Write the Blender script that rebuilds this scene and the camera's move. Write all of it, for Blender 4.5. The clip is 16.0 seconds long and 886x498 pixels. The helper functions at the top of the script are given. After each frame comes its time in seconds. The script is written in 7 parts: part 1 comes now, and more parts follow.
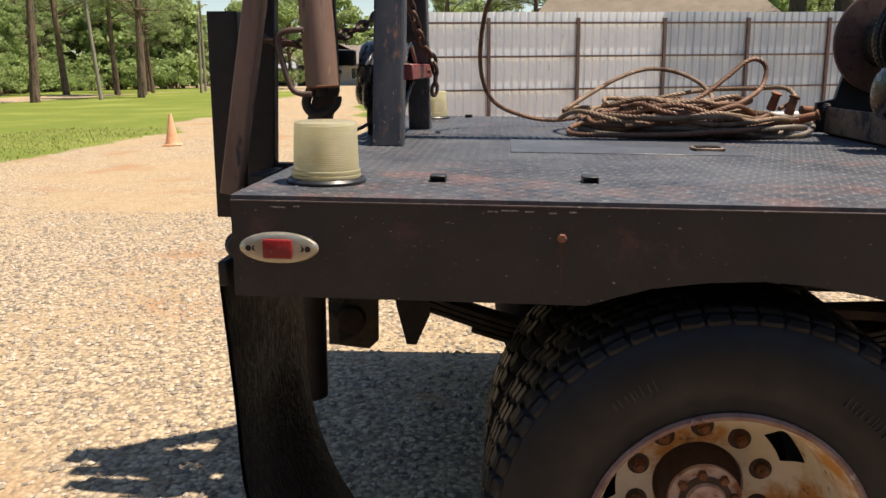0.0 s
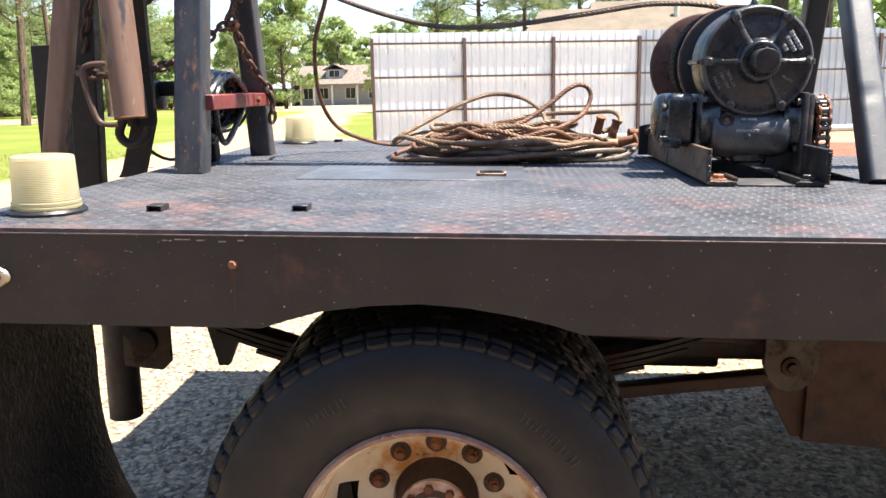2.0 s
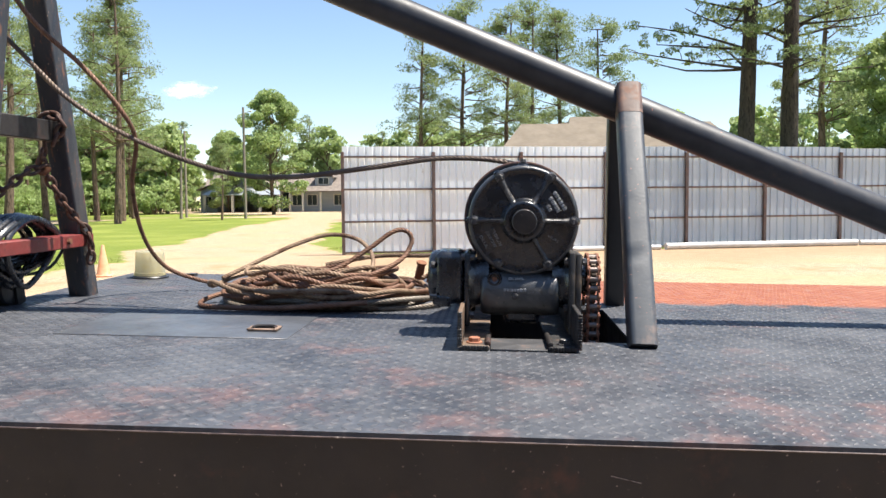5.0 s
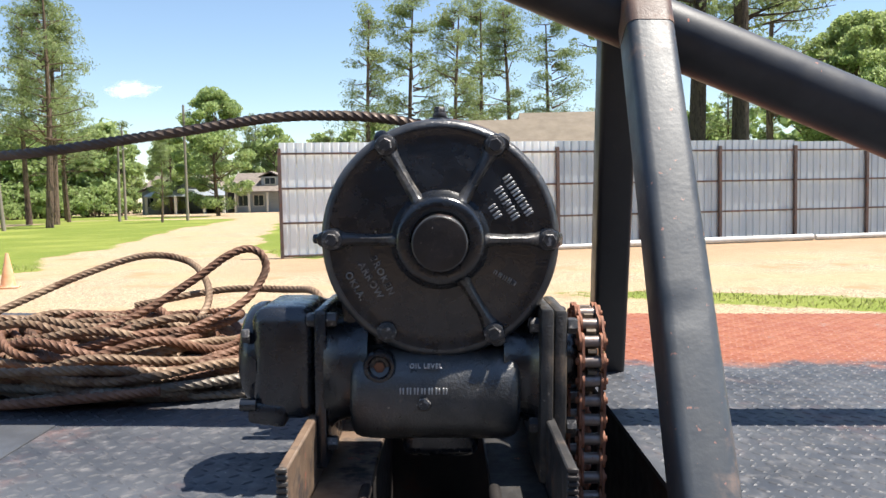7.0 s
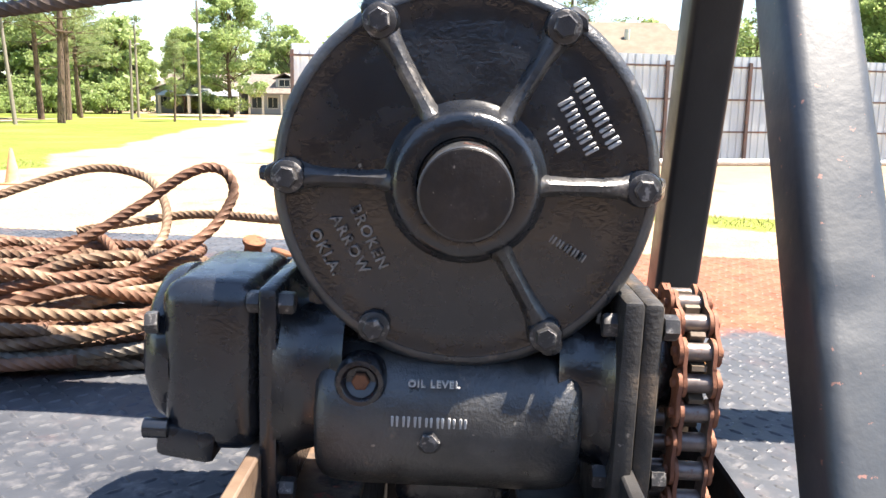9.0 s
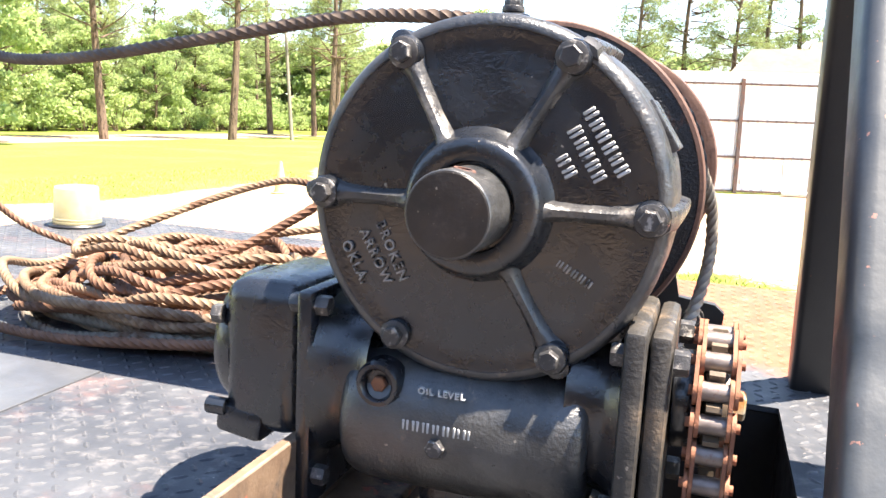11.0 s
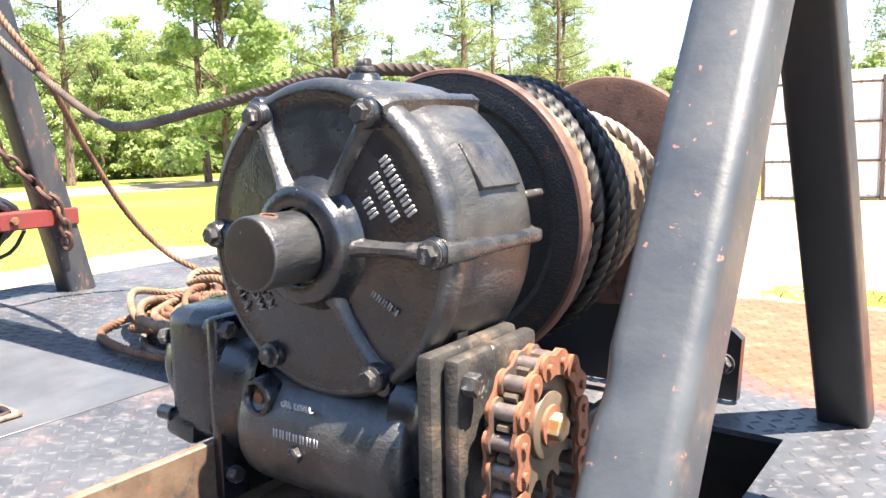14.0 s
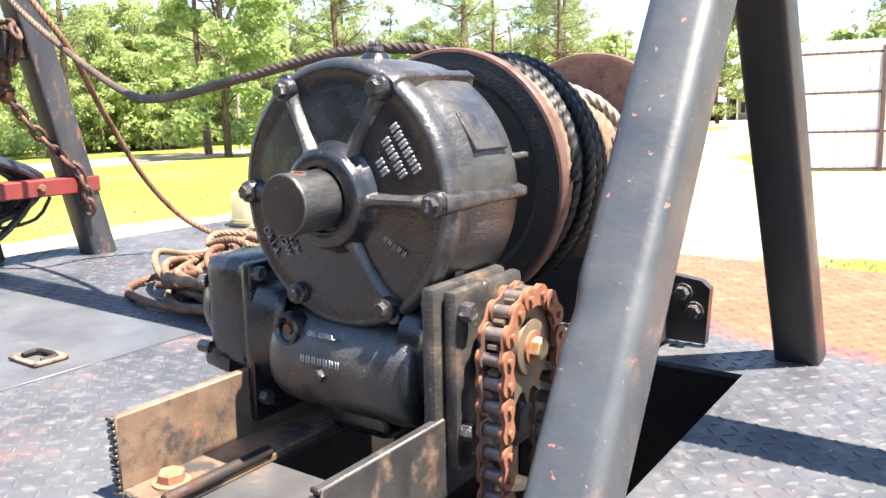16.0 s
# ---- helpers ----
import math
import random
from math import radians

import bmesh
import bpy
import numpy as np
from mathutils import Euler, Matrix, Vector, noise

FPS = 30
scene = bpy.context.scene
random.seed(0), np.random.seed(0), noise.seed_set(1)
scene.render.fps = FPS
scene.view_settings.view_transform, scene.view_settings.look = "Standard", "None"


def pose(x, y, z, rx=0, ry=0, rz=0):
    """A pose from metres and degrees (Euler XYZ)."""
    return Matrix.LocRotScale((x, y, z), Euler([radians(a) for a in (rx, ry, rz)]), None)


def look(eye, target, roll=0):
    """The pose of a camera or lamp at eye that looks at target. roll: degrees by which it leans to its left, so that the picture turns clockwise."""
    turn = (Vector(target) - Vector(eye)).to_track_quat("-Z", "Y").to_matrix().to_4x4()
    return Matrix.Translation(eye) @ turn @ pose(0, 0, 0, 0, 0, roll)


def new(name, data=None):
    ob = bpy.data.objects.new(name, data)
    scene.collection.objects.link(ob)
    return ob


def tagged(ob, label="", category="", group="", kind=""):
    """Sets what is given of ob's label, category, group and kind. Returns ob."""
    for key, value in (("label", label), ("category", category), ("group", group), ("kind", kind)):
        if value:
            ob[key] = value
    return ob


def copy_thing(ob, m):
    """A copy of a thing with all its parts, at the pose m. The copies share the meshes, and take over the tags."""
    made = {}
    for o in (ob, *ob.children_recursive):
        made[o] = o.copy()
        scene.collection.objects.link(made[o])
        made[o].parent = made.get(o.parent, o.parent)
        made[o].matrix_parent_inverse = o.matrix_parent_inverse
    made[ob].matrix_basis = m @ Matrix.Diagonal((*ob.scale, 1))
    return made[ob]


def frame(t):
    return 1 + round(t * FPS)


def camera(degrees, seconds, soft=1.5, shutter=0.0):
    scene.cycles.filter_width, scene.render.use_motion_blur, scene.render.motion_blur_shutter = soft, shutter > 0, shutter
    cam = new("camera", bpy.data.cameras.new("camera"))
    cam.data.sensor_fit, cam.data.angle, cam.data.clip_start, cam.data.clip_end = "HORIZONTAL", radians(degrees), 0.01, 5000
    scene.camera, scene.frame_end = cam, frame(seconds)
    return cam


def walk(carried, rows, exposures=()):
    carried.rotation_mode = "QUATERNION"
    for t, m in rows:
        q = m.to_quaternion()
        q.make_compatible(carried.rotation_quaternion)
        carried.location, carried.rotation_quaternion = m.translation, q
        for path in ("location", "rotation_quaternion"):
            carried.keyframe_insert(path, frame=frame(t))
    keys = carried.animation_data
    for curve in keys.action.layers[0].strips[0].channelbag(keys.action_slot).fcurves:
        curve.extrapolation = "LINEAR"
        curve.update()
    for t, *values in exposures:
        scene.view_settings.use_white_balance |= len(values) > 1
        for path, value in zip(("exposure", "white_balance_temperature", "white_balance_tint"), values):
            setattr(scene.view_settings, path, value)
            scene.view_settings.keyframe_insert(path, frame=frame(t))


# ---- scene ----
cam = camera(57.7, 16.0)
# The truck leans a little on the yard; its parts and the camera's path are given in the truck's own axes.
TRUCK = pose(0, 0, 0, 0.45, 1.2, 0)
PATH = [
    (0, (0.488, -1.393, 1.379), (0.342, 0.552, 0.934), 0.5),
    (0.5, (0.632, -1.388, 1.376), (0.457, 0.545, 0.896), -0.5),
    (1, (0.818, -1.45, 1.398), (0.592, 0.482, 0.934), 0.5),
    (1.5, (0.952, -1.466, 1.413), (0.811, 0.483, 0.985), -0.5),
    (2, (1.093, -1.425, 1.414), (0.945, 0.528, 1.012), -0.1),
    (2.5, (1.253, -1.399, 1.442), (1.099, 0.563, 1.085), -1.1),
    (3, (1.445, -1.439, 1.478), (1.306, 0.53, 1.156), 0.8),
    (3.5, (1.584, -1.496, 1.531), (1.421, 0.481, 1.274), 0.4),
    (4, (1.632, -1.514, 1.554), (1.517, 0.477, 1.407), -0.3),
    (4.2, (1.64, -1.512, 1.555), (1.525, 0.48, 1.422), -0.1),
    (6.3, (1.811, -0.495, 1.542), (1.699, 1.495, 1.375), 2.1),
    (6.5, (1.805, -0.362, 1.545), (1.792, 1.631, 1.381), 1.9),
    (7, (1.795, -0.105, 1.536), (1.786, 1.89, 1.39), 0.0),
    (7.5, (1.814, 0.073, 1.545), (1.717, 2.06, 1.339), 0.7),
    (8, (1.785, 0.204, 1.542), (1.73, 2.183, 1.257), 2.3),
    (8.2, (1.781, 0.229, 1.537), (1.753, 2.205, 1.229), 2.2),
    (10.5, (1.829, 0.314, 1.539), (1.572, 2.257, 1.141), 0.8),
    (11, (1.964, 0.283, 1.547), (1.344, 2.154, 1.208), 2.9),
    (11.5, (2.046, 0.29, 1.555), (1.292, 2.119, 1.261), 1.1),
    (12, (2.131, 0.337, 1.572), (1.307, 2.139, 1.297), -0.0),
    (12.5, (2.194, 0.345, 1.581), (1.211, 2.067, 1.318), -1.0),
    (13, (2.261, 0.358, 1.59), (1.152, 2.004, 1.343), -0.3),
    (13.5, (2.294, 0.361, 1.587), (1.176, 1.997, 1.316), -0.6),
    (14, (2.309, 0.364, 1.576), (1.173, 1.984, 1.283), -1.0),
    (14.5, (2.319, 0.367, 1.573), (1.182, 1.983, 1.265), -1.5),
    (15, (2.327, 0.367, 1.572), (1.189, 1.979, 1.246), -1.6),
    (15.5, (2.347, 0.347, 1.577), (1.212, 1.956, 1.224), -1.3),
    (16, (2.392, 0.245, 1.576), (1.261, 1.855, 1.215), -1.1),
]
walk(cam, [(t, TRUCK @ look(eye, target, roll)) for t, eye, target, roll in PATH],
     exposures=[(0.0, 0.6, 7300, 13), (0.5, 0.9, 6900, 11), (1.0, 1.2, 6700, 12), (1.5, 1.6, 6800, 12), (2.5, 1.7, 6850, 13), (4.0, 1.3, 6700, 11), (7.0, 1.05, 6600, 10), (8.2, 1.45, 6700, 12),
                (10.3, 2.45, 7200, 13), (12.0, 2.5, 7200, 13), (14.5, 2.3, 7050, 13), (16.0, 2.25, 7000, 13)])

# ---- world and sun ----
SUN = Vector((0.42, 0.002, 1.0)).normalized()
world = bpy.data.worlds.new("sky")
scene.world = world
world.use_nodes = True
wn, wl = world.node_tree.nodes, world.node_tree.links
sky = wn.new("ShaderNodeTexSky")
sky.sky_type, sky.sun_disc = "NISHITA", False
sky.sun_elevation = math.asin(SUN.z)
sky.sun_rotation = math.atan2(SUN.x, SUN.y)
sky.air_density, sky.dust_density, sky.ozone_density = 1.0, 0.1, 2.2
wn["Background"].inputs["Strength"].default_value = 0.090
wl.new(sky.outputs["Color"], wn["Background"].inputs["Color"])
sun = new("sun", bpy.data.lights.new("sun", "SUN"))
sun.data.energy, sun.data.angle, sun.data.color = 5.0, radians(0.55), (1.0, 0.95, 0.87)
sun.matrix_basis = look(SUN * 60, (0, 0, 0))

# ---- materials ----
def nodes_of(m):
    m.use_nodes = True
    return m.node_tree.nodes, m.node_tree.links, m.node_tree.nodes["Principled BSDF"]


def coords(n, l, scale=(1, 1, 1)):
    tc, mp = n.new("ShaderNodeTexCoord"), n.new("ShaderNodeMapping")
    l.new(tc.outputs["Object"], mp.inputs["Vector"])
    mp.inputs["Scale"].default_value = scale
    return mp.outputs["Vector"]


def noise_node(n, l, vec, scale, detail=6, rough=0.6):
    t = n.new("ShaderNodeTexNoise")
    t.inputs["Scale"].default_value, t.inputs["Detail"].default_value = scale, detail
    t.inputs["Roughness"].default_value = rough
    l.new(vec, t.inputs["Vector"])
    return t.outputs["Fac"]


def ramp(n, l, fac, lo, hi, to=(0.0, 1.0)):
    r = n.new("ShaderNodeMapRange")
    r.inputs["From Min"].default_value, r.inputs["From Max"].default_value = lo, hi
    r.inputs["To Min"].default_value, r.inputs["To Max"].default_value = to
    r.interpolation_type = "SMOOTHSTEP"
    l.new(fac, r.inputs["Value"])
    return r.outputs["Result"]


def mix(n, l, fac, a, b):
    m = n.new("ShaderNodeMix")
    m.data_type = "RGBA"
    for sock, v in ((m.inputs["Factor"], fac), (m.inputs["A"], a), (m.inputs["B"], b)):
        if isinstance(v, bpy.types.NodeSocket):
            l.new(v, sock)
        elif isinstance(v, (int, float)):
            sock.default_value = v
        else:
            sock.default_value = (*v, 1)
    return m.outputs["Result"]


def maths(n, l, op, a, b=0.0):
    m = n.new("ShaderNodeMath")
    m.operation = op
    for k, v in enumerate((a, b)):
        if isinstance(v, bpy.types.NodeSocket):
            l.new(v, m.inputs[k])
        else:
            m.inputs[k].default_value = v
    return m.outputs[0]


def bump(n, l, p, height, strength=0.3, dist=0.002):
    b = n.new("ShaderNodeBump")
    b.inputs["Strength"].default_value, b.inputs["Distance"].default_value = strength, dist
    l.new(height, b.inputs["Height"])
    l.new(b.outputs["Normal"], p.inputs["Normal"])


def surf(name, c1, c2, scale=8.0, rough=(0.4, 0.6), metal=0.0, c3=None, c3_at=(0.6, 0.68), c3_scale=20.0,
         c4=None, c4_at=(0.66, 0.7), c4_scale=120.0, grain=250.0, relief=0.25, depth=0.001, stretch=(1, 1, 1), spec=0.5):
    """A worn surface: two tones, patches of a third (rust, dirt), flecks of a fourth (chips), and a fine relief."""
    m = bpy.data.materials.new(name)
    n, l, p = nodes_of(m)
    v = coords(n, l, stretch)
    big = noise_node(n, l, v, scale, 5)
    col = mix(n, l, ramp(n, l, big, 0.3, 0.7), c1, c2)
    fine = noise_node(n, l, v, grain, 3)
    rg = ramp(n, l, noise_node(n, l, v, scale * 2.7, 4), 0.3, 0.7, rough)
    if c3:
        patch = ramp(n, l, noise_node(n, l, v, c3_scale, 8, 0.68), *c3_at)
        col = mix(n, l, patch, col, c3)
        rg = maths(n, l, "ADD", rg, maths(n, l, "MULTIPLY", patch, 0.25))
    if c4:
        col = mix(n, l, ramp(n, l, noise_node(n, l, v, c4_scale, 4), *c4_at), col, c4)
    l.new(col, p.inputs["Base Color"])
    l.new(rg, p.inputs["Roughness"])
    p.inputs["Metallic"].default_value = metal
    p.inputs["Specular IOR Level"].default_value = spec
    bump(n, l, p, maths(n, l, "ADD", fine, maths(n, l, "MULTIPLY", big, 0.6)), relief, depth)
    return m


PAINT_BLACK = surf("black_paint", (0.022, 0.022, 0.024), (0.034, 0.033, 0.034), 6, (0.34, 0.5), c3=(0.10, 0.045, 0.03), c3_at=(0.62, 0.74), c3_scale=9,
                   c4=(0.20, 0.07, 0.04), c4_at=(0.71, 0.75), c4_scale=70, relief=0.2)
FASCIA = surf("fascia_paint", (0.024, 0.021, 0.0195), (0.038, 0.032, 0.029), 5, (0.40, 0.58), c3=(0.10, 0.048, 0.034), c3_at=(0.54, 0.74), c3_scale=8,
              c4=(0.34, 0.26, 0.21), c4_at=(0.665, 0.70), c4_scale=100, relief=0.2)
WINCH = surf("winch_paint", (0.0055, 0.0070, 0.0105), (0.0140, 0.0160, 0.0205), 14, (0.18, 0.34), c3=(0.085, 0.045, 0.028), c3_at=(0.58, 0.88), c3_scale=8,
             c4=(0.22, 0.19, 0.16), c4_at=(0.71, 0.74), c4_scale=90, grain=240, relief=0.28, depth=0.0013, spec=0.9)
WIRE_BLACK = surf("greased_wire", (0.0045, 0.0045, 0.0050), (0.0105, 0.0100, 0.0098), 60, (0.42, 0.58), 0.0, grain=900, relief=0.4, spec=0.4)
# winch paint lightened for the sun it catches, with brown wear
HOUSING = surf("lightened_housing_paint", (0.014, 0.016, 0.019), (0.058, 0.057, 0.056), 16, (0.27, 0.46), c3=(0.23, 0.16, 0.115), c3_at=(0.60, 0.78), c3_scale=20,
               c4=(0.26, 0.23, 0.20), c4_at=(0.70, 0.74), c4_scale=60, grain=190, relief=0.50, depth=0.0018, stretch=(1.5, 0.6, 1.5), spec=1.0)
WORN = surf("worn_edge_paint", (0.014, 0.015, 0.018), (0.060, 0.058, 0.057), 26, (0.22, 0.4), c3=(0.26, 0.23, 0.20), c3_at=(0.58, 0.76), c3_scale=24,
            c4=(0.40, 0.17, 0.07), c4_at=(0.70, 0.74), c4_scale=40, grain=260, relief=0.4, depth=0.0016, spec=0.7)
LEG = surf("grey_black_leg", (0.028, 0.034, 0.042), (0.058, 0.065, 0.072), 7, (0.42, 0.56), c3=(0.20, 0.13, 0.10), c3_at=(0.57, 0.74), c3_scale=8,
           c4=(0.27, 0.13, 0.10), c4_at=(0.67, 0.69), c4_scale=85, grain=120, relief=0.25, depth=0.0012, spec=0.9)
BOOM = surf("boom_paint", (0.017, 0.019, 0.024), (0.032, 0.034, 0.040), 9, (0.40, 0.52), c3=(0.11, 0.06, 0.045), c3_at=(0.62, 0.80), c3_scale=8,
            c4=(0.40, 0.14, 0.085), c4_at=(0.715, 0.74), c4_scale=42, grain=160, relief=0.14, depth=0.0010, spec=0.5)
OLD_LEG = surf("weathered_leg", (0.020, 0.024, 0.034), (0.048, 0.048, 0.052), 10, (0.34, 0.5), c3=(0.17, 0.080, 0.050), c3_at=(0.55, 0.68), c3_scale=26,
               c4=(0.30, 0.20, 0.15), c4_at=(0.66, 0.70), c4_scale=70, stretch=(1.6, 1.6, 0.5), relief=0.4)
RUSTY_PIPE = surf("rusty_pipe", (0.15, 0.085, 0.060), (0.24, 0.145, 0.105), 9, (0.45, 0.65), c3=(0.045, 0.043, 0.05), c3_at=(0.56, 0.66), c3_scale=16,
                  c4=(0.34, 0.20, 0.09), c4_at=(0.68, 0.74), c4_scale=40, stretch=(1.4, 1.4, 0.25), relief=0.35)
RUST_MAT = surf("rust", (0.16, 0.065, 0.035), (0.27, 0.115, 0.05), 30, (0.7, 0.9), c3=(0.08, 0.04, 0.03), c3_at=(0.5, 0.65), c3_scale=60, relief=0.5, grain=500)
CHAIN_RUST = surf("chain_rust", (0.19, 0.072, 0.041), (0.28, 0.118, 0.064), 40, (0.6, 0.85), c3=(0.12, 0.05, 0.035), c3_at=(0.55, 0.7), c3_scale=80, relief=0.5, grain=600)
ROLLER = surf("roller_steel", (0.17, 0.135, 0.12), (0.25, 0.205, 0.185), 60, (0.35, 0.5), 0.6, c3=(0.2, 0.09, 0.05), c3_at=(0.6, 0.7), c3_scale=90)
DARK_STEEL = surf("dark_steel", (0.012, 0.0105, 0.010), (0.02, 0.016, 0.015), 12, (0.5, 0.7), c3=(0.055, 0.024, 0.017), c3_at=(0.52, 0.7), c3_scale=10, relief=0.3)
BOLT = surf("painted_bolt", (0.04, 0.04, 0.043), (0.08, 0.075, 0.072), 60, (0.3, 0.45), 0.3, c3=(0.30, 0.28, 0.26), c3_at=(0.54, 0.64), c3_scale=120, relief=0.5, grain=700)
FRESH = surf("bare_steel", (0.36, 0.33, 0.28), (0.45, 0.33, 0.18), 60, (0.4, 0.55), 0.5, c3=(0.45, 0.22, 0.08), c3_at=(0.5, 0.62), c3_scale=70)
RED = surf("red_paint", (0.21, 0.030, 0.026), (0.15, 0.032, 0.028), 14, (0.45, 0.65), c3=(0.10, 0.035, 0.03), c3_at=(0.55, 0.68), c3_scale=25, c4=(0.4, 0.2, 0.17), c4_at=(0.7, 0.74))
SOFT_BLACK = surf("black_hose", (0.012, 0.012, 0.014), (0.02, 0.02, 0.022), 20, (0.3, 0.45))
SPROCKET = surf("sprocket_steel", (0.11, 0.085, 0.06), (0.17, 0.13, 0.095), 25, (0.45, 0.6), 0.3, c3=(0.21, 0.11, 0.05), c3_at=(0.55, 0.7), c3_scale=30)
FLANGE = surf("drum_flange", (0.017, 0.017, 0.019), (0.026, 0.025, 0.026), 30, (0.38, 0.55), c3=(0.11, 0.045, 0.03), c3_at=(0.62, 0.72), c3_scale=25, grain=330, relief=0.75, depth=0.003)
FLANGE_RUST = surf("drum_flange_rust", (0.085, 0.043, 0.033), (0.135, 0.070, 0.052), 22, (0.5, 0.7), c3=(0.07, 0.035, 0.03), c3_at=(0.5, 0.65), c3_scale=40, grain=260, relief=0.5)
EMBOSS = surf("worn_raised_lettering", (0.50, 0.50, 0.50), (0.36, 0.36, 0.36), 120, (0.4, 0.6), 0.2, c3=(0.05, 0.05, 0.053), c3_at=(0.56, 0.66), c3_scale=150)
RED_OXIDE = (0.245, 0.074, 0.036)


# ---- mesh helpers ----
ORIGIN = {}


def thing(name, base, label, category, group="", kind="", truck=True):
    """An empty at the base of a thing; its parts are given in the truck's axes (or the yard's)."""
    ob = new(name)
    ob.empty_display_size = 0.1
    ob.matrix_basis = (TRUCK if truck else Matrix()) @ Matrix.Translation(base)
    ORIGIN[ob.name] = Vector(base)
    return tagged(ob, label, category, group, kind)


def finish(bm, name, material, angle=38):
    me = bpy.data.meshes.new(name)
    bm.normal_update()
    bm.to_mesh(me)
    bm.free()
    me.materials.append(material)
    if angle:
        me.polygons.foreach_set("use_smooth", [True] * len(me.polygons))
        me.set_sharp_from_angle(angle=radians(angle))
    return me


def part(name, bm, material, parent, label="", angle=38):
    """One mesh under a thing or a part, given in the thing's outer axes."""
    o = ORIGIN[parent.name]
    bmesh.ops.translate(bm, verts=bm.verts, vec=-o)
    ob = new(name, finish(bm, name, material, angle))
    ob.parent = parent
    ORIGIN[ob.name] = o
    return tagged(ob, label) if label else ob


def piece(name, me, parent, m):
    """A piece that shares its mesh with its like, at the pose m in the thing's outer axes."""
    ob = new(name, me)
    ob.parent = parent
    ob.matrix_basis = Matrix.Translation(-ORIGIN[parent.name]) @ m
    return ob


def box(bm, c, s, turn=(0, 0, 0), bev=0.0, seg=2):
    m = pose(*c, *turn) @ Matrix.Diagonal((*s, 1))
    made = bmesh.ops.create_cube(bm, size=1.0, matrix=m)["verts"]
    if bev:
        edges = list({e for v in made for e in v.link_edges})
        bmesh.ops.bevel(bm, geom=edges, offset=bev, segments=seg, profile=0.5, affect="EDGES")
    return bm


def axis_pose(p0, p1):
    p0, p1 = Vector(p0), Vector(p1)
    return Matrix.Translation(p0) @ (p1 - p0).to_track_quat("Z", "Y").to_matrix().to_4x4(), (p1 - p0).length


def lathe(bm, profile, m=None, seg=32, closed_ends=True):
    """Turns a profile of (radius, height) rows about z, then sets it by m."""
    m = m or Matrix()
    rings = []
    for r, h in profile:
        rings.append([bm.verts.new(m @ Vector((r * math.cos(a), r * math.sin(a), h))) for a in (2 * math.pi * k / seg for k in range(seg))])
    for a, b in zip(rings, rings[1:]):
        for k in range(seg):
            j = (k + 1) % seg
            bm.faces.new((a[k], a[j], b[j], b[k]))
    if closed_ends:
        bm.faces.new(rings[0][::-1])
        bm.faces.new(rings[-1])
    return bm


def rod(bm, p0, p1, r0, r1=None, seg=16, bev=0.0):
    m, h = axis_pose(p0, p1)
    r1 = r0 if r1 is None else r1
    if bev:
        prof = [(r0 - bev, 0), (r0 - bev * 0.3, bev * 0.3), (r0, bev), (r1, h - bev), (r1 - bev * 0.3, h - bev * 0.3), (r1 - bev, h)]
    else:
        prof = [(r0, 0), (r1, h)]
    return lathe(bm, prof, m, seg)


def smooth_path(points, step, closed=False):
    """A Catmull-Rom line through the points, as points about step apart."""
    pts = [Vector(p) for p in points]
    n = len(pts)
    out = []
    spans = n if closed else n - 1
    for k in range(spans):
        if closed:
            a, b, c, d = pts[(k - 1) % n], pts[k], pts[(k + 1) % n], pts[(k + 2) % n]
        else:
            a, b, c, d = pts[max(k - 1, 0)], pts[k], pts[k + 1], pts[min(k + 2, n - 1)]
        steps = max(2, int((c - b).length / step * 1.05))
        for j in range(steps):
            t = j / steps
            out.append(0.5 * ((2 * b) + (c - a) * t + (2 * a - 5 * b + 4 * c - d) * t * t + (3 * b - a - 3 * c + d) * t ** 3))
    if not closed:
        out.append(pts[-1])
    return out


def sweep(bm, pts, radius, seg=10, lobes=0, closed=False, twist=None, groove=0.25):
    """A tube along points; with lobes, a laid wire rope whose strands turn from ring to ring."""
    rings, side = [], None
    n = len(pts)
    for k, p in enumerate(pts):
        if closed:
            d = (pts[(k + 1) % n] - pts[k - 1])
        else:
            d = pts[min(k + 1, n - 1)] - pts[max(k - 1, 0)]
        d = d.normalized()
        if side is None:
            side = d.orthogonal().normalized()
        side = (side - d * side.dot(d)).normalized()
        up = d.cross(side)
        ring = []
        for j in range(seg):
            a = 2 * math.pi * j / seg
            r = radius
            if lobes:
                r = radius * (1.02 - groove + groove * abs(math.cos(a * lobes / 2)))
                a += k * (twist if twist else 2 * math.pi / seg)
            ring.append(bm.verts.new(p + r * (math.cos(a) * side + math.sin(a) * up)))
        rings.append(ring)
    pairs = list(zip(rings, rings[1:]))
    for a, b in pairs:
        for k in range(seg):
            j = (k + 1) % seg
            bm.faces.new((a[k], a[j], b[j], b[k]))
    if not closed:
        bm.faces.new(rings[0][::-1])
        bm.faces.new(rings[-1])
    return bm


def rope(bm, points, radius=0.008, seg=12, closed=False, groove=0.18):
    lay = radius * 10.0
    return sweep(bm, smooth_path(points, lay / 12, closed), radius, seg, 6, closed, 2 * math.pi / 12, groove)


def ring_of(bm, c, big, small, normal=(0, 0, 1), seg=24, sec=8, flat=1.0):
    q = Vector(normal).to_track_quat("Z", "Y")
    pts = [Vector(c) + q @ Vector((big * math.cos(a), big * flat * math.sin(a), 0)) for a in (2 * math.pi * k / seg for k in range(seg))]
    sweep(bm, pts + pts[:1], small, sec)
    return bm


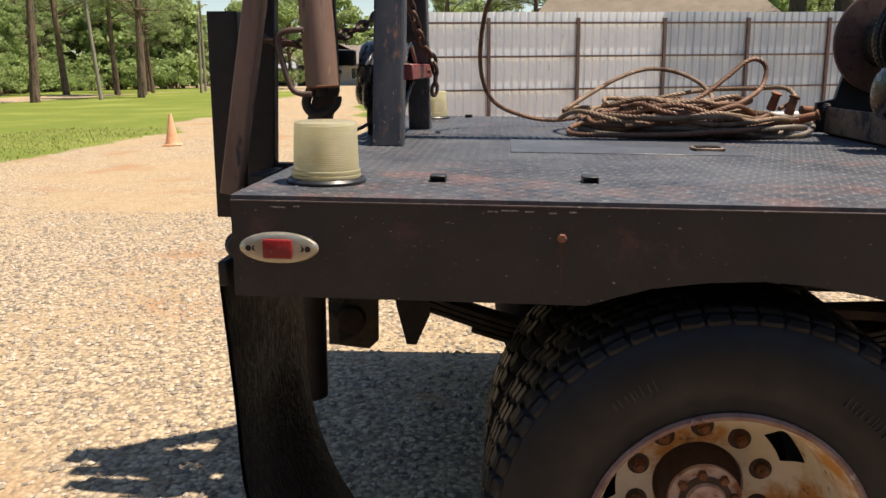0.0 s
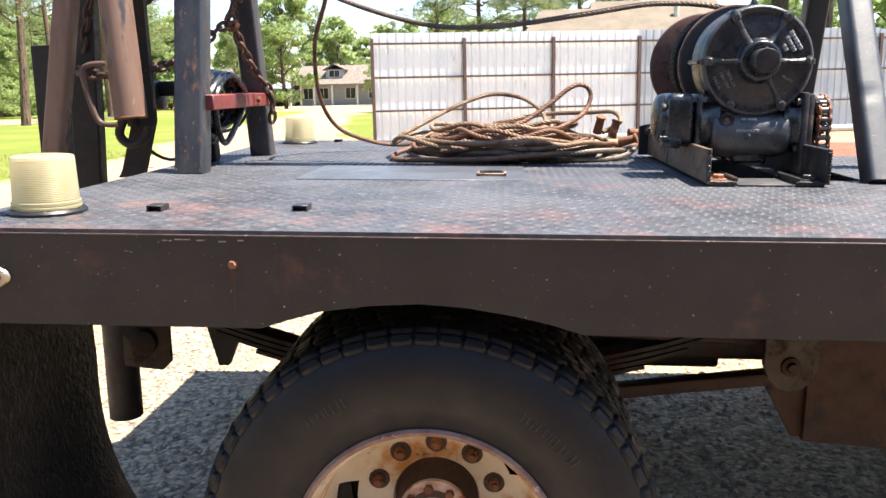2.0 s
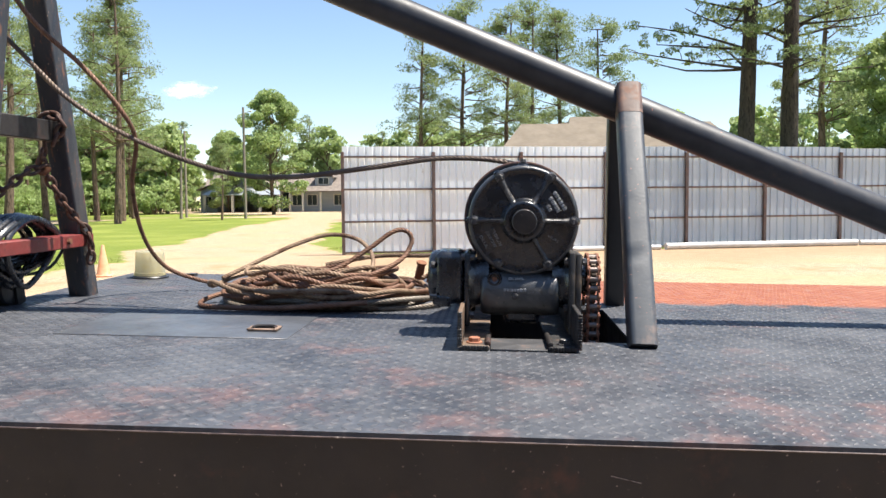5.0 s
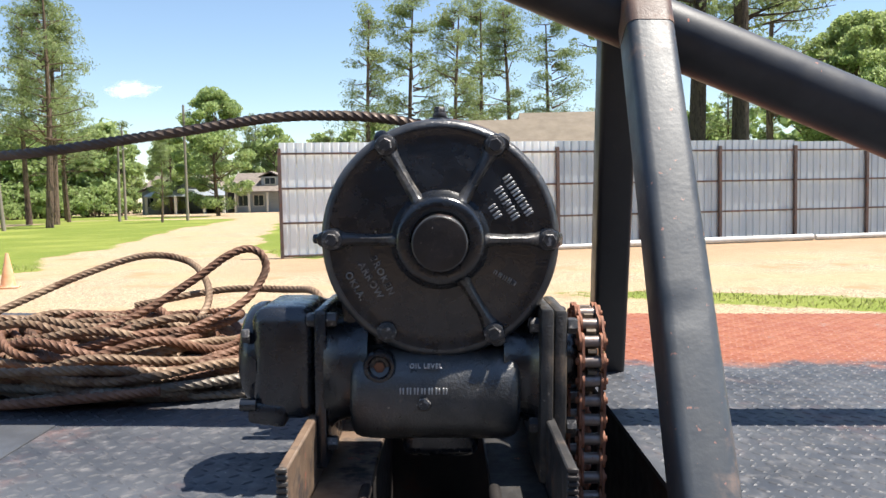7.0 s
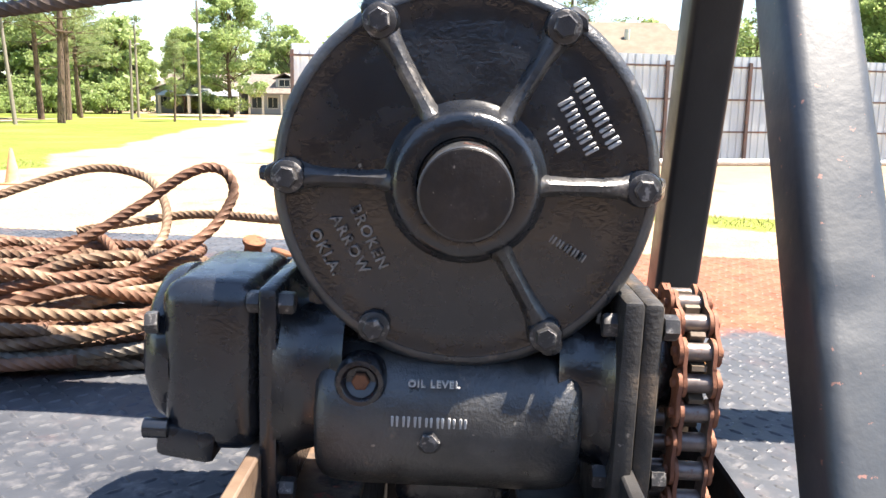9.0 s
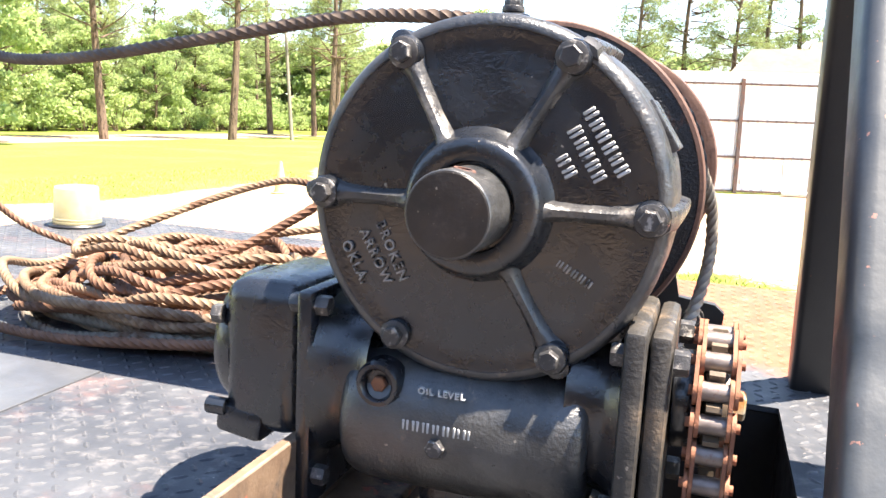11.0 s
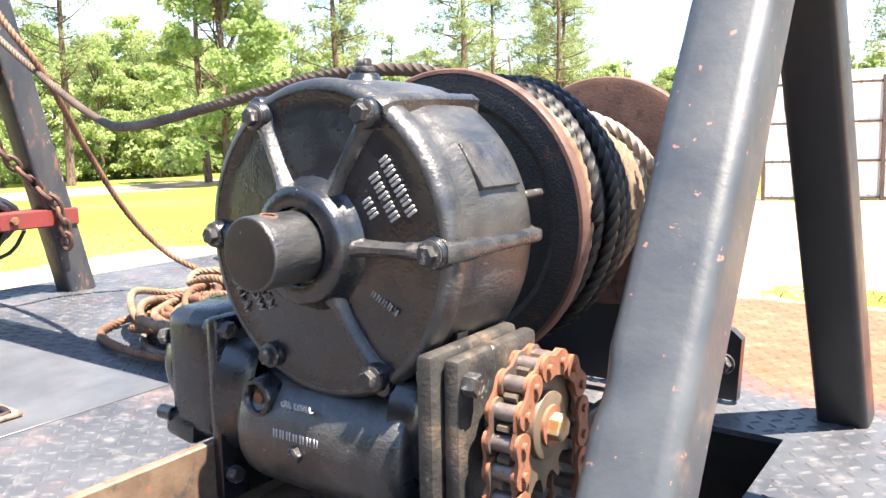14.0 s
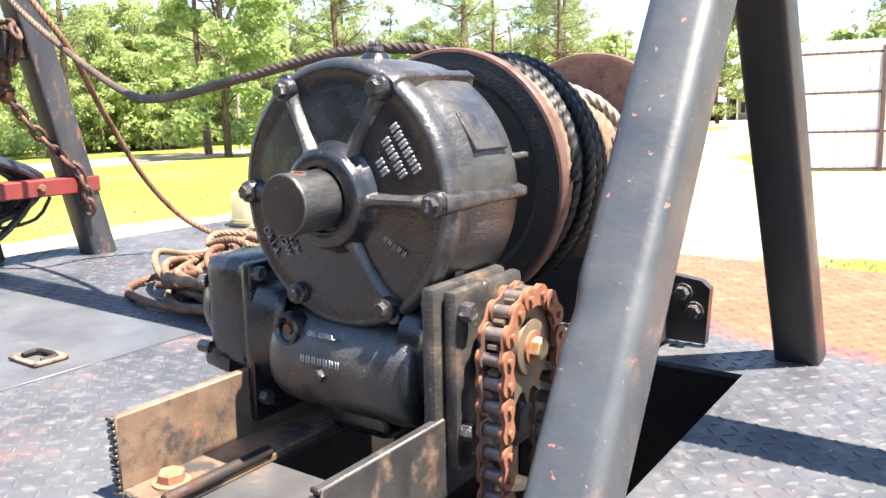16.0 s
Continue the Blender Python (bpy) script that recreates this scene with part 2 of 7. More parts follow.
def outline(bm, pts, y0, y1, frame_m=None):
    """A flat shape of (x, z) corners given thickness from y0 to y1."""
    m = frame_m or Matrix()
    a = [bm.verts.new(m @ Vector((x, y0, z))) for x, z in pts]
    b = [bm.verts.new(m @ Vector((x, y1, z))) for x, z in pts]
    bm.faces.new(a)
    bm.faces.new(b[::-1])
    for k in range(len(pts)):
        j = (k + 1) % len(pts)
        bm.faces.new((a[j], a[k], b[k], b[j]))
    bmesh.ops.recalc_face_normals(bm, faces=bm.faces)
    return bm


def hexhead(bm, c, normal, r, h, washer=0.0, turn=0.0):
    m, _ = axis_pose(c, Vector(c) + Vector(normal))
    m = m @ pose(0, 0, 0, 0, 0, turn)
    if washer:
        lathe(bm, [(r * washer, 0), (r * washer, h * 0.22), (r * washer * 0.94, h * 0.28)], m, 20)
    b = h * 0.22 if washer else 0.0
    lathe(bm, [(r, b), (r, b + h * 0.85), (r * 0.86, b + h)], m, 6)
    return bm


def square_tube(bm, p0, p1, w, d, side=(1, 0, 0), r=0.008):
    """A rectangular tube with rounded corners from p0 to p1: w along side, d across it."""
    p0, p1 = Vector(p0), Vector(p1)
    ax = (p1 - p0).normalized()
    s = (Vector(side) - ax * Vector(side).dot(ax)).normalized()
    u = ax.cross(s)
    sec = []
    for cx, cy, a0 in ((1, 1, 0), (-1, 1, 90), (-1, -1, 180), (1, -1, 270)):
        for k in range(5):
            a = radians(a0 + 22.5 * k)
            sec.append((cx * (w / 2 - r) + r * math.cos(a), cy * (d / 2 - r) + r * math.sin(a)))
    lo = [bm.verts.new(p0 + s * x + u * y) for x, y in sec]
    hi = [bm.verts.new(p1 + s * x + u * y) for x, y in sec]
    for k in range(len(sec)):
        j = (k + 1) % len(sec)
        bm.faces.new((lo[k], lo[j], hi[j], hi[k]))
    bm.faces.new(lo[::-1])
    bm.faces.new(hi)
    bmesh.ops.recalc_face_normals(bm, faces=bm.faces)
    return bm

# ---- the yard: one sheet of ground ----
def lerp_at(v, table):
    for (a, x), (b, y) in zip(table, table[1:]):
        if v <= b:
            return x + (y - x) * max(0.0, (v - a) / (b - a))
    return table[-1][1]


DRIVE_LEFT = [(-60, -11), (0, -9.2), (7.5, -8.8), (11, -7.8), (18, -7.9), (26, -9.6), (45, -13.0), (66, -15.5), (74, -19), (120, -60)]
DRIVE_RIGHT = [(0, 60), (19.5, 60), (20.0, -2.0), (23, -3.6), (30, -5.2), (45, -8.0), (66, -9.5), (74, -9.5), (120, 40)]


def grass_at(x, y):
    """1 on grass, 0 on gravel and dirt."""
    w = 0.9 * noise.noise(Vector((x * 0.25, y * 0.25, 0))) + 0.5 * noise.noise(Vector((x * 0.9, y * 0.9, 3)))
    left = lerp_at(y, DRIVE_LEFT) - x + w
    g = left
    if y > 19.0:
        g = max(g, x - lerp_at(y, DRIVE_RIGHT) + w)
    lane = 3.6 - abs(x + 30.5 + 0.06 * (y - 20)) + 0.5 * w      # the lane in front of the woods
    if y < 64:
        g = min(g, -lane)
    side = 2.0 - abs(y - 71 + 0.05 * x) + 0.4 * w               # the drive in front of the far house
    g = min(g, -side) if x < 8 else g
    strip = 1.0 - Vector(((x - 6.2) / 2.4, (y - 10.9 + 0.45 * (x - 6.2)) / 0.7)).length + 0.9 * w
    strip2 = 0.75 - Vector(((x - 1.9) / 1.6, (y - 8.6) / 0.8)).length + 1.0 * w
    g = max(g, strip, strip2)
    if x > -1.4 and y < 20.3 + 0.244 * (x + 2.38):              # bare dirt in front of the fence
        g = max(strip, strip2)
    return max(0.0, min(1.0, 0.5 + g * 0.9))


def axis_lines(lo, hi, near_lo, near_hi, fine, grow=1.16):
    out, v, s = [], near_lo, fine
    while v > lo:
        v -= s
        s *= grow
        out.append(max(v, lo))
    out = out[::-1]
    v = near_lo
    while v < near_hi:
        out.append(v)
        v += fine
    s = fine
    while v < hi:
        out.append(v)
        v += s
        s *= grow
    return out + [hi]


xs, ys = axis_lines(-1500, 1500, -40, 18, 0.5), axis_lines(-1500, 1500, -4, 40, 0.5)
verts = [(x, y, 0.0) for y in ys for x in xs]
W_ = len(xs)
faces = [(j * W_ + i, j * W_ + i + 1, (j + 1) * W_ + i + 1, (j + 1) * W_ + i) for j in range(len(ys) - 1) for i in range(W_ - 1)]
me = bpy.data.meshes.new("ground")
me.from_pydata(verts, [], faces)
att = me.attributes.new("grass", "FLOAT", "POINT")
att.data.foreach_set("value", [grass_at(x, y) for x, y, _ in verts])
bounce_dark = me.attributes.new("bounce_dark", "FLOAT", "POINT")
bounce_dark.data.foreach_set("value", [max(0.0, min(1.0, 0.5 + (-0.5 - y + 0.5 * noise.noise(Vector((x * 0.5, y * 0.5, 7)))))) * max(0.0, min(1.0, (20 - abs(x)) * 0.2)) for x, y, _ in verts])
clay = me.attributes.new("clay", "FLOAT", "POINT")
clay.data.foreach_set("value", [max(0.0, min(1.0, (y - 14.5 - 0.244 * x + 2.0 * noise.noise(Vector((x * 0.3, y * 0.3, 5)))) / 4.0)) * max(0.0, min(1.0, (x + 4.0) / 3.0)) for x, y, _ in verts])
tagged(new("ground", me), "tan gravel yard with dirt drive and mown grass", "ground", kind="structure")

gm = bpy.data.materials.new("yard_ground")
n, l, p = nodes_of(gm)
v = coords(n, l)
vor = n.new("ShaderNodeTexVoronoi")
vor.inputs["Scale"].default_value = 42.0
vor.inputs["Randomness"].default_value = 1.0
l.new(v, vor.inputs["Vector"])
sep = n.new("ShaderNodeSeparateColor")
l.new(vor.outputs["Color"], sep.inputs["Color"])
stone = mix(n, l, sep.outputs[0], (0.34, 0.255, 0.165), (0.62, 0.49, 0.335))
stone = mix(n, l, ramp(n, l, sep.outputs[1], 0.86, 0.9), stone, (0.20, 0.17, 0.14))
# crevices between stones darkened in the colour for contrast
stone = mix(n, l, ramp(n, l, vor.outputs["Distance"], 0.45, 0.75, (0.0, 0.5)), stone, (0.09, 0.068, 0.05))
dirt = mix(n, l, noise_node(n, l, v, 3.0, 6), (0.34, 0.235, 0.135), (0.50, 0.375, 0.225))
patch = ramp(n, l, noise_node(n, l, v, 0.35, 5), 0.42, 0.62)
grav = mix(n, l, maths(n, l, "MULTIPLY", patch, 0.75), stone, dirt)
grav = mix(n, l, ramp(n, l, noise_node(n, l, v, 0.8, 6), 0.54, 0.68), grav, (0.38, 0.235, 0.135))
so = n.new("ShaderNodeAttribute")
so.attribute_name = "bounce_dark"
grav = mix(n, l, so.outputs["Fac"], grav, mix(n, l, noise_node(n, l, v, 6.0, 6), (0.135, 0.100, 0.074), (0.20, 0.150, 0.112)))   # unseen near-side ground coloured dark to cut the light it bounces
cl = n.new("ShaderNodeAttribute")
cl.attribute_name = "clay"
grav = mix(n, l, cl.outputs["Fac"], grav, mix(n, l, noise_node(n, l, v, 2.0, 7, 0.7), (0.25, 0.165, 0.100), (0.45, 0.325, 0.210)))     # reddish dirt by the fence
g1 = mix(n, l, noise_node(n, l, v, 14.0, 6, 0.7), (0.100, 0.142, 0.022), (0.205, 0.245, 0.050))
g1 = mix(n, l, ramp(n, l, noise_node(n, l, v, 0.22, 5), 0.45, 0.7), g1, (0.245, 0.270, 0.062))
g1 = mix(n, l, ramp(n, l, noise_node(n, l, v, 90.0, 3), 0.62, 0.75), g1, (0.38, 0.33, 0.15))
at = n.new("ShaderNodeAttribute")
at.attribute_name = "grass"
edge = maths(n, l, "ADD", at.outputs["Fac"], maths(n, l, "MULTIPLY", maths(n, l, "SUBTRACT", noise_node(n, l, v, 5.0, 8, 0.75), 0.5), 1.1))
gmask = ramp(n, l, edge, 0.42, 0.60)
l.new(mix(n, l, gmask, grav, g1), p.inputs["Base Color"])
p.inputs["Roughness"].default_value = 0.95
p.inputs["Specular IOR Level"].default_value = 0.15
hgt = maths(n, l, "SUBTRACT", 1.0, vor.outputs["Distance"])
bump(n, l, p, maths(n, l, "ADD", hgt, noise_node(n, l, v, 60.0, 5)), 0.9, 0.012)
me.materials.append(gm)

# ---- corrugated sheet fence on steel posts ----
SHEET = surf("galvanised_sheet", (0.72, 0.77, 0.80), (0.81, 0.84, 0.85), 0.9, (0.35, 0.55), 0.15, c3=(0.42, 0.40, 0.36), c3_at=(0.60, 0.75), c3_scale=3.0,
             stretch=(3, 3, 0.5), grain=60, relief=0.1)
OLD_SHEET = surf("dull_galvanised_sheet", (0.38, 0.44, 0.50), (0.49, 0.54, 0.575), 0.9, (0.4, 0.6), 0.15, c3=(0.34, 0.33, 0.31), c3_at=(0.60, 0.75), c3_scale=3.0,
                 stretch=(3, 3, 0.5), grain=60, relief=0.1)
FENCE_STEEL = surf("fence_post_steel", (0.075, 0.055, 0.05), (0.12, 0.085, 0.075), 5, (0.6, 0.8), c3=(0.16, 0.07, 0.045), c3_at=(0.5, 0.65), c3_scale=9)
F0, FD = Vector((-2.38, 20.26, 0)), Vector((2.422, 0.591, 0))
FDU = FD.normalized()
FN = Vector((FDU.y, -FDU.x, 0))
FH, BAYS = 2.93, 12
fence = thing("sheet_metal_fence", F0, "tall grey-white corrugated sheet metal fence on rusty steel posts", "fence", truck=False)
random.seed(5)
for k in range(BAYS):
    a = F0 + FD * k
    bm = bmesh.new()
    top = FH + random.uniform(-0.02, 0.03)
    ribs = 11
    prof = []
    for j in range(ribs):
        u = j / ribs
        prof += [(u, 0.0), (u + 0.62 / ribs, 0.0), (u + 0.70 / ribs, 0.024), (u + 0.92 / ribs, 0.024)]
    prof.append((1.0, 0.0))
    lo, hi, lo2, hi2 = [], [], [], []
    for u, d in prof:
        q = a + FD * u - FN * (0.05 + d) 
        lo.append(bm.verts.new(q + Vector((0, 0, 0.03))))
        hi.append(bm.verts.new(q + Vector((0, 0, top))))
        lo2.append(bm.verts.new(q - FN * 0.003 + Vector((0, 0, 0.03))))
        hi2.append(bm.verts.new(q - FN * 0.003 + Vector((0, 0, top))))
    for j in range(len(prof) - 1):
        bm.faces.new((lo[j], lo[j + 1], hi[j + 1], hi[j]))
        bm.faces.new((lo2[j + 1], lo2[j], hi2[j], hi2[j + 1]))
        bm.faces.new((hi[j], hi[j + 1], hi2[j + 1], hi2[j]))
    part("sheet_panel", bm, SHEET if k < 3 else OLD_SHEET, fence, angle=0)
for k in range(BAYS + 1):
    a = F0 + FD * k
    bm = bmesh.new()
    box(bm, (a.x, a.y, FH / 2 - 0.04 - 0.15), (0.085, 0.085, FH - 0.2 + 0.3), (0, 0, math.degrees(math.atan2(FDU.y, FDU.x))), 0.004, 1)
    part("fence_post", bm, FENCE_STEEL, fence)
for zr in (2.66, 1.78, 0.90, 0.06):
    for k in range(BAYS):
        a, b = F0 + FD * k, F0 + FD * (k + 1)
        c = (a + b) / 2 - FN * 0.012
        bm = bmesh.new()
        box(bm, (c.x, c.y, zr), (FD.length - 0.09, 0.05, 0.05), (0, 0, math.degrees(math.atan2(FDU.y, FDU.x))), 0.003, 1)
        part("fence_rail", bm, FENCE_STEEL, fence)

WHITE_PIPE = surf("white_plastic_pipe", (0.50, 0.49, 0.46), (0.62, 0.60, 0.57), 3, (0.5, 0.7), c3=(0.45, 0.36, 0.28), c3_at=(0.62, 0.75), c3_scale=4)
random.seed(8)
for k0, k1, r in ((2.4, 3.6, 0.07), (3.65, 6.1, 0.095), (6.15, 7.4, 0.08), (7.5, 11.5, 0.085)):
    pipe = thing("white_pipe", F0 + FD * k0 + FN * 0.45, "long white plastic pipe lying along the fence foot", "pipe", "pipes along the fence", truck=False)
    pts = [F0 + FD * (k0 + (k1 - k0) * j / 5) + FN * (0.45 + random.uniform(-0.05, 0.05)) + Vector((0, 0, r)) for j in range(6)]
    bm = bmesh.new()
    sweep(bm, smooth_path(pts, 0.4), r, 12)
    part("pipe_length", bm, WHITE_PIPE, pipe)

# unseen plain wall added on the near side to darken bounce and reflections
BOARD = surf("light_block_boards", (0.10, 0.082, 0.07), (0.16, 0.13, 0.11), 1.5, (0.8, 0.95), c3=(0.07, 0.058, 0.05), c3_at=(0.5, 0.65), c3_scale=3, stretch=(4, 4, 0.4), grain=30, relief=0.4, depth=0.004)
bm = bmesh.new()
box(bm, (1.5, -9.1, 2.4), (34, 0.24, 5.0))
me = finish(bm, "wall_near", BOARD, 0)
tagged(new("wall_near", me), "plain brown wall, unseen, added to cut light from the near side", "wall", kind="structure")

# ---- the flatbed truck ----
DECK_Z, DECK_W, DECK_L = 1.15, 2.40, 5.8
WX, WZ = 0.945, 0.457
truck = thing("flatbed_truck", (0, 0, 0), "black flatbed truck with rusty steel wheels and chequer-plate deck", "truck")

# chequer plate: worn blue-black paint, bare red primer patches, a red oxide strip on the far side
dm = bpy.data.materials.new("deck_plate")
n, l, p = nodes_of(dm)
v = coords(n, l)
base = mix(n, l, ramp(n, l, noise_node(n, l, v, 3.5, 6), 0.3, 0.7), (0.034, 0.038, 0.047), (0.082, 0.087, 0.097))
base = mix(n, l, ramp(n, l, noise_node(n, l, v, 34.0, 8, 0.7), 0.48, 0.70), base, (0.120, 0.118, 0.123))
sx = n.new("ShaderNodeSeparateXYZ")
l.new(v, sx.inputs["Vector"])
rusty = noise_node(n, l, v, 5.5, 9, 0.72)
near = ramp(n, l, sx.outputs["Y"], 0.60, 0.02, (0.0, 0.10))
rusty = maths(n, l, "ADD", rusty, near)
base = mix(n, l, ramp(n, l, rusty, 0.54, 0.74, (0.0, 0.32)), base, (0.28, 0.130, 0.10))
base = mix(n, l, ramp(n, l, noise_node(n, l, v, 75.0, 4), 0.70, 0.75), base, (0.40, 0.35, 0.31))
wob = maths(n, l, "MULTIPLY", maths(n, l, "SUBTRACT", noise_node(n, l, v, 7.0, 6, 0.7), 0.5), 0.28)
far = ramp(n, l, maths(n, l, "ADD", sx.outputs["Y"], wob), 1.64, 1.72)
fwd = ramp(n, l, maths(n, l, "ADD", maths(n, l, "ADD", sx.outputs["X"], maths(n, l, "MULTIPLY", sx.outputs["Y"], 0.8)), wob), 3.32, 3.42)
ox = mix(n, l, ramp(n, l, noise_node(n, l, v, 18.0, 7, 0.7), 0.35, 0.7), RED_OXIDE, (0.31, 0.120, 0.064))
ox = mix(n, l, ramp(n, l, noise_node(n, l, v, 9.0, 8, 0.75), 0.60, 0.70), ox, (0.20, 0.17, 0.16))
worn = mix(n, l, maths(n, l, "MULTIPLY", far, fwd), base, ox)
raised_tone = maths(n, l, "MULTIPLY", ramp(n, l, sx.outputs["Z"], DECK_Z + 0.0006, DECK_Z + 0.0018), ramp(n, l, noise_node(n, l, v, 6.0, 5), 0.3, 0.7, (0.05, 0.20)))
raised_tone = maths(n, l, "MULTIPLY", raised_tone, maths(n, l, "SUBTRACT", 1.0, far))
l.new(mix(n, l, raised_tone, worn, (0.30, 0.29, 0.285)), p.inputs["Base Color"])    # lighter on the raised points
l.new(ramp(n, l, noise_node(n, l, v, 12.0, 6), 0.3, 0.7, (0.42, 0.62)), p.inputs["Roughness"])
p.inputs["Specular IOR Level"].default_value = 0.36
bump(n, l, p, noise_node(n, l, v, 220.0, 4), 0.25, 0.001)
DECK = dm

HX0, HX1, HY0, HY1 = 1.690, 2.085, 0.864, 1.485     # the opening under the winch
bm = bmesh.new()
for x0, x1, y0, y1 in ((0, HX0, 0, DECK_W), (HX1, DECK_L, 0, DECK_W), (HX0, HX1, 0, HY0), (HX0, HX1, HY1, DECK_W)):
    box(bm, ((x0 + x1) / 2, (y0 + y1) / 2, DECK_Z - 0.004), (x1 - x0, y1 - y0, 0.008))
bmesh.ops.remove_doubles(bm, verts=bm.verts, dist=1e-5)
deck = part("deck", bm, DECK, truck, "worn blue-black chequer plate with rust and a red oxide strip", angle=0)

# the raised lozenges of the plate
def treads():
    verts, faces = [], []
    step = 0.0240
    ln, wd, h = 0.0102, 0.0037, 0.0016
    nx, ny = int(3.6 / step), int(DECK_W / step)
    for i in range(nx):
        for j in range(ny):
            cx, cy = 0.02 + i * step, 0.02 + j * step
            if HX0 - 0.02 < cx < HX1 + 0.02 and HY0 - 0.02 < cy < HY1 + 0.02:
                continue
            if 1.60 < cx < 1.95 and 0.73 < cy < 0.90:
                continue
            if 0.50 < cx < 1.16 and 0.80 < cy < 1.19:
                continue
            a = radians(45 if (i + j) % 2 else -45) + 0.0
            u, w = Vector((math.cos(a), math.sin(a), 0)), Vector((-math.sin(a), math.cos(a), 0))
            c, k = Vector((cx, cy, DECK_Z)), len(verts)
            for q in (u * ln, u * ln * 0.45 + w * wd, -u * ln * 0.45 + w * wd, -u * ln, -u * ln * 0.45 - w * wd, u * ln * 0.45 - w * wd):
                verts.append(c + q)
            verts.append(c + u * ln * 0.5 + Vector((0, 0, h)))
            verts.append(c - u * ln * 0.5 + Vector((0, 0, h)))
            faces += [(k, k + 1, k + 6), (k + 1, k + 2, k + 7, k + 6), (k + 2, k + 3, k + 7), (k + 3, k + 4, k + 7), (k + 4, k + 5, k + 6, k + 7), (k + 5, k, k + 6)]
    me = bpy.data.meshes.new("treads")
    me.from_pydata(verts, [], faces)
    me.materials.append(DECK)
    ob = new("treads", me)
    ob.parent = deck
    return tagged(ob, "raised lozenges of the chequer plate", kind="stuff")


treads()

# side rail with the wheel arch cut out
arch = [(0.640, 0.963), (0.70, 0.982), (0.755, 0.998), (0.85, 1.011), (0.945, 1.016), (1.03, 1.010), (1.117, 0.996), (1.18, 0.982), (1.245, 0.963)]
bm = bmesh.new()
outline(bm, [(0, DECK_Z - 0.010), (0, 0.963)] + arch + [(DECK_L, 0.963), (DECK_L, DECK_Z - 0.010)], 0.0, 0.008)
part("side_rail", bm, FASCIA, truck, "black painted steel side rail with rust specks and scratches", angle=0)
bm = bmesh.new()
outline(bm, [(0, DECK_Z - 0.010), (0, 0.963)] + arch + [(DECK_L, 0.963), (DECK_L, DECK_Z - 0.010)], DECK_W - 0.008, DECK_W)
part("side_rail", bm, FASCIA, truck, angle=0)
bm = bmesh.new()
box(bm, (0.004, DECK_W / 2, 1.052), (0.008, DECK_W - 0.02, 0.178))
part("rear_rail", bm, FASCIA, truck, angle=0)
# welded lip where the plate meets the rail
bm = bmesh.new()
box(bm, (DECK_L / 2, 0.0005, DECK_Z - 0.0095), (DECK_L, 0.006, 0.003), bev=0.001, seg=1)
part("weld_bead", bm, surf("weld_line", (0.14, 0.10, 0.09), (0.05, 0.04, 0.04), 30, (0.5, 0.7), c3=(0.35, 0.30, 0.26), c3_at=(0.60, 0.66), c3_scale=25), truck)
# cross bearers and chassis rails under the deck
for x in (0.35, 0.62, 1.30, 1.62, 2.13, 2.6, 3.1, 3.6, 4.1, 4.6, 5.1, 5.6):
    bm = bmesh.new()
    box(bm, (x, DECK_W / 2, 1.09), (0.05, DECK_W - 0.03, 0.10), bev=0.004, seg=1)
    part("cross_bearer", bm, DARK_STEEL, truck)
for y in (0.78, 1.62):
    bm = bmesh.new()
    box(bm, (DECK_L / 2 + 0.05, y, 0.92), (DECK_L - 0.1, 0.08, 0.24), bev=0.006, seg=1)
    part("chassis_rail", bm, DARK_STEEL, truck, "dark rusty chassis rail")

# ---- dual rear wheels ----
RUBBER = surf("tyre_rubber", (0.0105, 0.0108, 0.013), (0.018, 0.018, 0.020), 9, (0.42, 0.6), c3=(0.036, 0.030, 0.026), c3_at=(0.58, 0.72), c3_scale=7,
              c4=(0.07, 0.06, 0.05), c4_at=(0.70, 0.76), c4_scale=60, grain=300, relief=0.3, spec=0.35)
RIM = surf("rusty_cream_wheel", (0.64, 0.57, 0.44), (0.74, 0.69, 0.58), 9, (0.45, 0.65), c3=(0.50, 0.235, 0.06), c3_at=(0.46, 0.62), c3_scale=6,
           c4=(0.20, 0.09, 0.05), c4_at=(0.62, 0.70), c4_scale=20, relief=0.3)
RIM_LIP = surf("rusty_rim_lip", (0.20, 0.10, 0.08), (0.32, 0.22, 0.18), 20, (0.6, 0.8), c3=(0.50, 0.46, 0.42), c3_at=(0.60, 0.68), c3_scale=30, relief=0.4)


HUB_BROWN = surf("greasy_hub", (0.035, 0.020, 0.015), (0.065, 0.036, 0.024), 25, (0.5, 0.7), c3=(0.16, 0.08, 0.045), c3_at=(0.60, 0.72), c3_scale=30)


def axle_turned(bm, profile, seg=96):
    return lathe(bm, [(r, -y) for r, y in profile], Matrix.Translation((WX, 0, WZ)) @ Matrix.Rotation(math.pi / 2, 4, "X"), seg, False)


def tread_mesh(wide, deep):
    bm = bmesh.new()
    box(bm, (0, 0, 0), (0.0470, wide, deep), bev=0.006, seg=1)
    return finish(bm, "tread_block", RUBBER)


SIDE = [(0.274, 0.0), (0.285, -0.006), (0.305, -0.004), (0.330, -0.014), (0.375, -0.022), (0.415, -0.020), (0.448, -0.008), (0.470, 0.010), (0.481, 0.026), (0.4825, 0.045)]


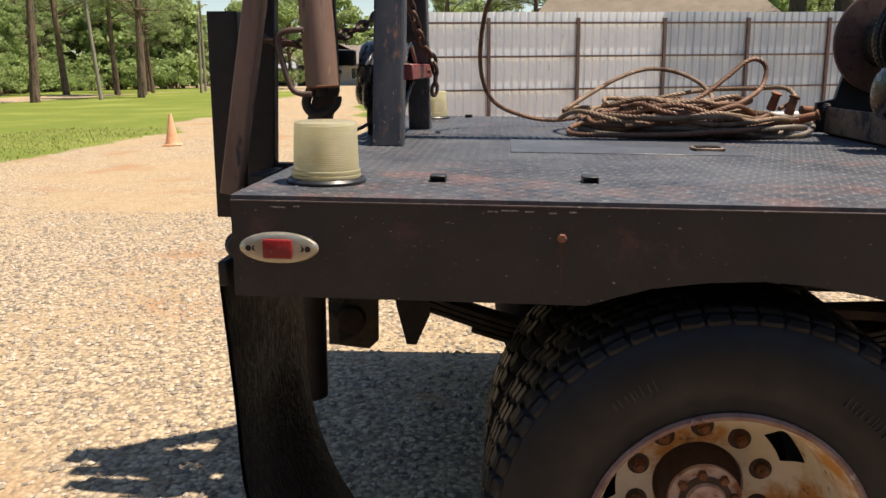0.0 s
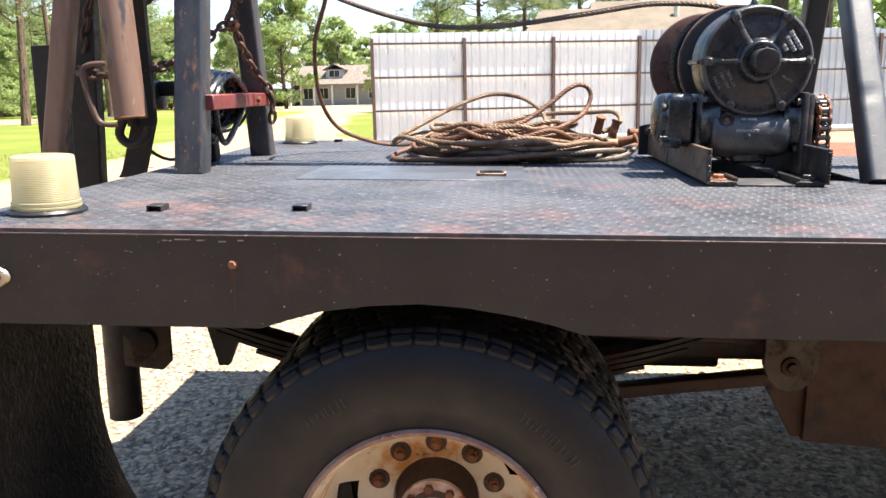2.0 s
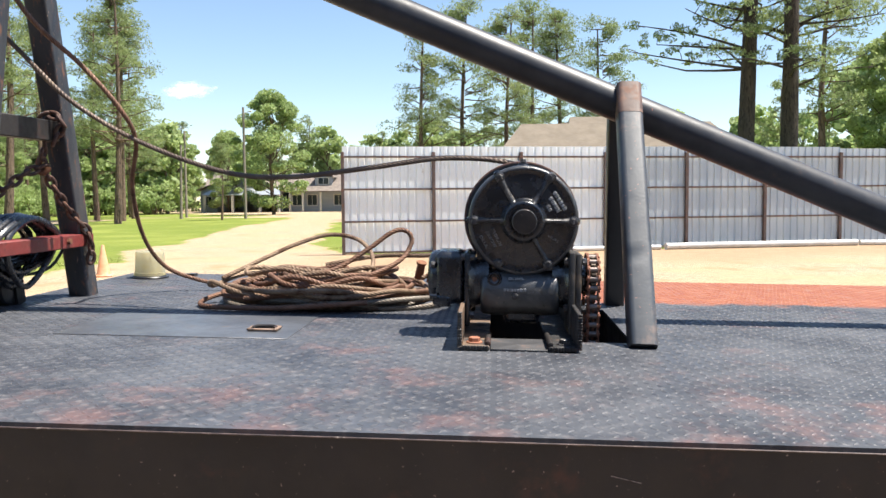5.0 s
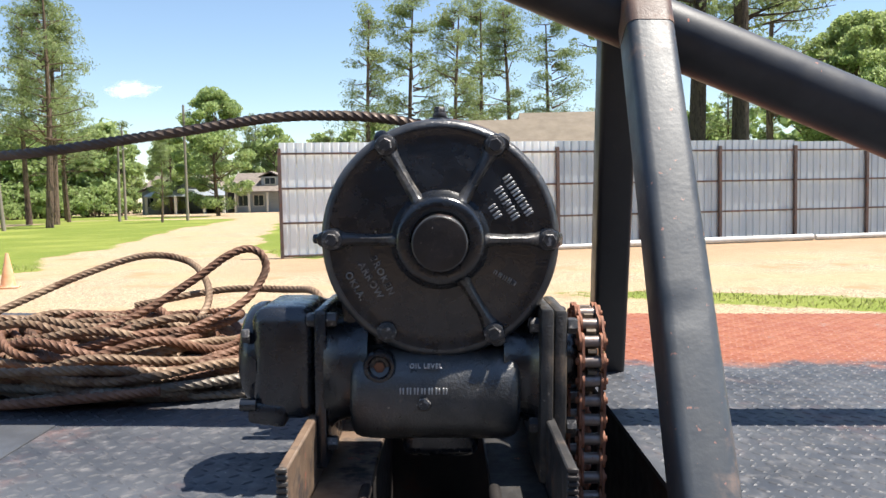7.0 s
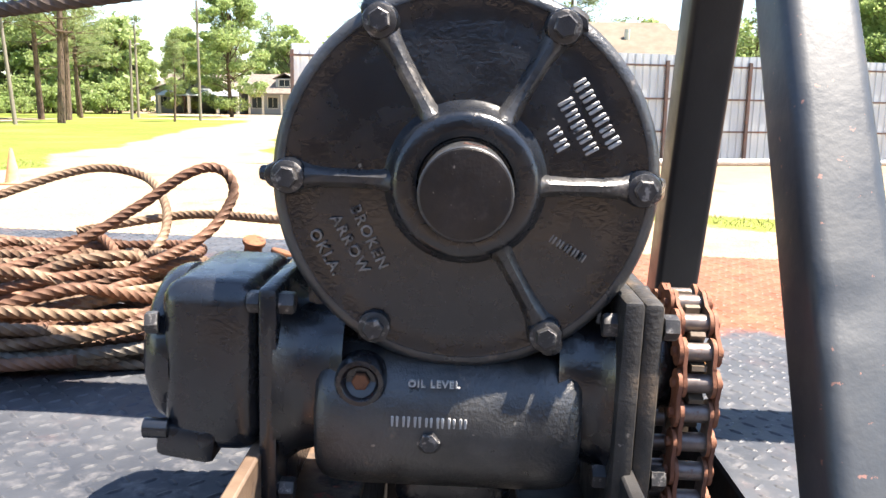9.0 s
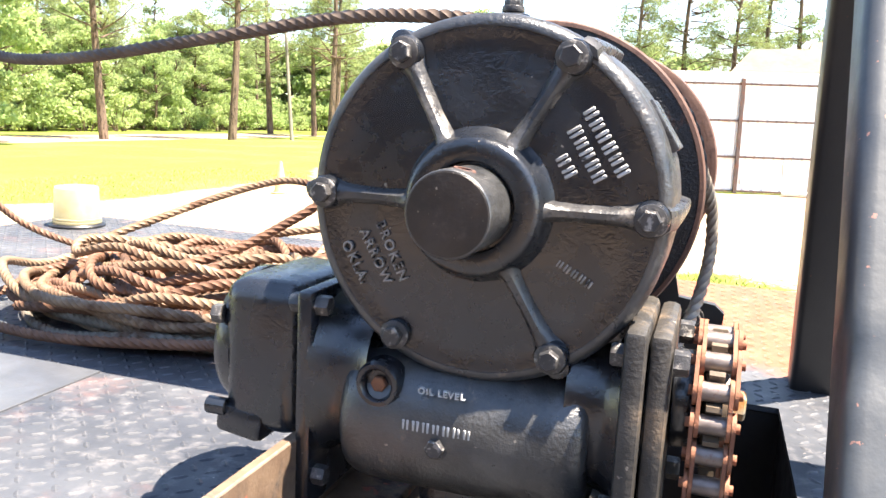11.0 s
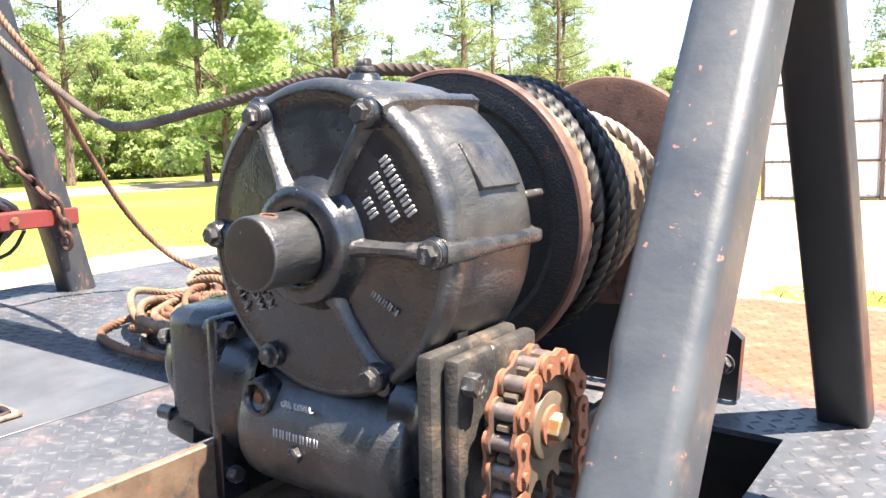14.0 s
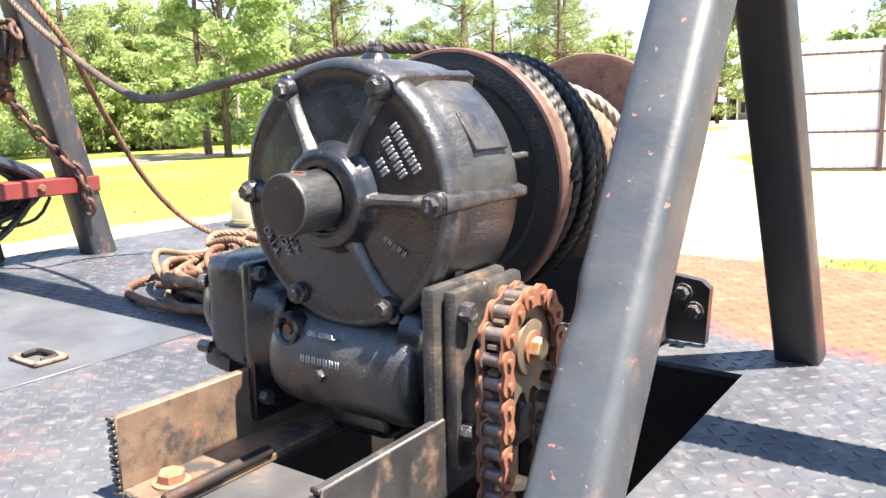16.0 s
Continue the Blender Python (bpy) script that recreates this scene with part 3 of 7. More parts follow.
def tyre(y0, wide, outer):
    prof = [(r, y0 + d) for r, d in SIDE] + [(r, y0 + wide - d) for r, d in SIDE[::-1]] + [(0.274, y0)]
    bm = bmesh.new()
    axle_turned(bm, prof)
    ob = part("tyre", bm, RUBBER, truck, "dusty black truck tyre" if outer else "")
    rows = [(y0 + 0.0375, 0.040, 0.0), (y0 + 0.0825, 0.042, 0.5), (y0 + wide / 2, 0.040, 0.2), (y0 + wide - 0.0825, 0.042, 0.0), (y0 + wide - 0.0375, 0.040, 0.5)]
    count = 60
    bm = bmesh.new()
    for i, (yy, w, off) in enumerate(rows):
        me = tread_mesh(w, 0.028)
        for k in range(count):
            a = 360 * (k + off) / count
            m = Matrix.Translation((WX, yy, WZ)) @ Matrix.Rotation(radians(a), 4, "Y") @ Matrix.Translation((0, 0, 0.4755 if i in (1, 2, 3) else 0.4735)) @ pose(0, 0, 0, 9 if i == 0 else -9 if i == 4 else 0, 0, 4 if i % 2 else -4)
            if outer and i < 3:
                piece("tread_block", me, ob, m)
            else:
                bm.from_mesh(me)
                bmesh.ops.transform(bm, matrix=m, verts=bm.verts[-len(me.vertices):])
    me = tread_mesh(0.026, 0.020)
    for k in range(count):                      # scalloped shoulder lugs
        for yy, tilt in ((y0 + 0.0085, 48), (y0 + wide - 0.0085, -48)):
            m = Matrix.Translation((WX, yy, WZ)) @ Matrix.Rotation(radians(6 * k), 4, "Y") @ Matrix.Translation((0, 0, 0.4635)) @ pose(0, 0, 0, tilt, 0, 0)
            bm.from_mesh(me)
            bmesh.ops.transform(bm, matrix=m, verts=bm.verts[-len(me.vertices):])
    tagged(part("tread", bm, RUBBER, ob), kind="stuff")
    return ob


t_out = tyre(0.075, 0.255, True)
tyre(0.385, 0.255, False)
# raised marks on the side wall: unreadable maker's lettering
# marks greyed to carry the light on their raised edges
LIT_MARK = surf("lit_edge_rubber", (0.022, 0.022, 0.024), (0.055, 0.052, 0.05), 60, (0.5, 0.7))
random.seed(3)
for a0, cnt, r in ((128, 4, 0.375), (58, 6, 0.372), (20, 3, 0.37)):
    for k in range(cnt):
        a = a0 - random.uniform(3.6, 4.4) * k
        c, s_ = math.cos(radians(a)), math.sin(radians(a))
        bm = bmesh.new()
        for off in (-0.006, 0.006):
            box(bm, (WX + r * c - off * s_, 0.0535, WZ + r * s_ + off * c), (random.uniform(0.016, 0.024), 0.003, 0.0025), (0, -a, 0))
        part("side_wall_mark", bm, LIT_MARK, t_out)
# deep-dish disc wheel with hand holes
prof = [(0.272, 0.100), (0.279, 0.080), (0.281, 0.068), (0.277, 0.062), (0.269, 0.066), (0.263, 0.082), (0.254, 0.100), (0.247, 0.150), (0.240, 0.225),
        (0.228, 0.262), (0.214, 0.278), (0.186, 0.300), (0.172, 0.308), (0.150, 0.312), (0.102, 0.314), (0.096, 0.330)]
bm = bmesh.new()
axle_turned(bm, prof, 80)
gone = []
for f in bm.faces:
    c = f.calc_center_median()
    rr = math.hypot(c.x - WX, c.z - WZ)
    if 0.188 < rr < 0.224:
        a = math.degrees(math.atan2(c.z - WZ, c.x - WX))
        if min(abs((a - h_ + 180) % 360 - 180) for h_ in (33, 178, 250, 322)) < 12:
            gone.append(f)
bmesh.ops.delete(bm, geom=gone, context="FACES")
wheel = part("wheel_rim", bm, RIM, truck, "cream steel wheel streaked with rust")
bm = bmesh.new()
axle_turned(bm, [(0.277, 0.086), (0.2825, 0.074), (0.2825, 0.0655), (0.277, 0.0605), (0.268, 0.0645)], 80)
part("rim_lip", bm, RIM_LIP, wheel, "flaking rusty rim lip")
for k in range(10):
    a = radians(36 * k + 18)
    c = Vector((WX + 0.1425 * math.cos(a), 0.312, WZ + 0.1425 * math.sin(a)))
    # dark disc stands in for the shaded recess round each nut
    bm = bmesh.new()
    lathe(bm, [(0.0255, 0.0), (0.0245, 0.003), (0.015, 0.0032)], axis_pose(c, c + Vector((0, -1, 0)))[0], 24)
    part("stud_recess", bm, HUB_BROWN, wheel)
    bm = bmesh.new()
    hexhead(bm, c + Vector((0, -0.003, 0)), (0, -1, 0), 0.0150, 0.016, 0, k * 13)
    rod(bm, c + Vector((0, -0.018, 0)), c + Vector((0, -0.028, 0)), 0.0085, seg=12)
    part("lug_nut", bm, RUST_MAT, wheel)
bm = bmesh.new()
axle_turned(bm, [(0.100, 0.345), (0.098, 0.318), (0.090, 0.312), (0.082, 0.290), (0.070, 0.270), (0.058, 0.262), (0.058, 0.235), (0.02, 0.232)], 48)
hub = part("hub", bm, HUB_BROWN, truck, "brown greasy wheel hub")
bm = bmesh.new()
axle_turned(bm, [(0.066, 0.262), (0.080, 0.252), (0.080, 0.240), (0.045, 0.236), (0.040, 0.226), (0.0, 0.224)], 40)
part("axle_flange", bm, surf("pale_rusty_flange", (0.62, 0.50, 0.44), (0.36, 0.20, 0.14), 26, (0.5, 0.7), c3=(0.26, 0.10, 0.05), c3_at=(0.54, 0.62), c3_scale=26), hub, "rust-streaked axle flange")
for k in range(8):
    a = radians(45 * k + 10)
    bm = bmesh.new()
    c = Vector((WX + 0.063 * math.cos(a), 0.240, WZ + 0.063 * math.sin(a)))
    hexhead(bm, c, (0, -1, 0), 0.0105, 0.014)
    part("stud_nut", bm, RUST_MAT, hub)
# unseen drum added so that the hand holes stay dark
bm = bmesh.new()
axle_turned(bm, [(0.05, 0.36), (0.208, 0.36), (0.214, 0.366), (0.214, 0.50), (0.05, 0.50)], 48)
part("brake_drum", bm, DARK_STEEL, truck)
bm = bmesh.new()
rod(bm, (WX, 0.33, WZ), (WX, DECK_W - 0.33, WZ), 0.10, seg=24)
lathe(bm, [(0.05, -0.2), (0.16, -0.12), (0.20, 0), (0.16, 0.12), (0.05, 0.2)], Matrix.Translation((WX, DECK_W / 2, WZ)), 24)
part("axle", bm, DARK_STEEL, truck)
# far-side pair
prof = [(r, DECK_W - 0.075 - 0.56 + d) for r, d in SIDE] + [(r, DECK_W - 0.075 - d) for r, d in SIDE[::-1]] + [(0.274, DECK_W - 0.635)]
bm = bmesh.new()
axle_turned(bm, prof, 60)
part("tyre", bm, RUBBER, truck)

# ---- springs, hangers, brackets, mud flap ----
for k in range(6):
    bm = bmesh.new()
    reach = 1.0 - 0.13 * k
    pts = []
    for j in range(13):
        u = -1 + 2 * j / 12
        x = WX + 0.87 * u * reach
        z = 0.645 + 0.19 * (u * reach) ** 2 - 0.016 * k + (0.03 if u < 0 else 0.0) * abs(u) * reach
        pts.append(Vector((x, 0.70, z)))
    for a, b in zip(pts, pts[1:]):
        d = b - a
        box(bm, (a + b) / 2, (d.length + 0.004, 0.075, 0.013), (0, -math.degrees(math.atan2(d.z, d.x)), 0), 0.0015, 1)
    part("spring_leaf", bm, DARK_STEEL, truck)
BRACKET = surf("brown_bracket", (0.038, 0.016, 0.011), (0.062, 0.026, 0.016), 9, (0.5, 0.7), c3=(0.035, 0.028, 0.026), c3_at=(0.52, 0.66), c3_scale=12, relief=0.3)
bm = bmesh.new()
outline(bm, [(1.770, 0.92), (1.905, 0.92), (1.905, 0.70), (1.890, 0.660), (1.865, 0.638), (1.836, 0.632), (1.806, 0.640), (1.783, 0.664), (1.770, 0.70)], 0.60, 0.625)
part("spring_hanger", bm, surf("dull_hanger", (0.055, 0.048, 0.038), (0.08, 0.065, 0.05), 12, (0.5, 0.7), c3=(0.03, 0.02, 0.016), c3_at=(0.5, 0.65), c3_scale=14), truck)
bm = bmesh.new()
square_tube(bm, (1.30, 0.70, 0.572), (1.84, 0.70, 0.640), 0.05, 0.036, (0, 1, 0), 0.006)
part("radius_rod", bm, BRACKET, truck, "reddish brown radius rod beside the spring")
bm = bmesh.new()
box(bm, (1.66, 0.80, 0.705), (0.34, 0.09, 0.085), bev=0.006, seg=1)
box(bm, (1.50, 0.80, 0.67), (0.40, 0.06, 0.075), bev=0.006, seg=1)
part("spring_clamp", bm, DARK_STEEL, truck)
bm = bmesh.new()
rod(bm, (1.836, 0.592, 0.700), (1.836, 0.63, 0.700), 0.026, 0.026, 24, 0.004)
hexhead(bm, (1.836, 0.592, 0.700), (0, -1, 0), 0.015, 0.012)
part("shackle_pin", bm, BRACKET, truck)
bm = bmesh.new()
outline(bm, [(1.905, 0.95), (2.140, 0.95), (2.140, 0.455), (1.905, 0.47)], 0.66, 0.76)
part("cross_box", bm, BRACKET, truck, "brown rusty box bracket under the deck")
bm = bmesh.new()
outline(bm, [(1.80, 0.62), (1.905, 0.62), (1.905, 0.475), (1.88, 0.475)], 0.68, 0.70)
part("gusset", bm, BRACKET, truck)
bm = bmesh.new()
rod(bm, (2.14, 0.72, 0.80), (3.0, 0.72, 0.58), 0.028, seg=12)
part("brace_rod", bm, BRACKET, truck)
# rear hanger with its plates
bm = bmesh.new()
outline(bm, [(0.018, 0.93), (0.155, 0.93), (0.155, 0.64), (0.13, 0.615), (0.018, 0.625)], 0.690, 0.705)
part("rear_hanger", bm, surf("olive_bracket", (0.08, 0.062, 0.035), (0.05, 0.04, 0.03), 9, (0.5, 0.7), c3=(0.02, 0.018, 0.018), c3_at=(0.5, 0.6), c3_scale=10), truck)
bm = bmesh.new()
rod(bm, (0.085, 0.668, 0.70), (0.085, 0.72, 0.70), 0.038, 0.038, 20, 0.004)
part("rear_shackle_pin", bm, DARK_STEEL, truck)
bm = bmesh.new()
outline(bm, [(0.13, 0.90), (0.30, 0.90), (0.30, 0.70), (0.235, 0.545), (0.205, 0.545), (0.175, 0.66)], 0.93, 0.96)
part("tow_tooth", bm, DARK_STEEL, truck)
bm = bmesh.new()
box(bm, (0.06, 1.2, 0.87), (0.08, 1.0, 0.18), bev=0.006, seg=1)
part("tail_beam", bm, DARK_STEEL, truck)
# mud flap, curled at the foot
FLAP = surf("mud_flap_rubber", (0.007, 0.007, 0.008), (0.012, 0.0115, 0.012), 12, (0.4, 0.6), c4=(0.085, 0.08, 0.075), c4_at=(0.62, 0.70), c4_scale=110, grain=70, relief=1.0, depth=0.004)
bm = bmesh.new()
rows = []
for j in range(17):
    u = j / 16
    z = 0.985 - 0.80 * u
    x = -0.050 + 0.012 * math.sin(u * 3) + 0.55 * max(0, u - 0.48) ** 2
    y0, y1 = 0.075 + 0.01 * math.sin(4 * u) + 0.05 * max(0, u - 0.6), 0.615 + 0.02 * math.sin(5 * u)
    rows.append([Vector((x + 0.018 * math.sin(6.5 * v + 3 * u) * u, y0 + (y1 - y0) * v, z + 0.03 * u * v)) for v in (k / 10 for k in range(11))])
for s, flip in ((0.0, False), (0.008, True)):
    vs = [[bm.verts.new(q + Vector((-s, 0, 0))) for q in r] for r in rows]
    for a, b in zip(vs, vs[1:]):
        for k in range(10):
            fc = (a[k], a[k + 1], b[k + 1], b[k])
            bm.faces.new(fc[::-1] if flip else fc)
part("mud_flap", bm, FLAP, truck, "black rubber mud flap speckled with dirt")
bm = bmesh.new()
box(bm, (-0.045, 0.345, 0.985), (0.020, 0.56, 0.05), bev=0.004, seg=1)
box(bm, (-0.022, 0.345, 1.0), (0.040, 0.10, 0.03), bev=0.004, seg=1)
part("flap_hanger", bm, DARK_STEEL, truck)
bm = bmesh.new()
rod(bm, (-0.080, 0.868, 0.395), (-0.080, 0.868, 1.06), 0.05, seg=24)
box(bm, (-0.03, 0.868, 1.0), (0.07, 0.06, 0.08), bev=0.004, seg=1)
part("drop_leg", bm, DARK_STEEL, truck)
# corner hinge plates
bm = bmesh.new()
outline(bm, [(-0.030, 1.125), (-0.002, 1.13), (-0.002, 1.0), (-0.022, 1.0), (-0.026, 1.045), (-0.036, 1.085)], 0.10, 0.125)
part("corner_plate", bm, PAINT_BLACK, truck)
bm = bmesh.new()
hexhead(bm, (-0.020, 0.098, 1.035), (0, -1, 0), 0.022, 0.018, 1.3)
part("corner_bolt", bm, PAINT_BLACK, truck)

# small things on the rail and the deck
bm = bmesh.new()
hexhead(bm, (0.593, 0.0, 1.086), (0, -1, 0), 0.0075, 0.007, 1.2)
part("rail_bolt", bm, CHAIN_RUST, truck, "single bare bolt head with a rust run")
STAIN = surf("rust_run", (0.085, 0.036, 0.024), (0.055, 0.030, 0.024), 40, (0.5, 0.7))
for dx, z0, z1, w in ((0.000, 1.076, 1.048, 0.006), (-0.006, 1.066, 1.052, 0.004), (0.005, 1.070, 1.058, 0.004), (0.001, 1.050, 0.995, 0.0022)):
    bm = bmesh.new()
    outline(bm, [(0.593 + dx - w, z0), (0.593 + dx + w, z0), (0.593 + dx + w * 0.35, z1), (0.593 + dx - w * 0.2, z1)], -0.0006, 0.0)
    part("rust_streak", bm, STAIN, truck, angle=0)
SCRAPE = surf("bare_scrape", (0.30, 0.25, 0.21), (0.42, 0.38, 0.34), 60, (0.5, 0.7), c3=(0.10, 0.06, 0.05), c3_at=(0.5, 0.6), c3_scale=90)
random.seed(21)
for x, w in ((0.085, 0.030), (0.12, 0.012), (0.47, 0.018), (0.50, 0.030), (0.535, 0.016), (0.575, 0.014), (0.61, 0.012)):
    bm = bmesh.new()
    box(bm, (x, -0.0006, 1.131 + random.uniform(-0.002, 0.002)), (w, 0.001, 0.0025), (0, random.uniform(-3, 3), 0))
    part("scrape", bm, SCRAPE, truck)
for x, z, w, a in ((0.395, 1.108, 0.014, 8), (1.93, 1.085, 0.05, 12), (0.29, 1.09, 0.004, 0)):
    bm = bmesh.new()
    box(bm, (x, -0.0006, z), (w, 0.001, 0.0014), (0, a, 0))
    part("scrape", bm, SCRAPE, truck)

for x, y in ((0.356, 0.228), (0.663, 0.252), (0.323, 2.30)):
    tab = thing("stake_tab", (x, y, DECK_Z), "small black steel stake tab welded on the deck", "tab", "deck tabs")
    bm = bmesh.new()
    box(bm, (x, y, DECK_Z + 0.0115), (0.032, 0.042, 0.003), bev=0.001, seg=1)
    for s in (-1, 1):
        box(bm, (x + s * 0.0145, y, DECK_Z + 0.006), (0.003, 0.042, 0.012))
    box(bm, (x, y + 0.01, DECK_Z + 0.006), (0.026, 0.02, 0.0115))
    part("tab_plate", bm, PAINT_BLACK, tab)

# oval marker lamp
lamp = thing("marker_lamp", (0.087, 0, 1.056), "oval marker lamp, tarnished chrome bezel and red lens, on the rail", "marker lamp")
CHROME = surf("tarnished_chrome", (0.42, 0.38, 0.30), (0.52, 0.47, 0.38), 40, (0.28, 0.42), 0.7, c3=(0.25, 0.15, 0.07), c3_at=(0.6, 0.7), c3_scale=60)
bm = bmesh.new()
M0 = Matrix.Translation((0.087, 0.0, 1.056)) @ Matrix.Rotation(math.pi / 2, 4, "X") @ Matrix.Diagonal((1, 0.40, 1, 1))
lathe(bm, [(0.072, 0), (0.073, 0.004), (0.069, 0.009), (0.058, 0.012), (0.040, 0.013)], M0, 48)
part("bezel", bm, CHROME, lamp)
bm = bmesh.new()
box(bm, (0.087, -0.0155, 1.056), (0.054, 0.008, 0.036), bev=0.004, seg=2)
part("lens", bm, surf("red_lens", (0.30, 0.02, 0.025), (0.24, 0.02, 0.02), 20, (0.2, 0.3), c3=(0.35, 0.15, 0.12), c3_at=(0.6, 0.7)), lamp, "dusty red lens")
for dx in (-0.054, -0.042, 0.042, 0.054):
    bm = bmesh.new()
    rod(bm, (0.087 + dx, -0.0105, 1.056), (0.087 + dx, -0.0128 - 0.0 * abs(dx), 1.056), 0.0055, seg=14)
    part("screw", bm, DARK_STEEL, lamp)

# beacons
BEACON = bpy.data.materials.new("cream_lens")
n, l, p = nodes_of(BEACON)
v = coords(n, l)
l.new(mix(n, l, ramp(n, l, noise_node(n, l, v, 30, 5), 0.35, 0.7), (0.88, 0.83, 0.64), (0.84, 0.76, 0.48)), p.inputs["Base Color"])
p.inputs["Roughness"].default_value = 0.28
p.inputs["Transmission Weight"].default_value = 0.60
p.inputs["IOR"].default_value = 1.45
tl = n.new("ShaderNodeBsdfTranslucent")
tl.inputs["Color"].default_value = (0.90, 0.82, 0.54, 1)
tm = n.new("ShaderNodeMixShader")
tm.inputs["Fac"].default_value = 0.28
l.new(p.outputs["BSDF"], tm.inputs[1])
l.new(tl.outputs["BSDF"], tm.inputs[2])
l.new(tm.outputs["Shader"], n["Material Output"].inputs["Surface"])


def beacon(x, y):
    b = thing("beacon_light", (x, y, DECK_Z), "cream ribbed plastic beacon light on a black rubber base", "beacon", "deck beacons")
    m = Matrix.Translation((x, y, DECK_Z))
    bm = bmesh.new()
    lathe(bm, [(0.066, 0), (0.078, 0.001), (0.079, 0.006), (0.074, 0.011), (0.060, 0.012)], m, 48)
    part("base", bm, SOFT_BLACK, b)
    bm = bmesh.new()
    lathe(bm, [(0.066, 0.011), (0.069, 0.013), (0.069, 0.017), (0.066, 0.019), (0.068, 0.021), (0.068, 0.026), (0.064, 0.028), (0.05, 0.028)], m, 48)
    part("collar", bm, BEACON, b)
    prof = [(0.0645, 0.028)]
    for k in range(24):
        z = 0.030 + 0.0036 * k
        r = 0.0645 - 0.003 * (k / 24)
        prof += [(r, z), (r + 0.0007, z + 0.0009), (r, z + 0.0018)]
    prof += [(0.0610, 0.118), (0.058, 0.1205), (0.050, 0.1215), (0.03, 0.1225), (0.0, 0.1225)]
    bm = bmesh.new()
    lathe(bm, prof, m, 56, False)
    part("lens", bm, BEACON, b)
    bm = bmesh.new()
    rod(bm, (x, y, DECK_Z + 0.012), (x, y, DECK_Z + 0.08), 0.028, 0.02, 20, 0.004)
    part("bulb_holder", bm, surf("lamp_core", (0.55, 0.50, 0.36), (0.45, 0.40, 0.28), 30), b)
    return b


beacon(0.135, 0.185)
beacon(0.165, 2.205)

# hatch plate and lashing ring in the deck
hatch = thing("deck_hatch", (0.83, 0.99, DECK_Z), "flat worn steel hatch plate set in the deck", "hatch")
bm = bmesh.new()
box(bm, (0.83, 0.995, DECK_Z - 0.0005), (0.65, 0.38, 0.006), bev=0.001, seg=1)
part("plate", bm, surf("hatch_paint", (0.06, 0.064, 0.072), (0.095, 0.10, 0.11), 6, (0.32, 0.45), c3=(0.19, 0.13, 0.11), c3_at=(0.6, 0.75), c3_scale=14, c4=(0.34, 0.27, 0.22), c4_at=(0.72, 0.75)), hatch)
bm = bmesh.new()
c = Vector((1.058, 0.93, DECK_Z + 0.0065))
for sx_, sy_ in ((1, 0), (-1, 0), (0, 1), (0, -1)):
    box(bm, c + Vector((sx_ * 0.038, sy_ * 0.026, 0.001)), (0.010 if sx_ else 0.086, 0.062 if sx_ else 0.010, 0.007), bev=0.002, seg=1)
part("ring_pocket", bm, surf("bare_pocket", (0.32, 0.20, 0.13), (0.22, 0.15, 0.11), 30, (0.6, 0.8), c3=(0.1, 0.08, 0.07), c3_at=(0.5, 0.6)), hatch)
bm = bmesh.new()
sweep(bm, smooth_path([c + Vector((-0.03, -0.012, 0.003)), c + Vector((-0.03, 0.014, 0.004)), c + Vector((0.0, 0.019, 0.005)), c + Vector((0.03, 0.014, 0.004)), c + Vector((0.03, -0.012, 0.003))], 0.006), 0.0045, 8)
part("lift_ring", bm, DARK_STEEL, hatch)

# closed dark well added under the winch opening to shut out lit ground
wx0, wx1, wy0, wy1, wz0, wz1 = HX0 - 0.004, HX1 + 0.004, HY0 - 0.004, HY1 + 0.004, 0.88, DECK_Z - 0.010
wmx, wmy, wmz = (wx0 + wx1) / 2, (wy0 + wy1) / 2, (wz0 + wz1) / 2
for c, s_ in (((wmx, wy0 - 0.003, wmz), (wx1 - wx0, 0.006, wz1 - wz0)), ((wmx, wy1 + 0.003, wmz), (wx1 - wx0, 0.006, wz1 - wz0)), ((wx0 - 0.003, wmy, wmz), (0.006, wy1 - wy0, wz1 - wz0)),
              ((wx1 + 0.003, wmy, wmz), (0.006, wy1 - wy0, wz1 - wz0)), ((wmx, wmy, wz0 - 0.003), (wx1 - wx0, wy1 - wy0, 0.006))):
    bm = bmesh.new()
    box(bm, c, s_)
    part("well_plate", bm, DARK_STEEL, truck, angle=0)
# underside: unseen tank and shaft added to block light, then the long bar
bm = bmesh.new()
box(bm, (3.1, 1.95, 0.72), (1.5, 0.5, 0.5), bev=0.06, seg=3)
part("far_tank", bm, DARK_STEEL, truck)
bm = bmesh.new()
rod(bm, (1.0, 1.2, 0.56), (4.3, 1.2, 0.74), 0.05, seg=20)
part("drive_shaft", bm, DARK_STEEL, truck)
bm = bmesh.new()
box(bm, (2.1, 0.70, 0.735), (1.75, 0.06, 0.030), (0, 2.0, 0), 0.004, 1)
part("long_bar", bm, BRACKET, truck)

# ---- the winch ----
CX, CZ = 1.787, 1.474
winch = thing("winch", (CX, 0.95, DECK_Z), "black painted cast-iron winch with rusty drum flanges, bolted on rails", "winch")


def turned(bm, profile, seg=64, cx=CX, cz=CZ, ends=True):
    """A turned body about the winch's axis; profile rows are (radius, y)."""
    return lathe(bm, [(r, -y) for r, y in profile], Matrix.Translation((cx, 0, cz)) @ Matrix.Rotation(math.pi / 2, 4, "X"), seg, ends)


def polar(a, r, y):
    return Vector((CX + r * math.cos(radians(a)), y, CZ + r * math.sin(radians(a))))


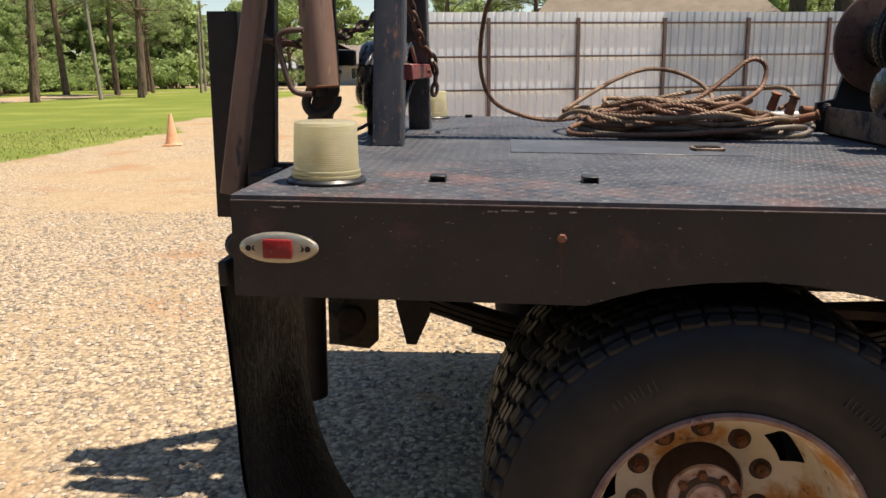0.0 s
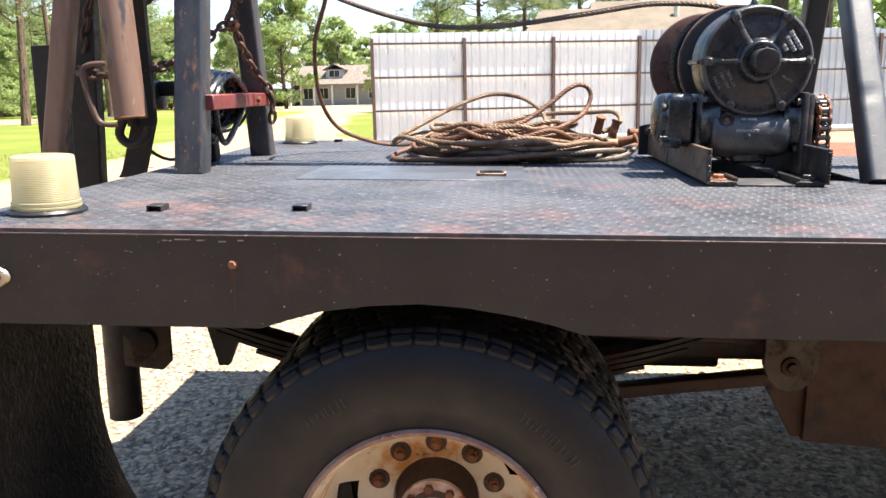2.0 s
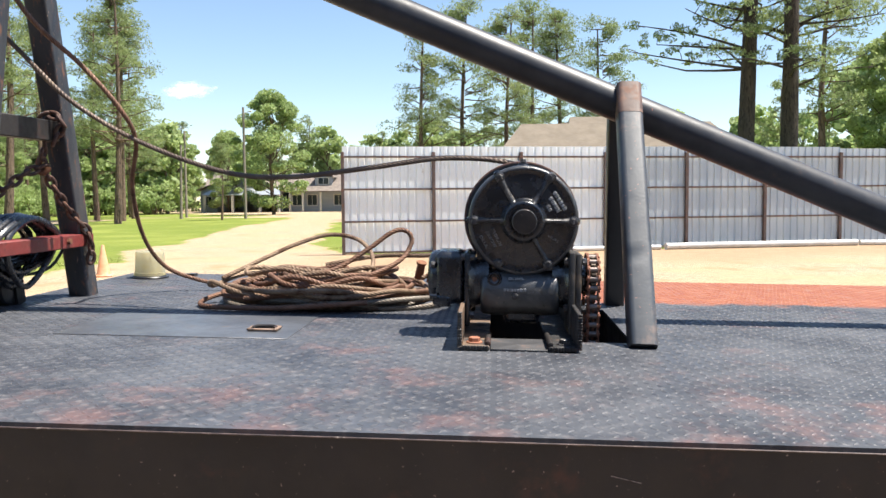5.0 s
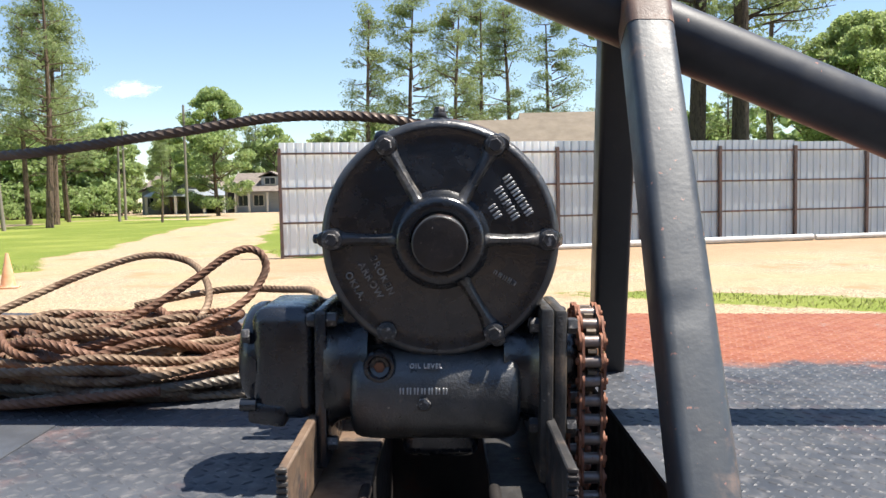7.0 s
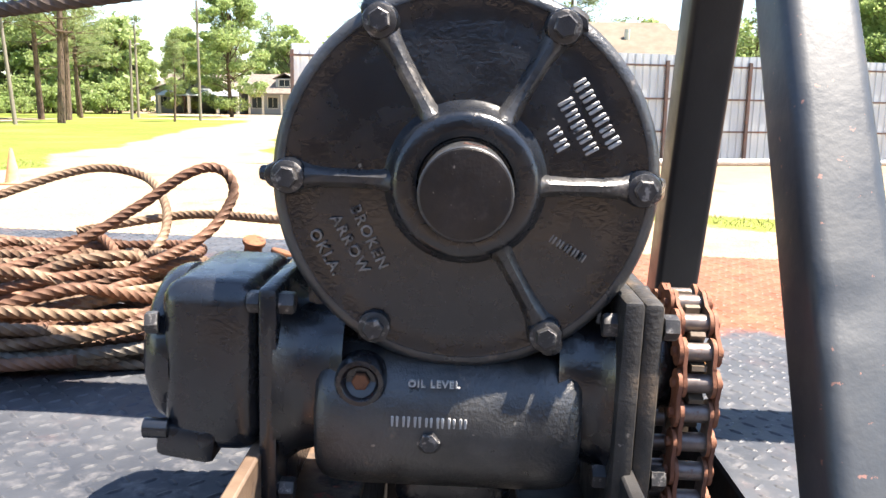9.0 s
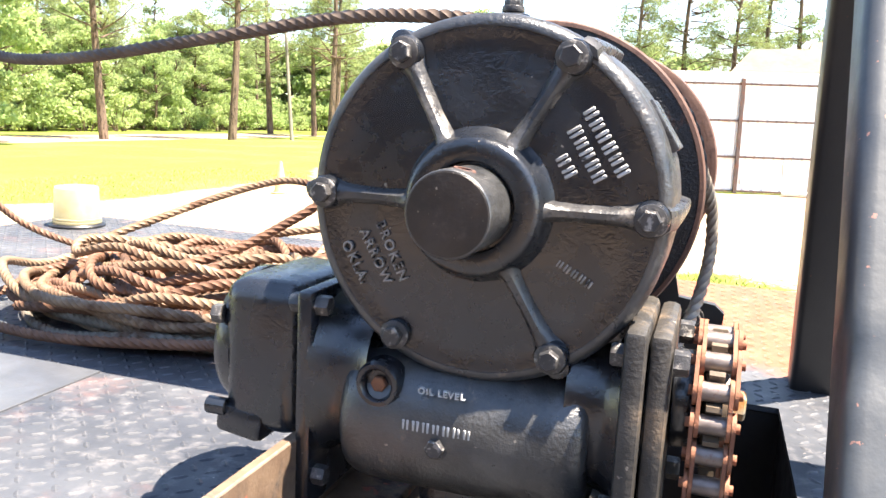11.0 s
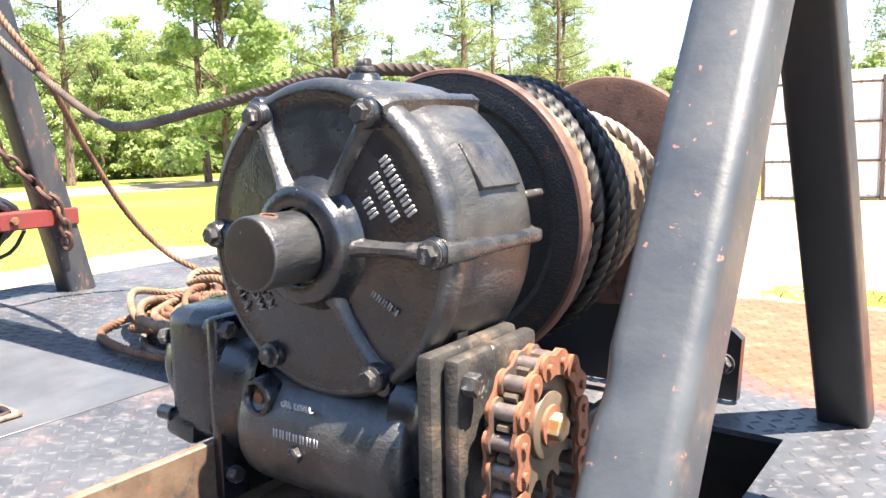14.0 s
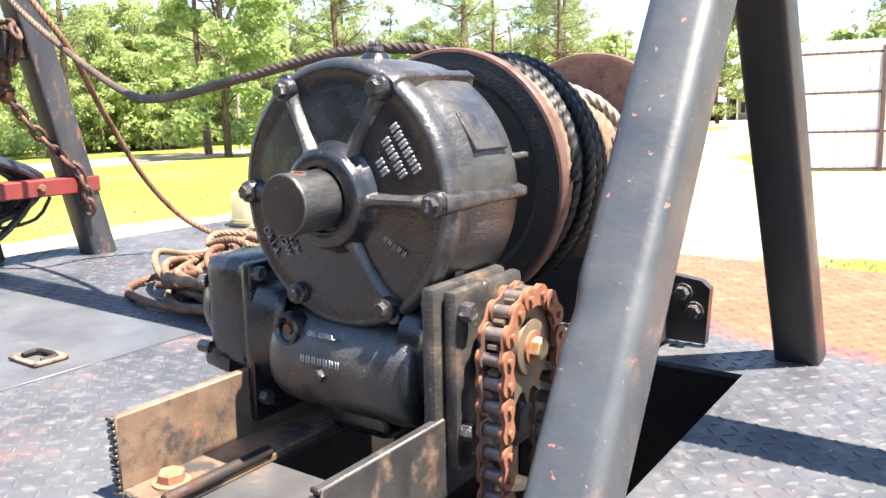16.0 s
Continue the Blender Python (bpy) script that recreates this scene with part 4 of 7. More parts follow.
bm = bmesh.new()
turned(bm, [(0.110, 1.056), (0.138, 1.055), (0.146, 1.050), (0.1500, 1.040), (0.1515, 1.020), (0.1520, 0.975), (0.1508, 0.960), (0.1475, 0.946), (0.1455, 0.938), (0.147, 0.930)], 96)
housing = part("gear_housing", bm, HOUSING, winch, "glossy black cast housing with rusty wear")
bm = bmesh.new()
turned(bm, [(0.148, 0.925), (0.1455, 0.9085), (0.142, 0.9056), (0.137, 0.9056), (0.1325, 0.9066), (0.120, 0.9060), (0.075, 0.9005), (0.04, 0.899)], 96)
cover = part("cover", bm, WINCH, winch, "round black cover with radial ribs")
bm = bmesh.new()
turned(bm, [(0.144, 0.931), (0.1475, 0.931), (0.1508, 0.927), (0.1515, 0.919), (0.1502, 0.9115), (0.1475, 0.9070), (0.1440, 0.9046), (0.1405, 0.9048), (0.1395, 0.9070)], 96, ends=False)
part("cover_rim", bm, HOUSING, cover, "worn rim, lightened for its sunlit shoulder")


def ridge(bm, a, rows):
    """A cast rib along the angle a: rows of (radius, half width, y of its crest), on the cover's face."""
    rad, side = Vector((math.cos(radians(a)), 0, math.sin(radians(a)))), Vector((-math.sin(radians(a)), 0, math.cos(radians(a))))
    rings = []
    for r, w, y in rows:
        c, base = Vector((CX, 0, CZ)) + rad * r, 0.9085
        sec = ((-1.0, base), (-0.74, y + 0.55 * (base - y)), (-0.52, y + 0.16 * (base - y)), (-0.25, y), (0.25, y), (0.52, y + 0.16 * (base - y)), (0.74, y + 0.55 * (base - y)), (1.0, base))
        rings.append([bm.verts.new(c + side * (u * w) + Vector((0, yy, 0))) for u, yy in sec])
    for p_, q_ in zip(rings, rings[1:]):
        for k in range(7):
            bm.faces.new((p_[k], p_[k + 1], q_[k + 1], q_[k]))
    bm.faces.new(rings[0][::-1])
    bm.faces.new(rings[-1])
    bmesh.ops.recalc_face_normals(bm, faces=bm.faces)


for a in (0, 60, 120, 180, 300):
    bm = bmesh.new()
    ridge(bm, a, ((0.044, 0.0200, 0.8775), (0.050, 0.0165, 0.8800), (0.056, 0.0130, 0.8855), (0.064, 0.0108, 0.8890), (0.080, 0.0095, 0.8918), (0.105, 0.0092, 0.8945), (0.120, 0.0105, 0.8960), (0.130, 0.0150, 0.8975)))
    part("rib", bm, WORN, cover)
for k, a in enumerate((0, 60, 120, 180, 240, 300)):
    bm = bmesh.new()
    low = a == 240
    rod(bm, polar(a, 0.1355, 0.935), polar(a, 0.1355, 0.9015 if low else 0.8955), 0.0140 if low else 0.0165, 0.0130 if low else 0.0140, 24, 0.004)
    if a in (120, 180, 300):
        rod(bm, polar(a, 0.145, 0.945), polar(a, 0.1455, 0.9025), 0.0120, 0.0105, 18, 0.003)
    if a == 180:
        rod(bm, polar(a, 0.148, 0.920), polar(a, 0.1625, 0.920), 0.0072, 0.0060, 14, 0.002)
    part("bolt_boss", bm, WINCH, cover)
    bm = bmesh.new()
    hexhead(bm, polar(a, 0.1355, 0.9015 if low else 0.896), (0, -1, 0), 0.0088, 0.0075, 1.42, k * 17)
    part("bolt", bm, BOLT, winch)
bm = bmesh.new()
turned(bm, [(0.066, 0.904), (0.0605, 0.8975), (0.0570, 0.889), (0.0550, 0.8810), (0.0530, 0.8770), (0.0500, 0.8755), (0.0390, 0.8752), (0.0365, 0.8762), (0.0350, 0.8840), (0.020, 0.8845)], 64)
part("hub", bm, WINCH, winch)
bm = bmesh.new()
turned(bm, [(0.0328, 0.886), (0.0328, 0.8461), (0.0328, 0.8349), (0.0328, 0.8242), (0.0324, 0.8224), (0.0316, 0.8216), (0.0310, 0.8216), (0.006, 0.8216)], 64)
for f in list(bm.faces):                      # the cross hole goes right through
    c = f.calc_center_median()
    if abs(c.y - 0.8405) < 0.0056 and min(abs((math.degrees(math.atan2(c.z - CZ, c.x - CX)) - a + 180) % 360 - 180) for a in (80, 260)) < 9.6:
        bm.faces.remove(f)
shaft = part("shaft", bm, HOUSING, winch, "worn grey-black stub shaft with a cross hole")
bm = bmesh.new()
turned(bm, [(0.0310, 0.8218), (0.0306, 0.8212), (0.0290, 0.8210), (0.002, 0.8210)], 64)
part("end_face", bm, surf("dusty_end_face", (0.014, 0.012, 0.0115), (0.034, 0.026, 0.023), 30, (0.35, 0.5), c3=(0.07, 0.05, 0.042), c3_at=(0.55, 0.75), c3_scale=35,
                          c4=(0.20, 0.17, 0.15), c4_at=(0.69, 0.73), c4_scale=220, relief=0.3), shaft, "flat dusty brown-black shaft end")
for a in (80, 260):
    bm = bmesh.new()
    up = Vector((math.cos(radians(a)), 0, math.sin(radians(a))))
    c = Vector((CX, 0.8405, CZ))
    lathe(bm, [(0.0058, 0.0), (0.0058, 0.0017), (0.0080, 0.0017), (0.0090, 0.0)], axis_pose(c + up * 0.0312, c + up * 0.04)[0], 22)
    part("pin_hole_edge", bm, surf("worn_primer", (0.10, 0.055, 0.045), (0.17, 0.085, 0.062), 90, (0.4, 0.55), c3=(0.04, 0.035, 0.035), c3_at=(0.5, 0.6), c3_scale=160), shaft)
# bosses and ledges along the housing
for a, r in ((0, 0.0072), (180, 0.0072), (58, 0.0068)):
    bm = bmesh.new()
    rad, side = Vector((math.cos(radians(a)), 0, math.sin(radians(a)))), Vector((-math.sin(radians(a)), 0, math.cos(radians(a))))
    rings = []
    for y, lift, w in ((0.902, -0.0015, 1.15), (0.912, 0.0035, 1.2), (0.930, 0.0050, 1.05), (0.985, 0.0070, 0.9), (1.046, 0.0078, 0.9), (1.0540, 0.0050, 0.8)):
        c = Vector((CX, y, CZ)) + rad * 0.144
        sec = ((-1.5, 0.0), (-1.1, 0.55), (-0.85, 0.9), (-0.5, 1.0), (0.5, 1.0), (0.85, 0.9), (1.1, 0.55), (1.5, 0.0))
        rings.append([bm.verts.new(c + side * (u * r * w) + rad * ((0.0075 + lift) * v)) for u, v in sec])
    for p_, q_ in zip(rings, rings[1:]):
        for k in range(7):
            bm.faces.new((p_[k], p_[k + 1], q_[k + 1], q_[k]))
    bm.faces.new(rings[0][::-1])
    bm.faces.new(rings[-1])
    bmesh.ops.recalc_face_normals(bm, faces=bm.faces)
    part("ledge", bm, WORN, housing)
bm = bmesh.new()
outline(bm, [(CX + 0.070, 1.340), (CX + 0.112, 1.340), (CX + 0.126, 1.395), (CX + 0.100, 1.395)], 1.020, 1.034)
part("web", bm, WINCH, housing)
bm = bmesh.new()
box(bm, polar(27.5, 0.1492, 0.9935), (0.009, 0.066, 0.047), (0, -33, 0), 0.0015)
part("name_plate", bm, WORN, housing, "blank painted-over plate")
bm = bmesh.new()
rod(bm, (1.786, 0.980, 1.615), (1.786, 0.980, 1.632), 0.024, 0.0155, 24, 0.003)
part("filler_boss", bm, WINCH, winch)
bm = bmesh.new()
rod(bm, (1.786, 0.980, 1.633), (1.786, 0.980, 1.6385), 0.0100, 0.0095, 18, 0.001)
hexhead(bm, (1.786, 0.980, 1.638), (0, 0, 1), 0.0082, 0.0085, 0, 20)
part("filler_plug", bm, BOLT, winch)
bm = bmesh.new()
rod(bm, (1.926, 1.045, 1.512), (1.926, 1.080, 1.512), 0.0045, seg=12)
part("pin", bm, BOLT, winch)

# the grey tone stands in for paint sheen; tan patches are wear
WORN_FLANGE = surf("worn_sheen_flange_paint", (0.020, 0.020, 0.021), (0.062, 0.056, 0.050), 22, (0.35, 0.5), c3=(0.22, 0.15, 0.095), c3_at=(0.54, 0.74), c3_scale=11, c4=(0.3, 0.26, 0.22), c4_at=(0.68, 0.73),
                   c4_scale=80, grain=200, relief=0.5, depth=0.002)
# worm gear case under the cover
bm = bmesh.new()
rings = []
for x, k in ((1.672, 0.80), (1.673, 0.87), (1.677, 0.93), (1.685, 0.972), (1.697, 0.992), (1.712, 1.0), (1.850, 1.0), (1.864, 0.994), (1.876, 0.972), (1.884, 0.93), (1.888, 0.87), (1.889, 0.80)):
    ring = []
    for q in range(40):
        a = 2 * math.pi * q / 40
        cy, cz = math.cos(a), math.sin(a)
        ring.append(bm.verts.new((x, 0.974 + 0.090 * k * math.copysign(abs(cy) ** 0.78, cy), 1.274 + 0.068 * k * math.copysign(abs(cz) ** 0.85, cz))))
    rings.append(ring)
for p_, q_ in zip(rings, rings[1:]):
    for k in range(40):
        bm.faces.new((p_[k], p_[(k + 1) % 40], q_[(k + 1) % 40], q_[k]))
bm.faces.new(rings[0][::-1])
bm.faces.new(rings[-1])
bmesh.ops.recalc_face_normals(bm, faces=bm.faces)
# the lightened paint stands in for a sun patch on the case
part("worm_case", bm, HOUSING, winch, "black rounded gear case with oil stains")
bm = bmesh.new()
box(bm, (1.783, 0.997, 1.347), (0.232, 0.140, 0.11), bev=0.042, seg=5)
neck = part("neck", bm, WINCH, winch)
for sgn in (-1, 1):
    bm = bmesh.new()
    outline(bm, [(1.786 + sgn * 0.070, 1.325), (1.786 + sgn * 0.118, 1.325), (1.786 + sgn * 0.124, 1.345), (1.786 + sgn * 0.130, 1.395), (1.786 + sgn * 0.105, 1.395)], 0.945, 0.962)
    part("gusset", bm, WINCH, neck)
bm = bmesh.new()
box(bm, (1.787, 0.985, 1.212), (0.10, 0.13, 0.05), bev=0.015, seg=3)
rod(bm, (1.790, 0.95, 1.20), (1.790, 0.95, 1.185), 0.02, 0.016, 16, 0.003)
part("sump", bm, WINCH, winch)
bm = bmesh.new()
rod(bm, (1.64, 0.978, 1.298), (1.93, 0.978, 1.298), 0.064, seg=36)
part("worm_tunnel", bm, WINCH, winch)
for x0, x1 in ((1.868, 1.914), (1.694, 1.640)):
    bm = bmesh.new()
    rings = []
    for u, k in ((0.0, 0.97), (0.25, 0.90), (0.5, 0.88), (0.75, 0.93), (1.0, 1.06)):
        ring = []
        for q in range(32):
            a = 2 * math.pi * q / 32
            cy, cz = math.cos(a), math.sin(a)
            ring.append(bm.verts.new((x0 + (x1 - x0) * u, 0.976 + 0.080 * k * math.copysign(abs(cy) ** 0.75, cy), 1.298 + 0.076 * k * math.copysign(abs(cz) ** 0.75, cz))))
        rings.append(ring)
    for p_, q_ in zip(rings, rings[1:]):
        for k in range(32):
            bm.faces.new((p_[k], p_[(k + 1) % 32], q_[(k + 1) % 32], q_[k]))
    bmesh.ops.recalc_face_normals(bm, faces=bm.faces)
    part("end_neck", bm, WINCH, winch)
bm = bmesh.new()
lathe(bm, [(0.0215, 0.0), (0.0205, 0.018), (0.0185, 0.0215), (0.0150, 0.0220), (0.0125, 0.0190), (0.0120, 0.0130), (0.004, 0.0128)], axis_pose((1.7105, 0.908, 1.314), (1.7105, 0.88, 1.3145))[0], 28)
part("oil_level_boss", bm, WINCH, winch)
bm = bmesh.new()
hexhead(bm, (1.7105, 0.8952, 1.314), (0, -1, 0), 0.0072, 0.005)
part("oil_level_plug", bm, RUST_MAT, winch)
bm = bmesh.new()
hexhead(bm, (1.767, 0.8860, 1.2695), (0, -1, 0), 0.0085, 0.006, 1.25, 8)
part("inspection_plug", bm, BOLT, winch)
# flange pair on the chain side
for x, z0, z1, y1 in ((1.9205, 1.165, 1.390, 1.030), (1.9392, 1.19, 1.386, 1.035)):
    bm = bmesh.new()
    y0 = 0.885 if x < 1.93 else 0.898
    box(bm, (x, (y0 + y1) / 2, (z0 + z1) / 2), (0.0175, y1 - y0, z1 - z0), bev=0.006, seg=2)
    part("end_flange", bm, WORN_FLANGE, winch)
for y, z in ((0.91, 1.364), (1.012, 1.364), (0.91, 1.235), (1.012, 1.235)):
    bm = bmesh.new()
    hexhead(bm, (1.949, y, z), (1, 0, 0), 0.0105, 0.012, 0, 10)
    part("nut", bm, BOLT, winch)
    bm = bmesh.new()
    hexhead(bm, (1.9118, y, z), (-1, 0, 0), 0.0105, 0.011, 0, 20)
    part("bolt", bm, BOLT, winch)
bm = bmesh.new()
rod(bm, (1.949, 0.974, 1.316), (1.974, 0.974, 1.316), 0.043, 0.040, 32, 0.003)
part("bearing", bm, WINCH, winch)
# brake and flange pair on the other side
bm = bmesh.new()
box(bm, (1.6355, 0.978, 1.283), (0.016, 0.165, 0.205), bev=0.005)
part("end_flange", bm, WINCH, winch)
bm = bmesh.new()
box(bm, (1.586, 0.978, 1.314), (0.082, 0.152, 0.146), bev=0.020, seg=4)
box(bm, (1.592, 0.978, 1.248), (0.07, 0.085, 0.022), bev=0.006)
part("brake_case", bm, WINCH, winch)
bm = bmesh.new()
lathe(bm, [(0.072, 0), (0.071, 0.010), (0.066, 0.020), (0.054, 0.027), (0.02, 0.030)], Matrix.Translation((1.552, 0.978, 1.314)) @ Matrix.Rotation(-math.pi / 2, 4, "Y"), 40)
part("brake_cover", bm, WINCH, winch)
bm = bmesh.new()
box(bm, (1.566, 0.925, 1.250), (0.050, 0.050, 0.030), (0, 8, 0), 0.007, 2)
rod(bm, (1.552, 0.905, 1.262), (1.532, 0.905, 1.262), 0.0085, seg=12)
part("brake_foot", bm, WINCH, winch)
bm = bmesh.new()
hexhead(bm, (1.543, 0.912, 1.350), (-1, -0.2, 0), 0.0095, 0.010)
part("bolt", bm, BOLT, winch)
for k in range(6):
    a = radians(30 + 60 * k)
    bm = bmesh.new()
    hexhead(bm, (1.546, 0.978 + 0.060 * math.cos(a), 1.314 + 0.060 * math.sin(a)), (-1, 0, 0), 0.0075, 0.007)
    part("bolt", bm, BOLT, winch)
for y, z in ((0.908, 1.372), (1.045, 1.372), (0.908, 1.212), (1.045, 1.212)):
    bm = bmesh.new()
    hexhead(bm, (1.6435, y, z), (1, 0, 0), 0.0095, 0.012)
    part("nut", bm, BOLT, winch)
    bm = bmesh.new()
    hexhead(bm, (1.6275, y, z), (-1, 0, 0), 0.0095, 0.010)
    part("bolt", bm, BOLT, winch)

# raised lettering on the casting
def lettering(text, x, y, z, size, angle):
    cu = bpy.data.curves.new("lettering", "FONT")
    cu.body, cu.size, cu.extrude, cu.align_x, cu.align_y, cu.space_character = text, size, 0.0016, "CENTER", "CENTER", 1.2
    cu.bevel_depth, cu.bevel_resolution = 0.0002, 1
    tmp = bpy.data.objects.new("lettering", cu)
    me = bpy.data.meshes.new_from_object(tmp)
    bpy.data.objects.remove(tmp)
    bpy.data.curves.remove(cu)
    me.materials.clear()
    me.materials.append(FAINT if size > 0.01 else EMBOSS)
    me.transform(pose(x, y, z, 90, 0, 0) @ pose(0, 0, 0, 0, 0, angle))
    me.transform(Matrix.Translation(-ORIGIN[winch.name]))
    ob = new("lettering", me)
    ob.parent = cover if z > 1.36 else winch
    return tagged(ob, "worn raised cast letters")


def bars(x, y, z, length, high, angle, count, seed, material=None):
    """Writing that is not lettered: a row of raised plain bars, two to a place."""
    random.seed(seed)
    w = length / count
    for k in range(count):
        bm = bmesh.new()
        for du in (-0.21, 0.21):
            q = pose(x, y, z, 0, -angle, 0) @ Vector(((k + 0.5 + du) * w - length / 2, 0, 0))
            box(bm, q, (w * 0.27, 0.0026, high * random.uniform(0.85, 1.0)), (0, -angle, 0), 0.0006, 1)
        part("raised_mark", bm, material or EMBOSS, cover if z > 1.36 else winch)


# grey letter faces carry the light caught on their raised edges
FAINT = surf("faint_raised_lettering", (0.16, 0.16, 0.16), (0.30, 0.29, 0.28), 110, (0.35, 0.5), 0.1, c3=(0.02, 0.02, 0.023), c3_at=(0.50, 0.62), c3_scale=130)
lettering("BROKEN", 1.7142, 0.9012, 1.4288, 0.0122, -63)
lettering("ARROW", 1.6992, 0.9026, 1.4225, 0.0122, -60)
lettering("OKLA.", 1.6795, 0.9042, 1.4150, 0.0122, -60)
lettering("OIL LEVEL", 1.769, 0.8865, 1.3165, 0.0078, 0)
bars(1.8842, 0.9040, 1.5295, 0.060, 0.0120, -57, 6, 1)
bars(1.8705, 0.9026, 1.5195, 0.048, 0.0120, -58, 5, 2)
bars(1.8555, 0.9012, 1.5095, 0.021, 0.0120, -58, 2, 3)
bars(1.8680, 0.9020, 1.4260, 0.034, 0.0075, -30, 5, 4, FAINT)
bars(1.766, 0.8856, 1.2850, 0.063, 0.0095, 0, 7, 5)

# drum: two flanges, barrel and the wound rope
bm = bmesh.new()
turned(bm, [(0.05, 1.126), (0.128, 1.126), (0.136, 1.119), (0.160, 1.119), (0.1665, 1.1205), (0.1665, 1.1365), (0.160, 1.138), (0.05, 1.138)], 128)
fl1 = part("drum_flange", bm, FLANGE, winch, "black tar-crusted drum flange")
bm = bmesh.new()
turned(bm, [(0.1645, 1.1188), (0.1685, 1.1196), (0.1702, 1.1220), (0.1705, 1.1285), (0.1702, 1.1345), (0.1685, 1.1368), (0.1645, 1.1375)], 128, ends=False)
part("flange_rim", bm, FLANGE_RUST, fl1, "worn rusty rim")
bm = bmesh.new()
turned(bm, [(0.05, 1.548), (0.169, 1.546), (0.178, 1.549), (0.180, 1.554), (0.180, 1.562), (0.177, 1.567), (0.05, 1.570)], 128)
part("drum_flange", bm, FLANGE_RUST, winch, "dull rusty drum flange")
bm = bmesh.new()
turned(bm, [(0.133, 1.135), (0.132, 1.17), (0.128, 1.25), (0.116, 1.33), (0.096, 1.41), (0.080, 1.46), (0.075, 1.55)], 40)
part("barrel", bm, DARK_STEEL, winch)


def wound(y0, y1, r0, r1, turns, seed, sway=0.006):
    random.seed(seed)
    pts, steps = [], int(turns * 22)
    ph = [random.uniform(0, 6.28) for _ in range(4)]
    for k in range(steps + 1):
        t = k / steps
        a = 2 * math.pi * turns * t
        wob = sway * math.sin(a * 1.0 + ph[0]) + 0.4 * sway * math.sin(2.3 * a + ph[1])
        r = r0 + (r1 - r0) * t + 0.002 * math.sin(1.7 * a + ph[2])
        pts.append(Vector((CX + r * math.cos(a), y0 + (y1 - y0) * t + wob, CZ + r * math.sin(a))))
    bm = bmesh.new()
    rope(bm, pts, 0.0093, groove=0.12)
    return bm


WIRE_TAN = surf("dry_wire", (0.135, 0.092, 0.058), (0.215, 0.160, 0.108), 25, (0.6, 0.78), 0.15, c3=(0.13, 0.08, 0.05), c3_at=(0.5, 0.65), c3_scale=30)
part("wound_rope", wound(1.150, 1.162, 0.149, 0.152, 1.3, 3, 0.003), WIRE_TAN, winch, "pale dry wire rope on the drum")
part("wound_rope", wound(1.158, 1.305, 0.141, 0.138, 7.4, 1), WIRE_BLACK, winch, "black greased wire rope on the drum")
part("wound_rope", wound(1.168, 1.290, 0.153, 0.147, 5.3, 2, 0.013), WIRE_BLACK, winch)
part("wound_rope", wound(1.190, 1.275, 0.161, 0.158, 2.7, 6, 0.018), WIRE_BLACK, winch)
part("wound_rope", wound(1.305, 1.420, 0.140, 0.110, 6.4, 4), WIRE_TAN, winch)
part("wound_rope", wound(1.420, 1.540, 0.098, 0.086, 6.4, 5), WIRE_BLACK, winch)
bm = bmesh.new()
rope(bm, [(1.800, 1.300, 1.612), (1.904, 1.335, 1.570), (1.945, 1.400, 1.490), (1.966, 1.450, 1.426), (1.968, 1.450, 1.356), (1.953, 1.410, 1.285), (1.934, 1.350, 1.244)], 0.0088)
part("loose_turn", bm, surf("bleached_wire", (0.26, 0.225, 0.19), (0.38, 0.335, 0.29), 25, (0.45, 0.65), 0.3, c3=(0.16, 0.10, 0.07), c3_at=(0.55, 0.68), c3_scale=20), winch, "bleached grey loose turn of rope")
# end stand behind the drum
bm = bmesh.new()
outline(bm, [(1.585, 1.158), (1.995, 1.158), (2.0, 1.255), (1.985, 1.268), (1.93, 1.275), (1.868, 1.535), (1.82, 1.56), (1.755, 1.56), (1.706, 1.535), (1.645, 1.275), (1.585, 1.262)], 1.585, 1.605)
part("end_stand", bm, PAINT_BLACK, winch)
bm = bmesh.new()
turned(bm, [(0.045, 1.615), (0.045, 1.565), (0.03, 1.56)], 32)
part("end_bearing", bm, WINCH, winch)
for x, z in ((1.955, 1.245), (1.975, 1.215), (1.62, 1.245)):
    bm = bmesh.new()
    hexhead(bm, (x, 1.585, z), (0, -1, 0), 0.0125, 0.014, 1.3)
    part("bolt", bm, BOLT, winch)

# angle-iron rails that carry the winch
ANGLE = surf("angle_iron", (0.125, 0.08, 0.053), (0.195, 0.132, 0.088), 26, (0.5, 0.7), c3=(0.035, 0.031, 0.031), c3_at=(0.48, 0.62), c3_scale=11,
             c4=(0.33, 0.10, 0.07), c4_at=(0.66, 0.72), c4_scale=30, relief=0.4)
BLACK_ANGLE = surf("black_angle_iron", (0.022, 0.022, 0.024), (0.045, 0.042, 0.040), 16, (0.4, 0.6), c3=(0.17, 0.11, 0.075), c3_at=(0.58, 0.72), c3_scale=12,
                   c4=(0.33, 0.12, 0.08), c4_at=(0.69, 0.73), c4_scale=30, relief=0.4)
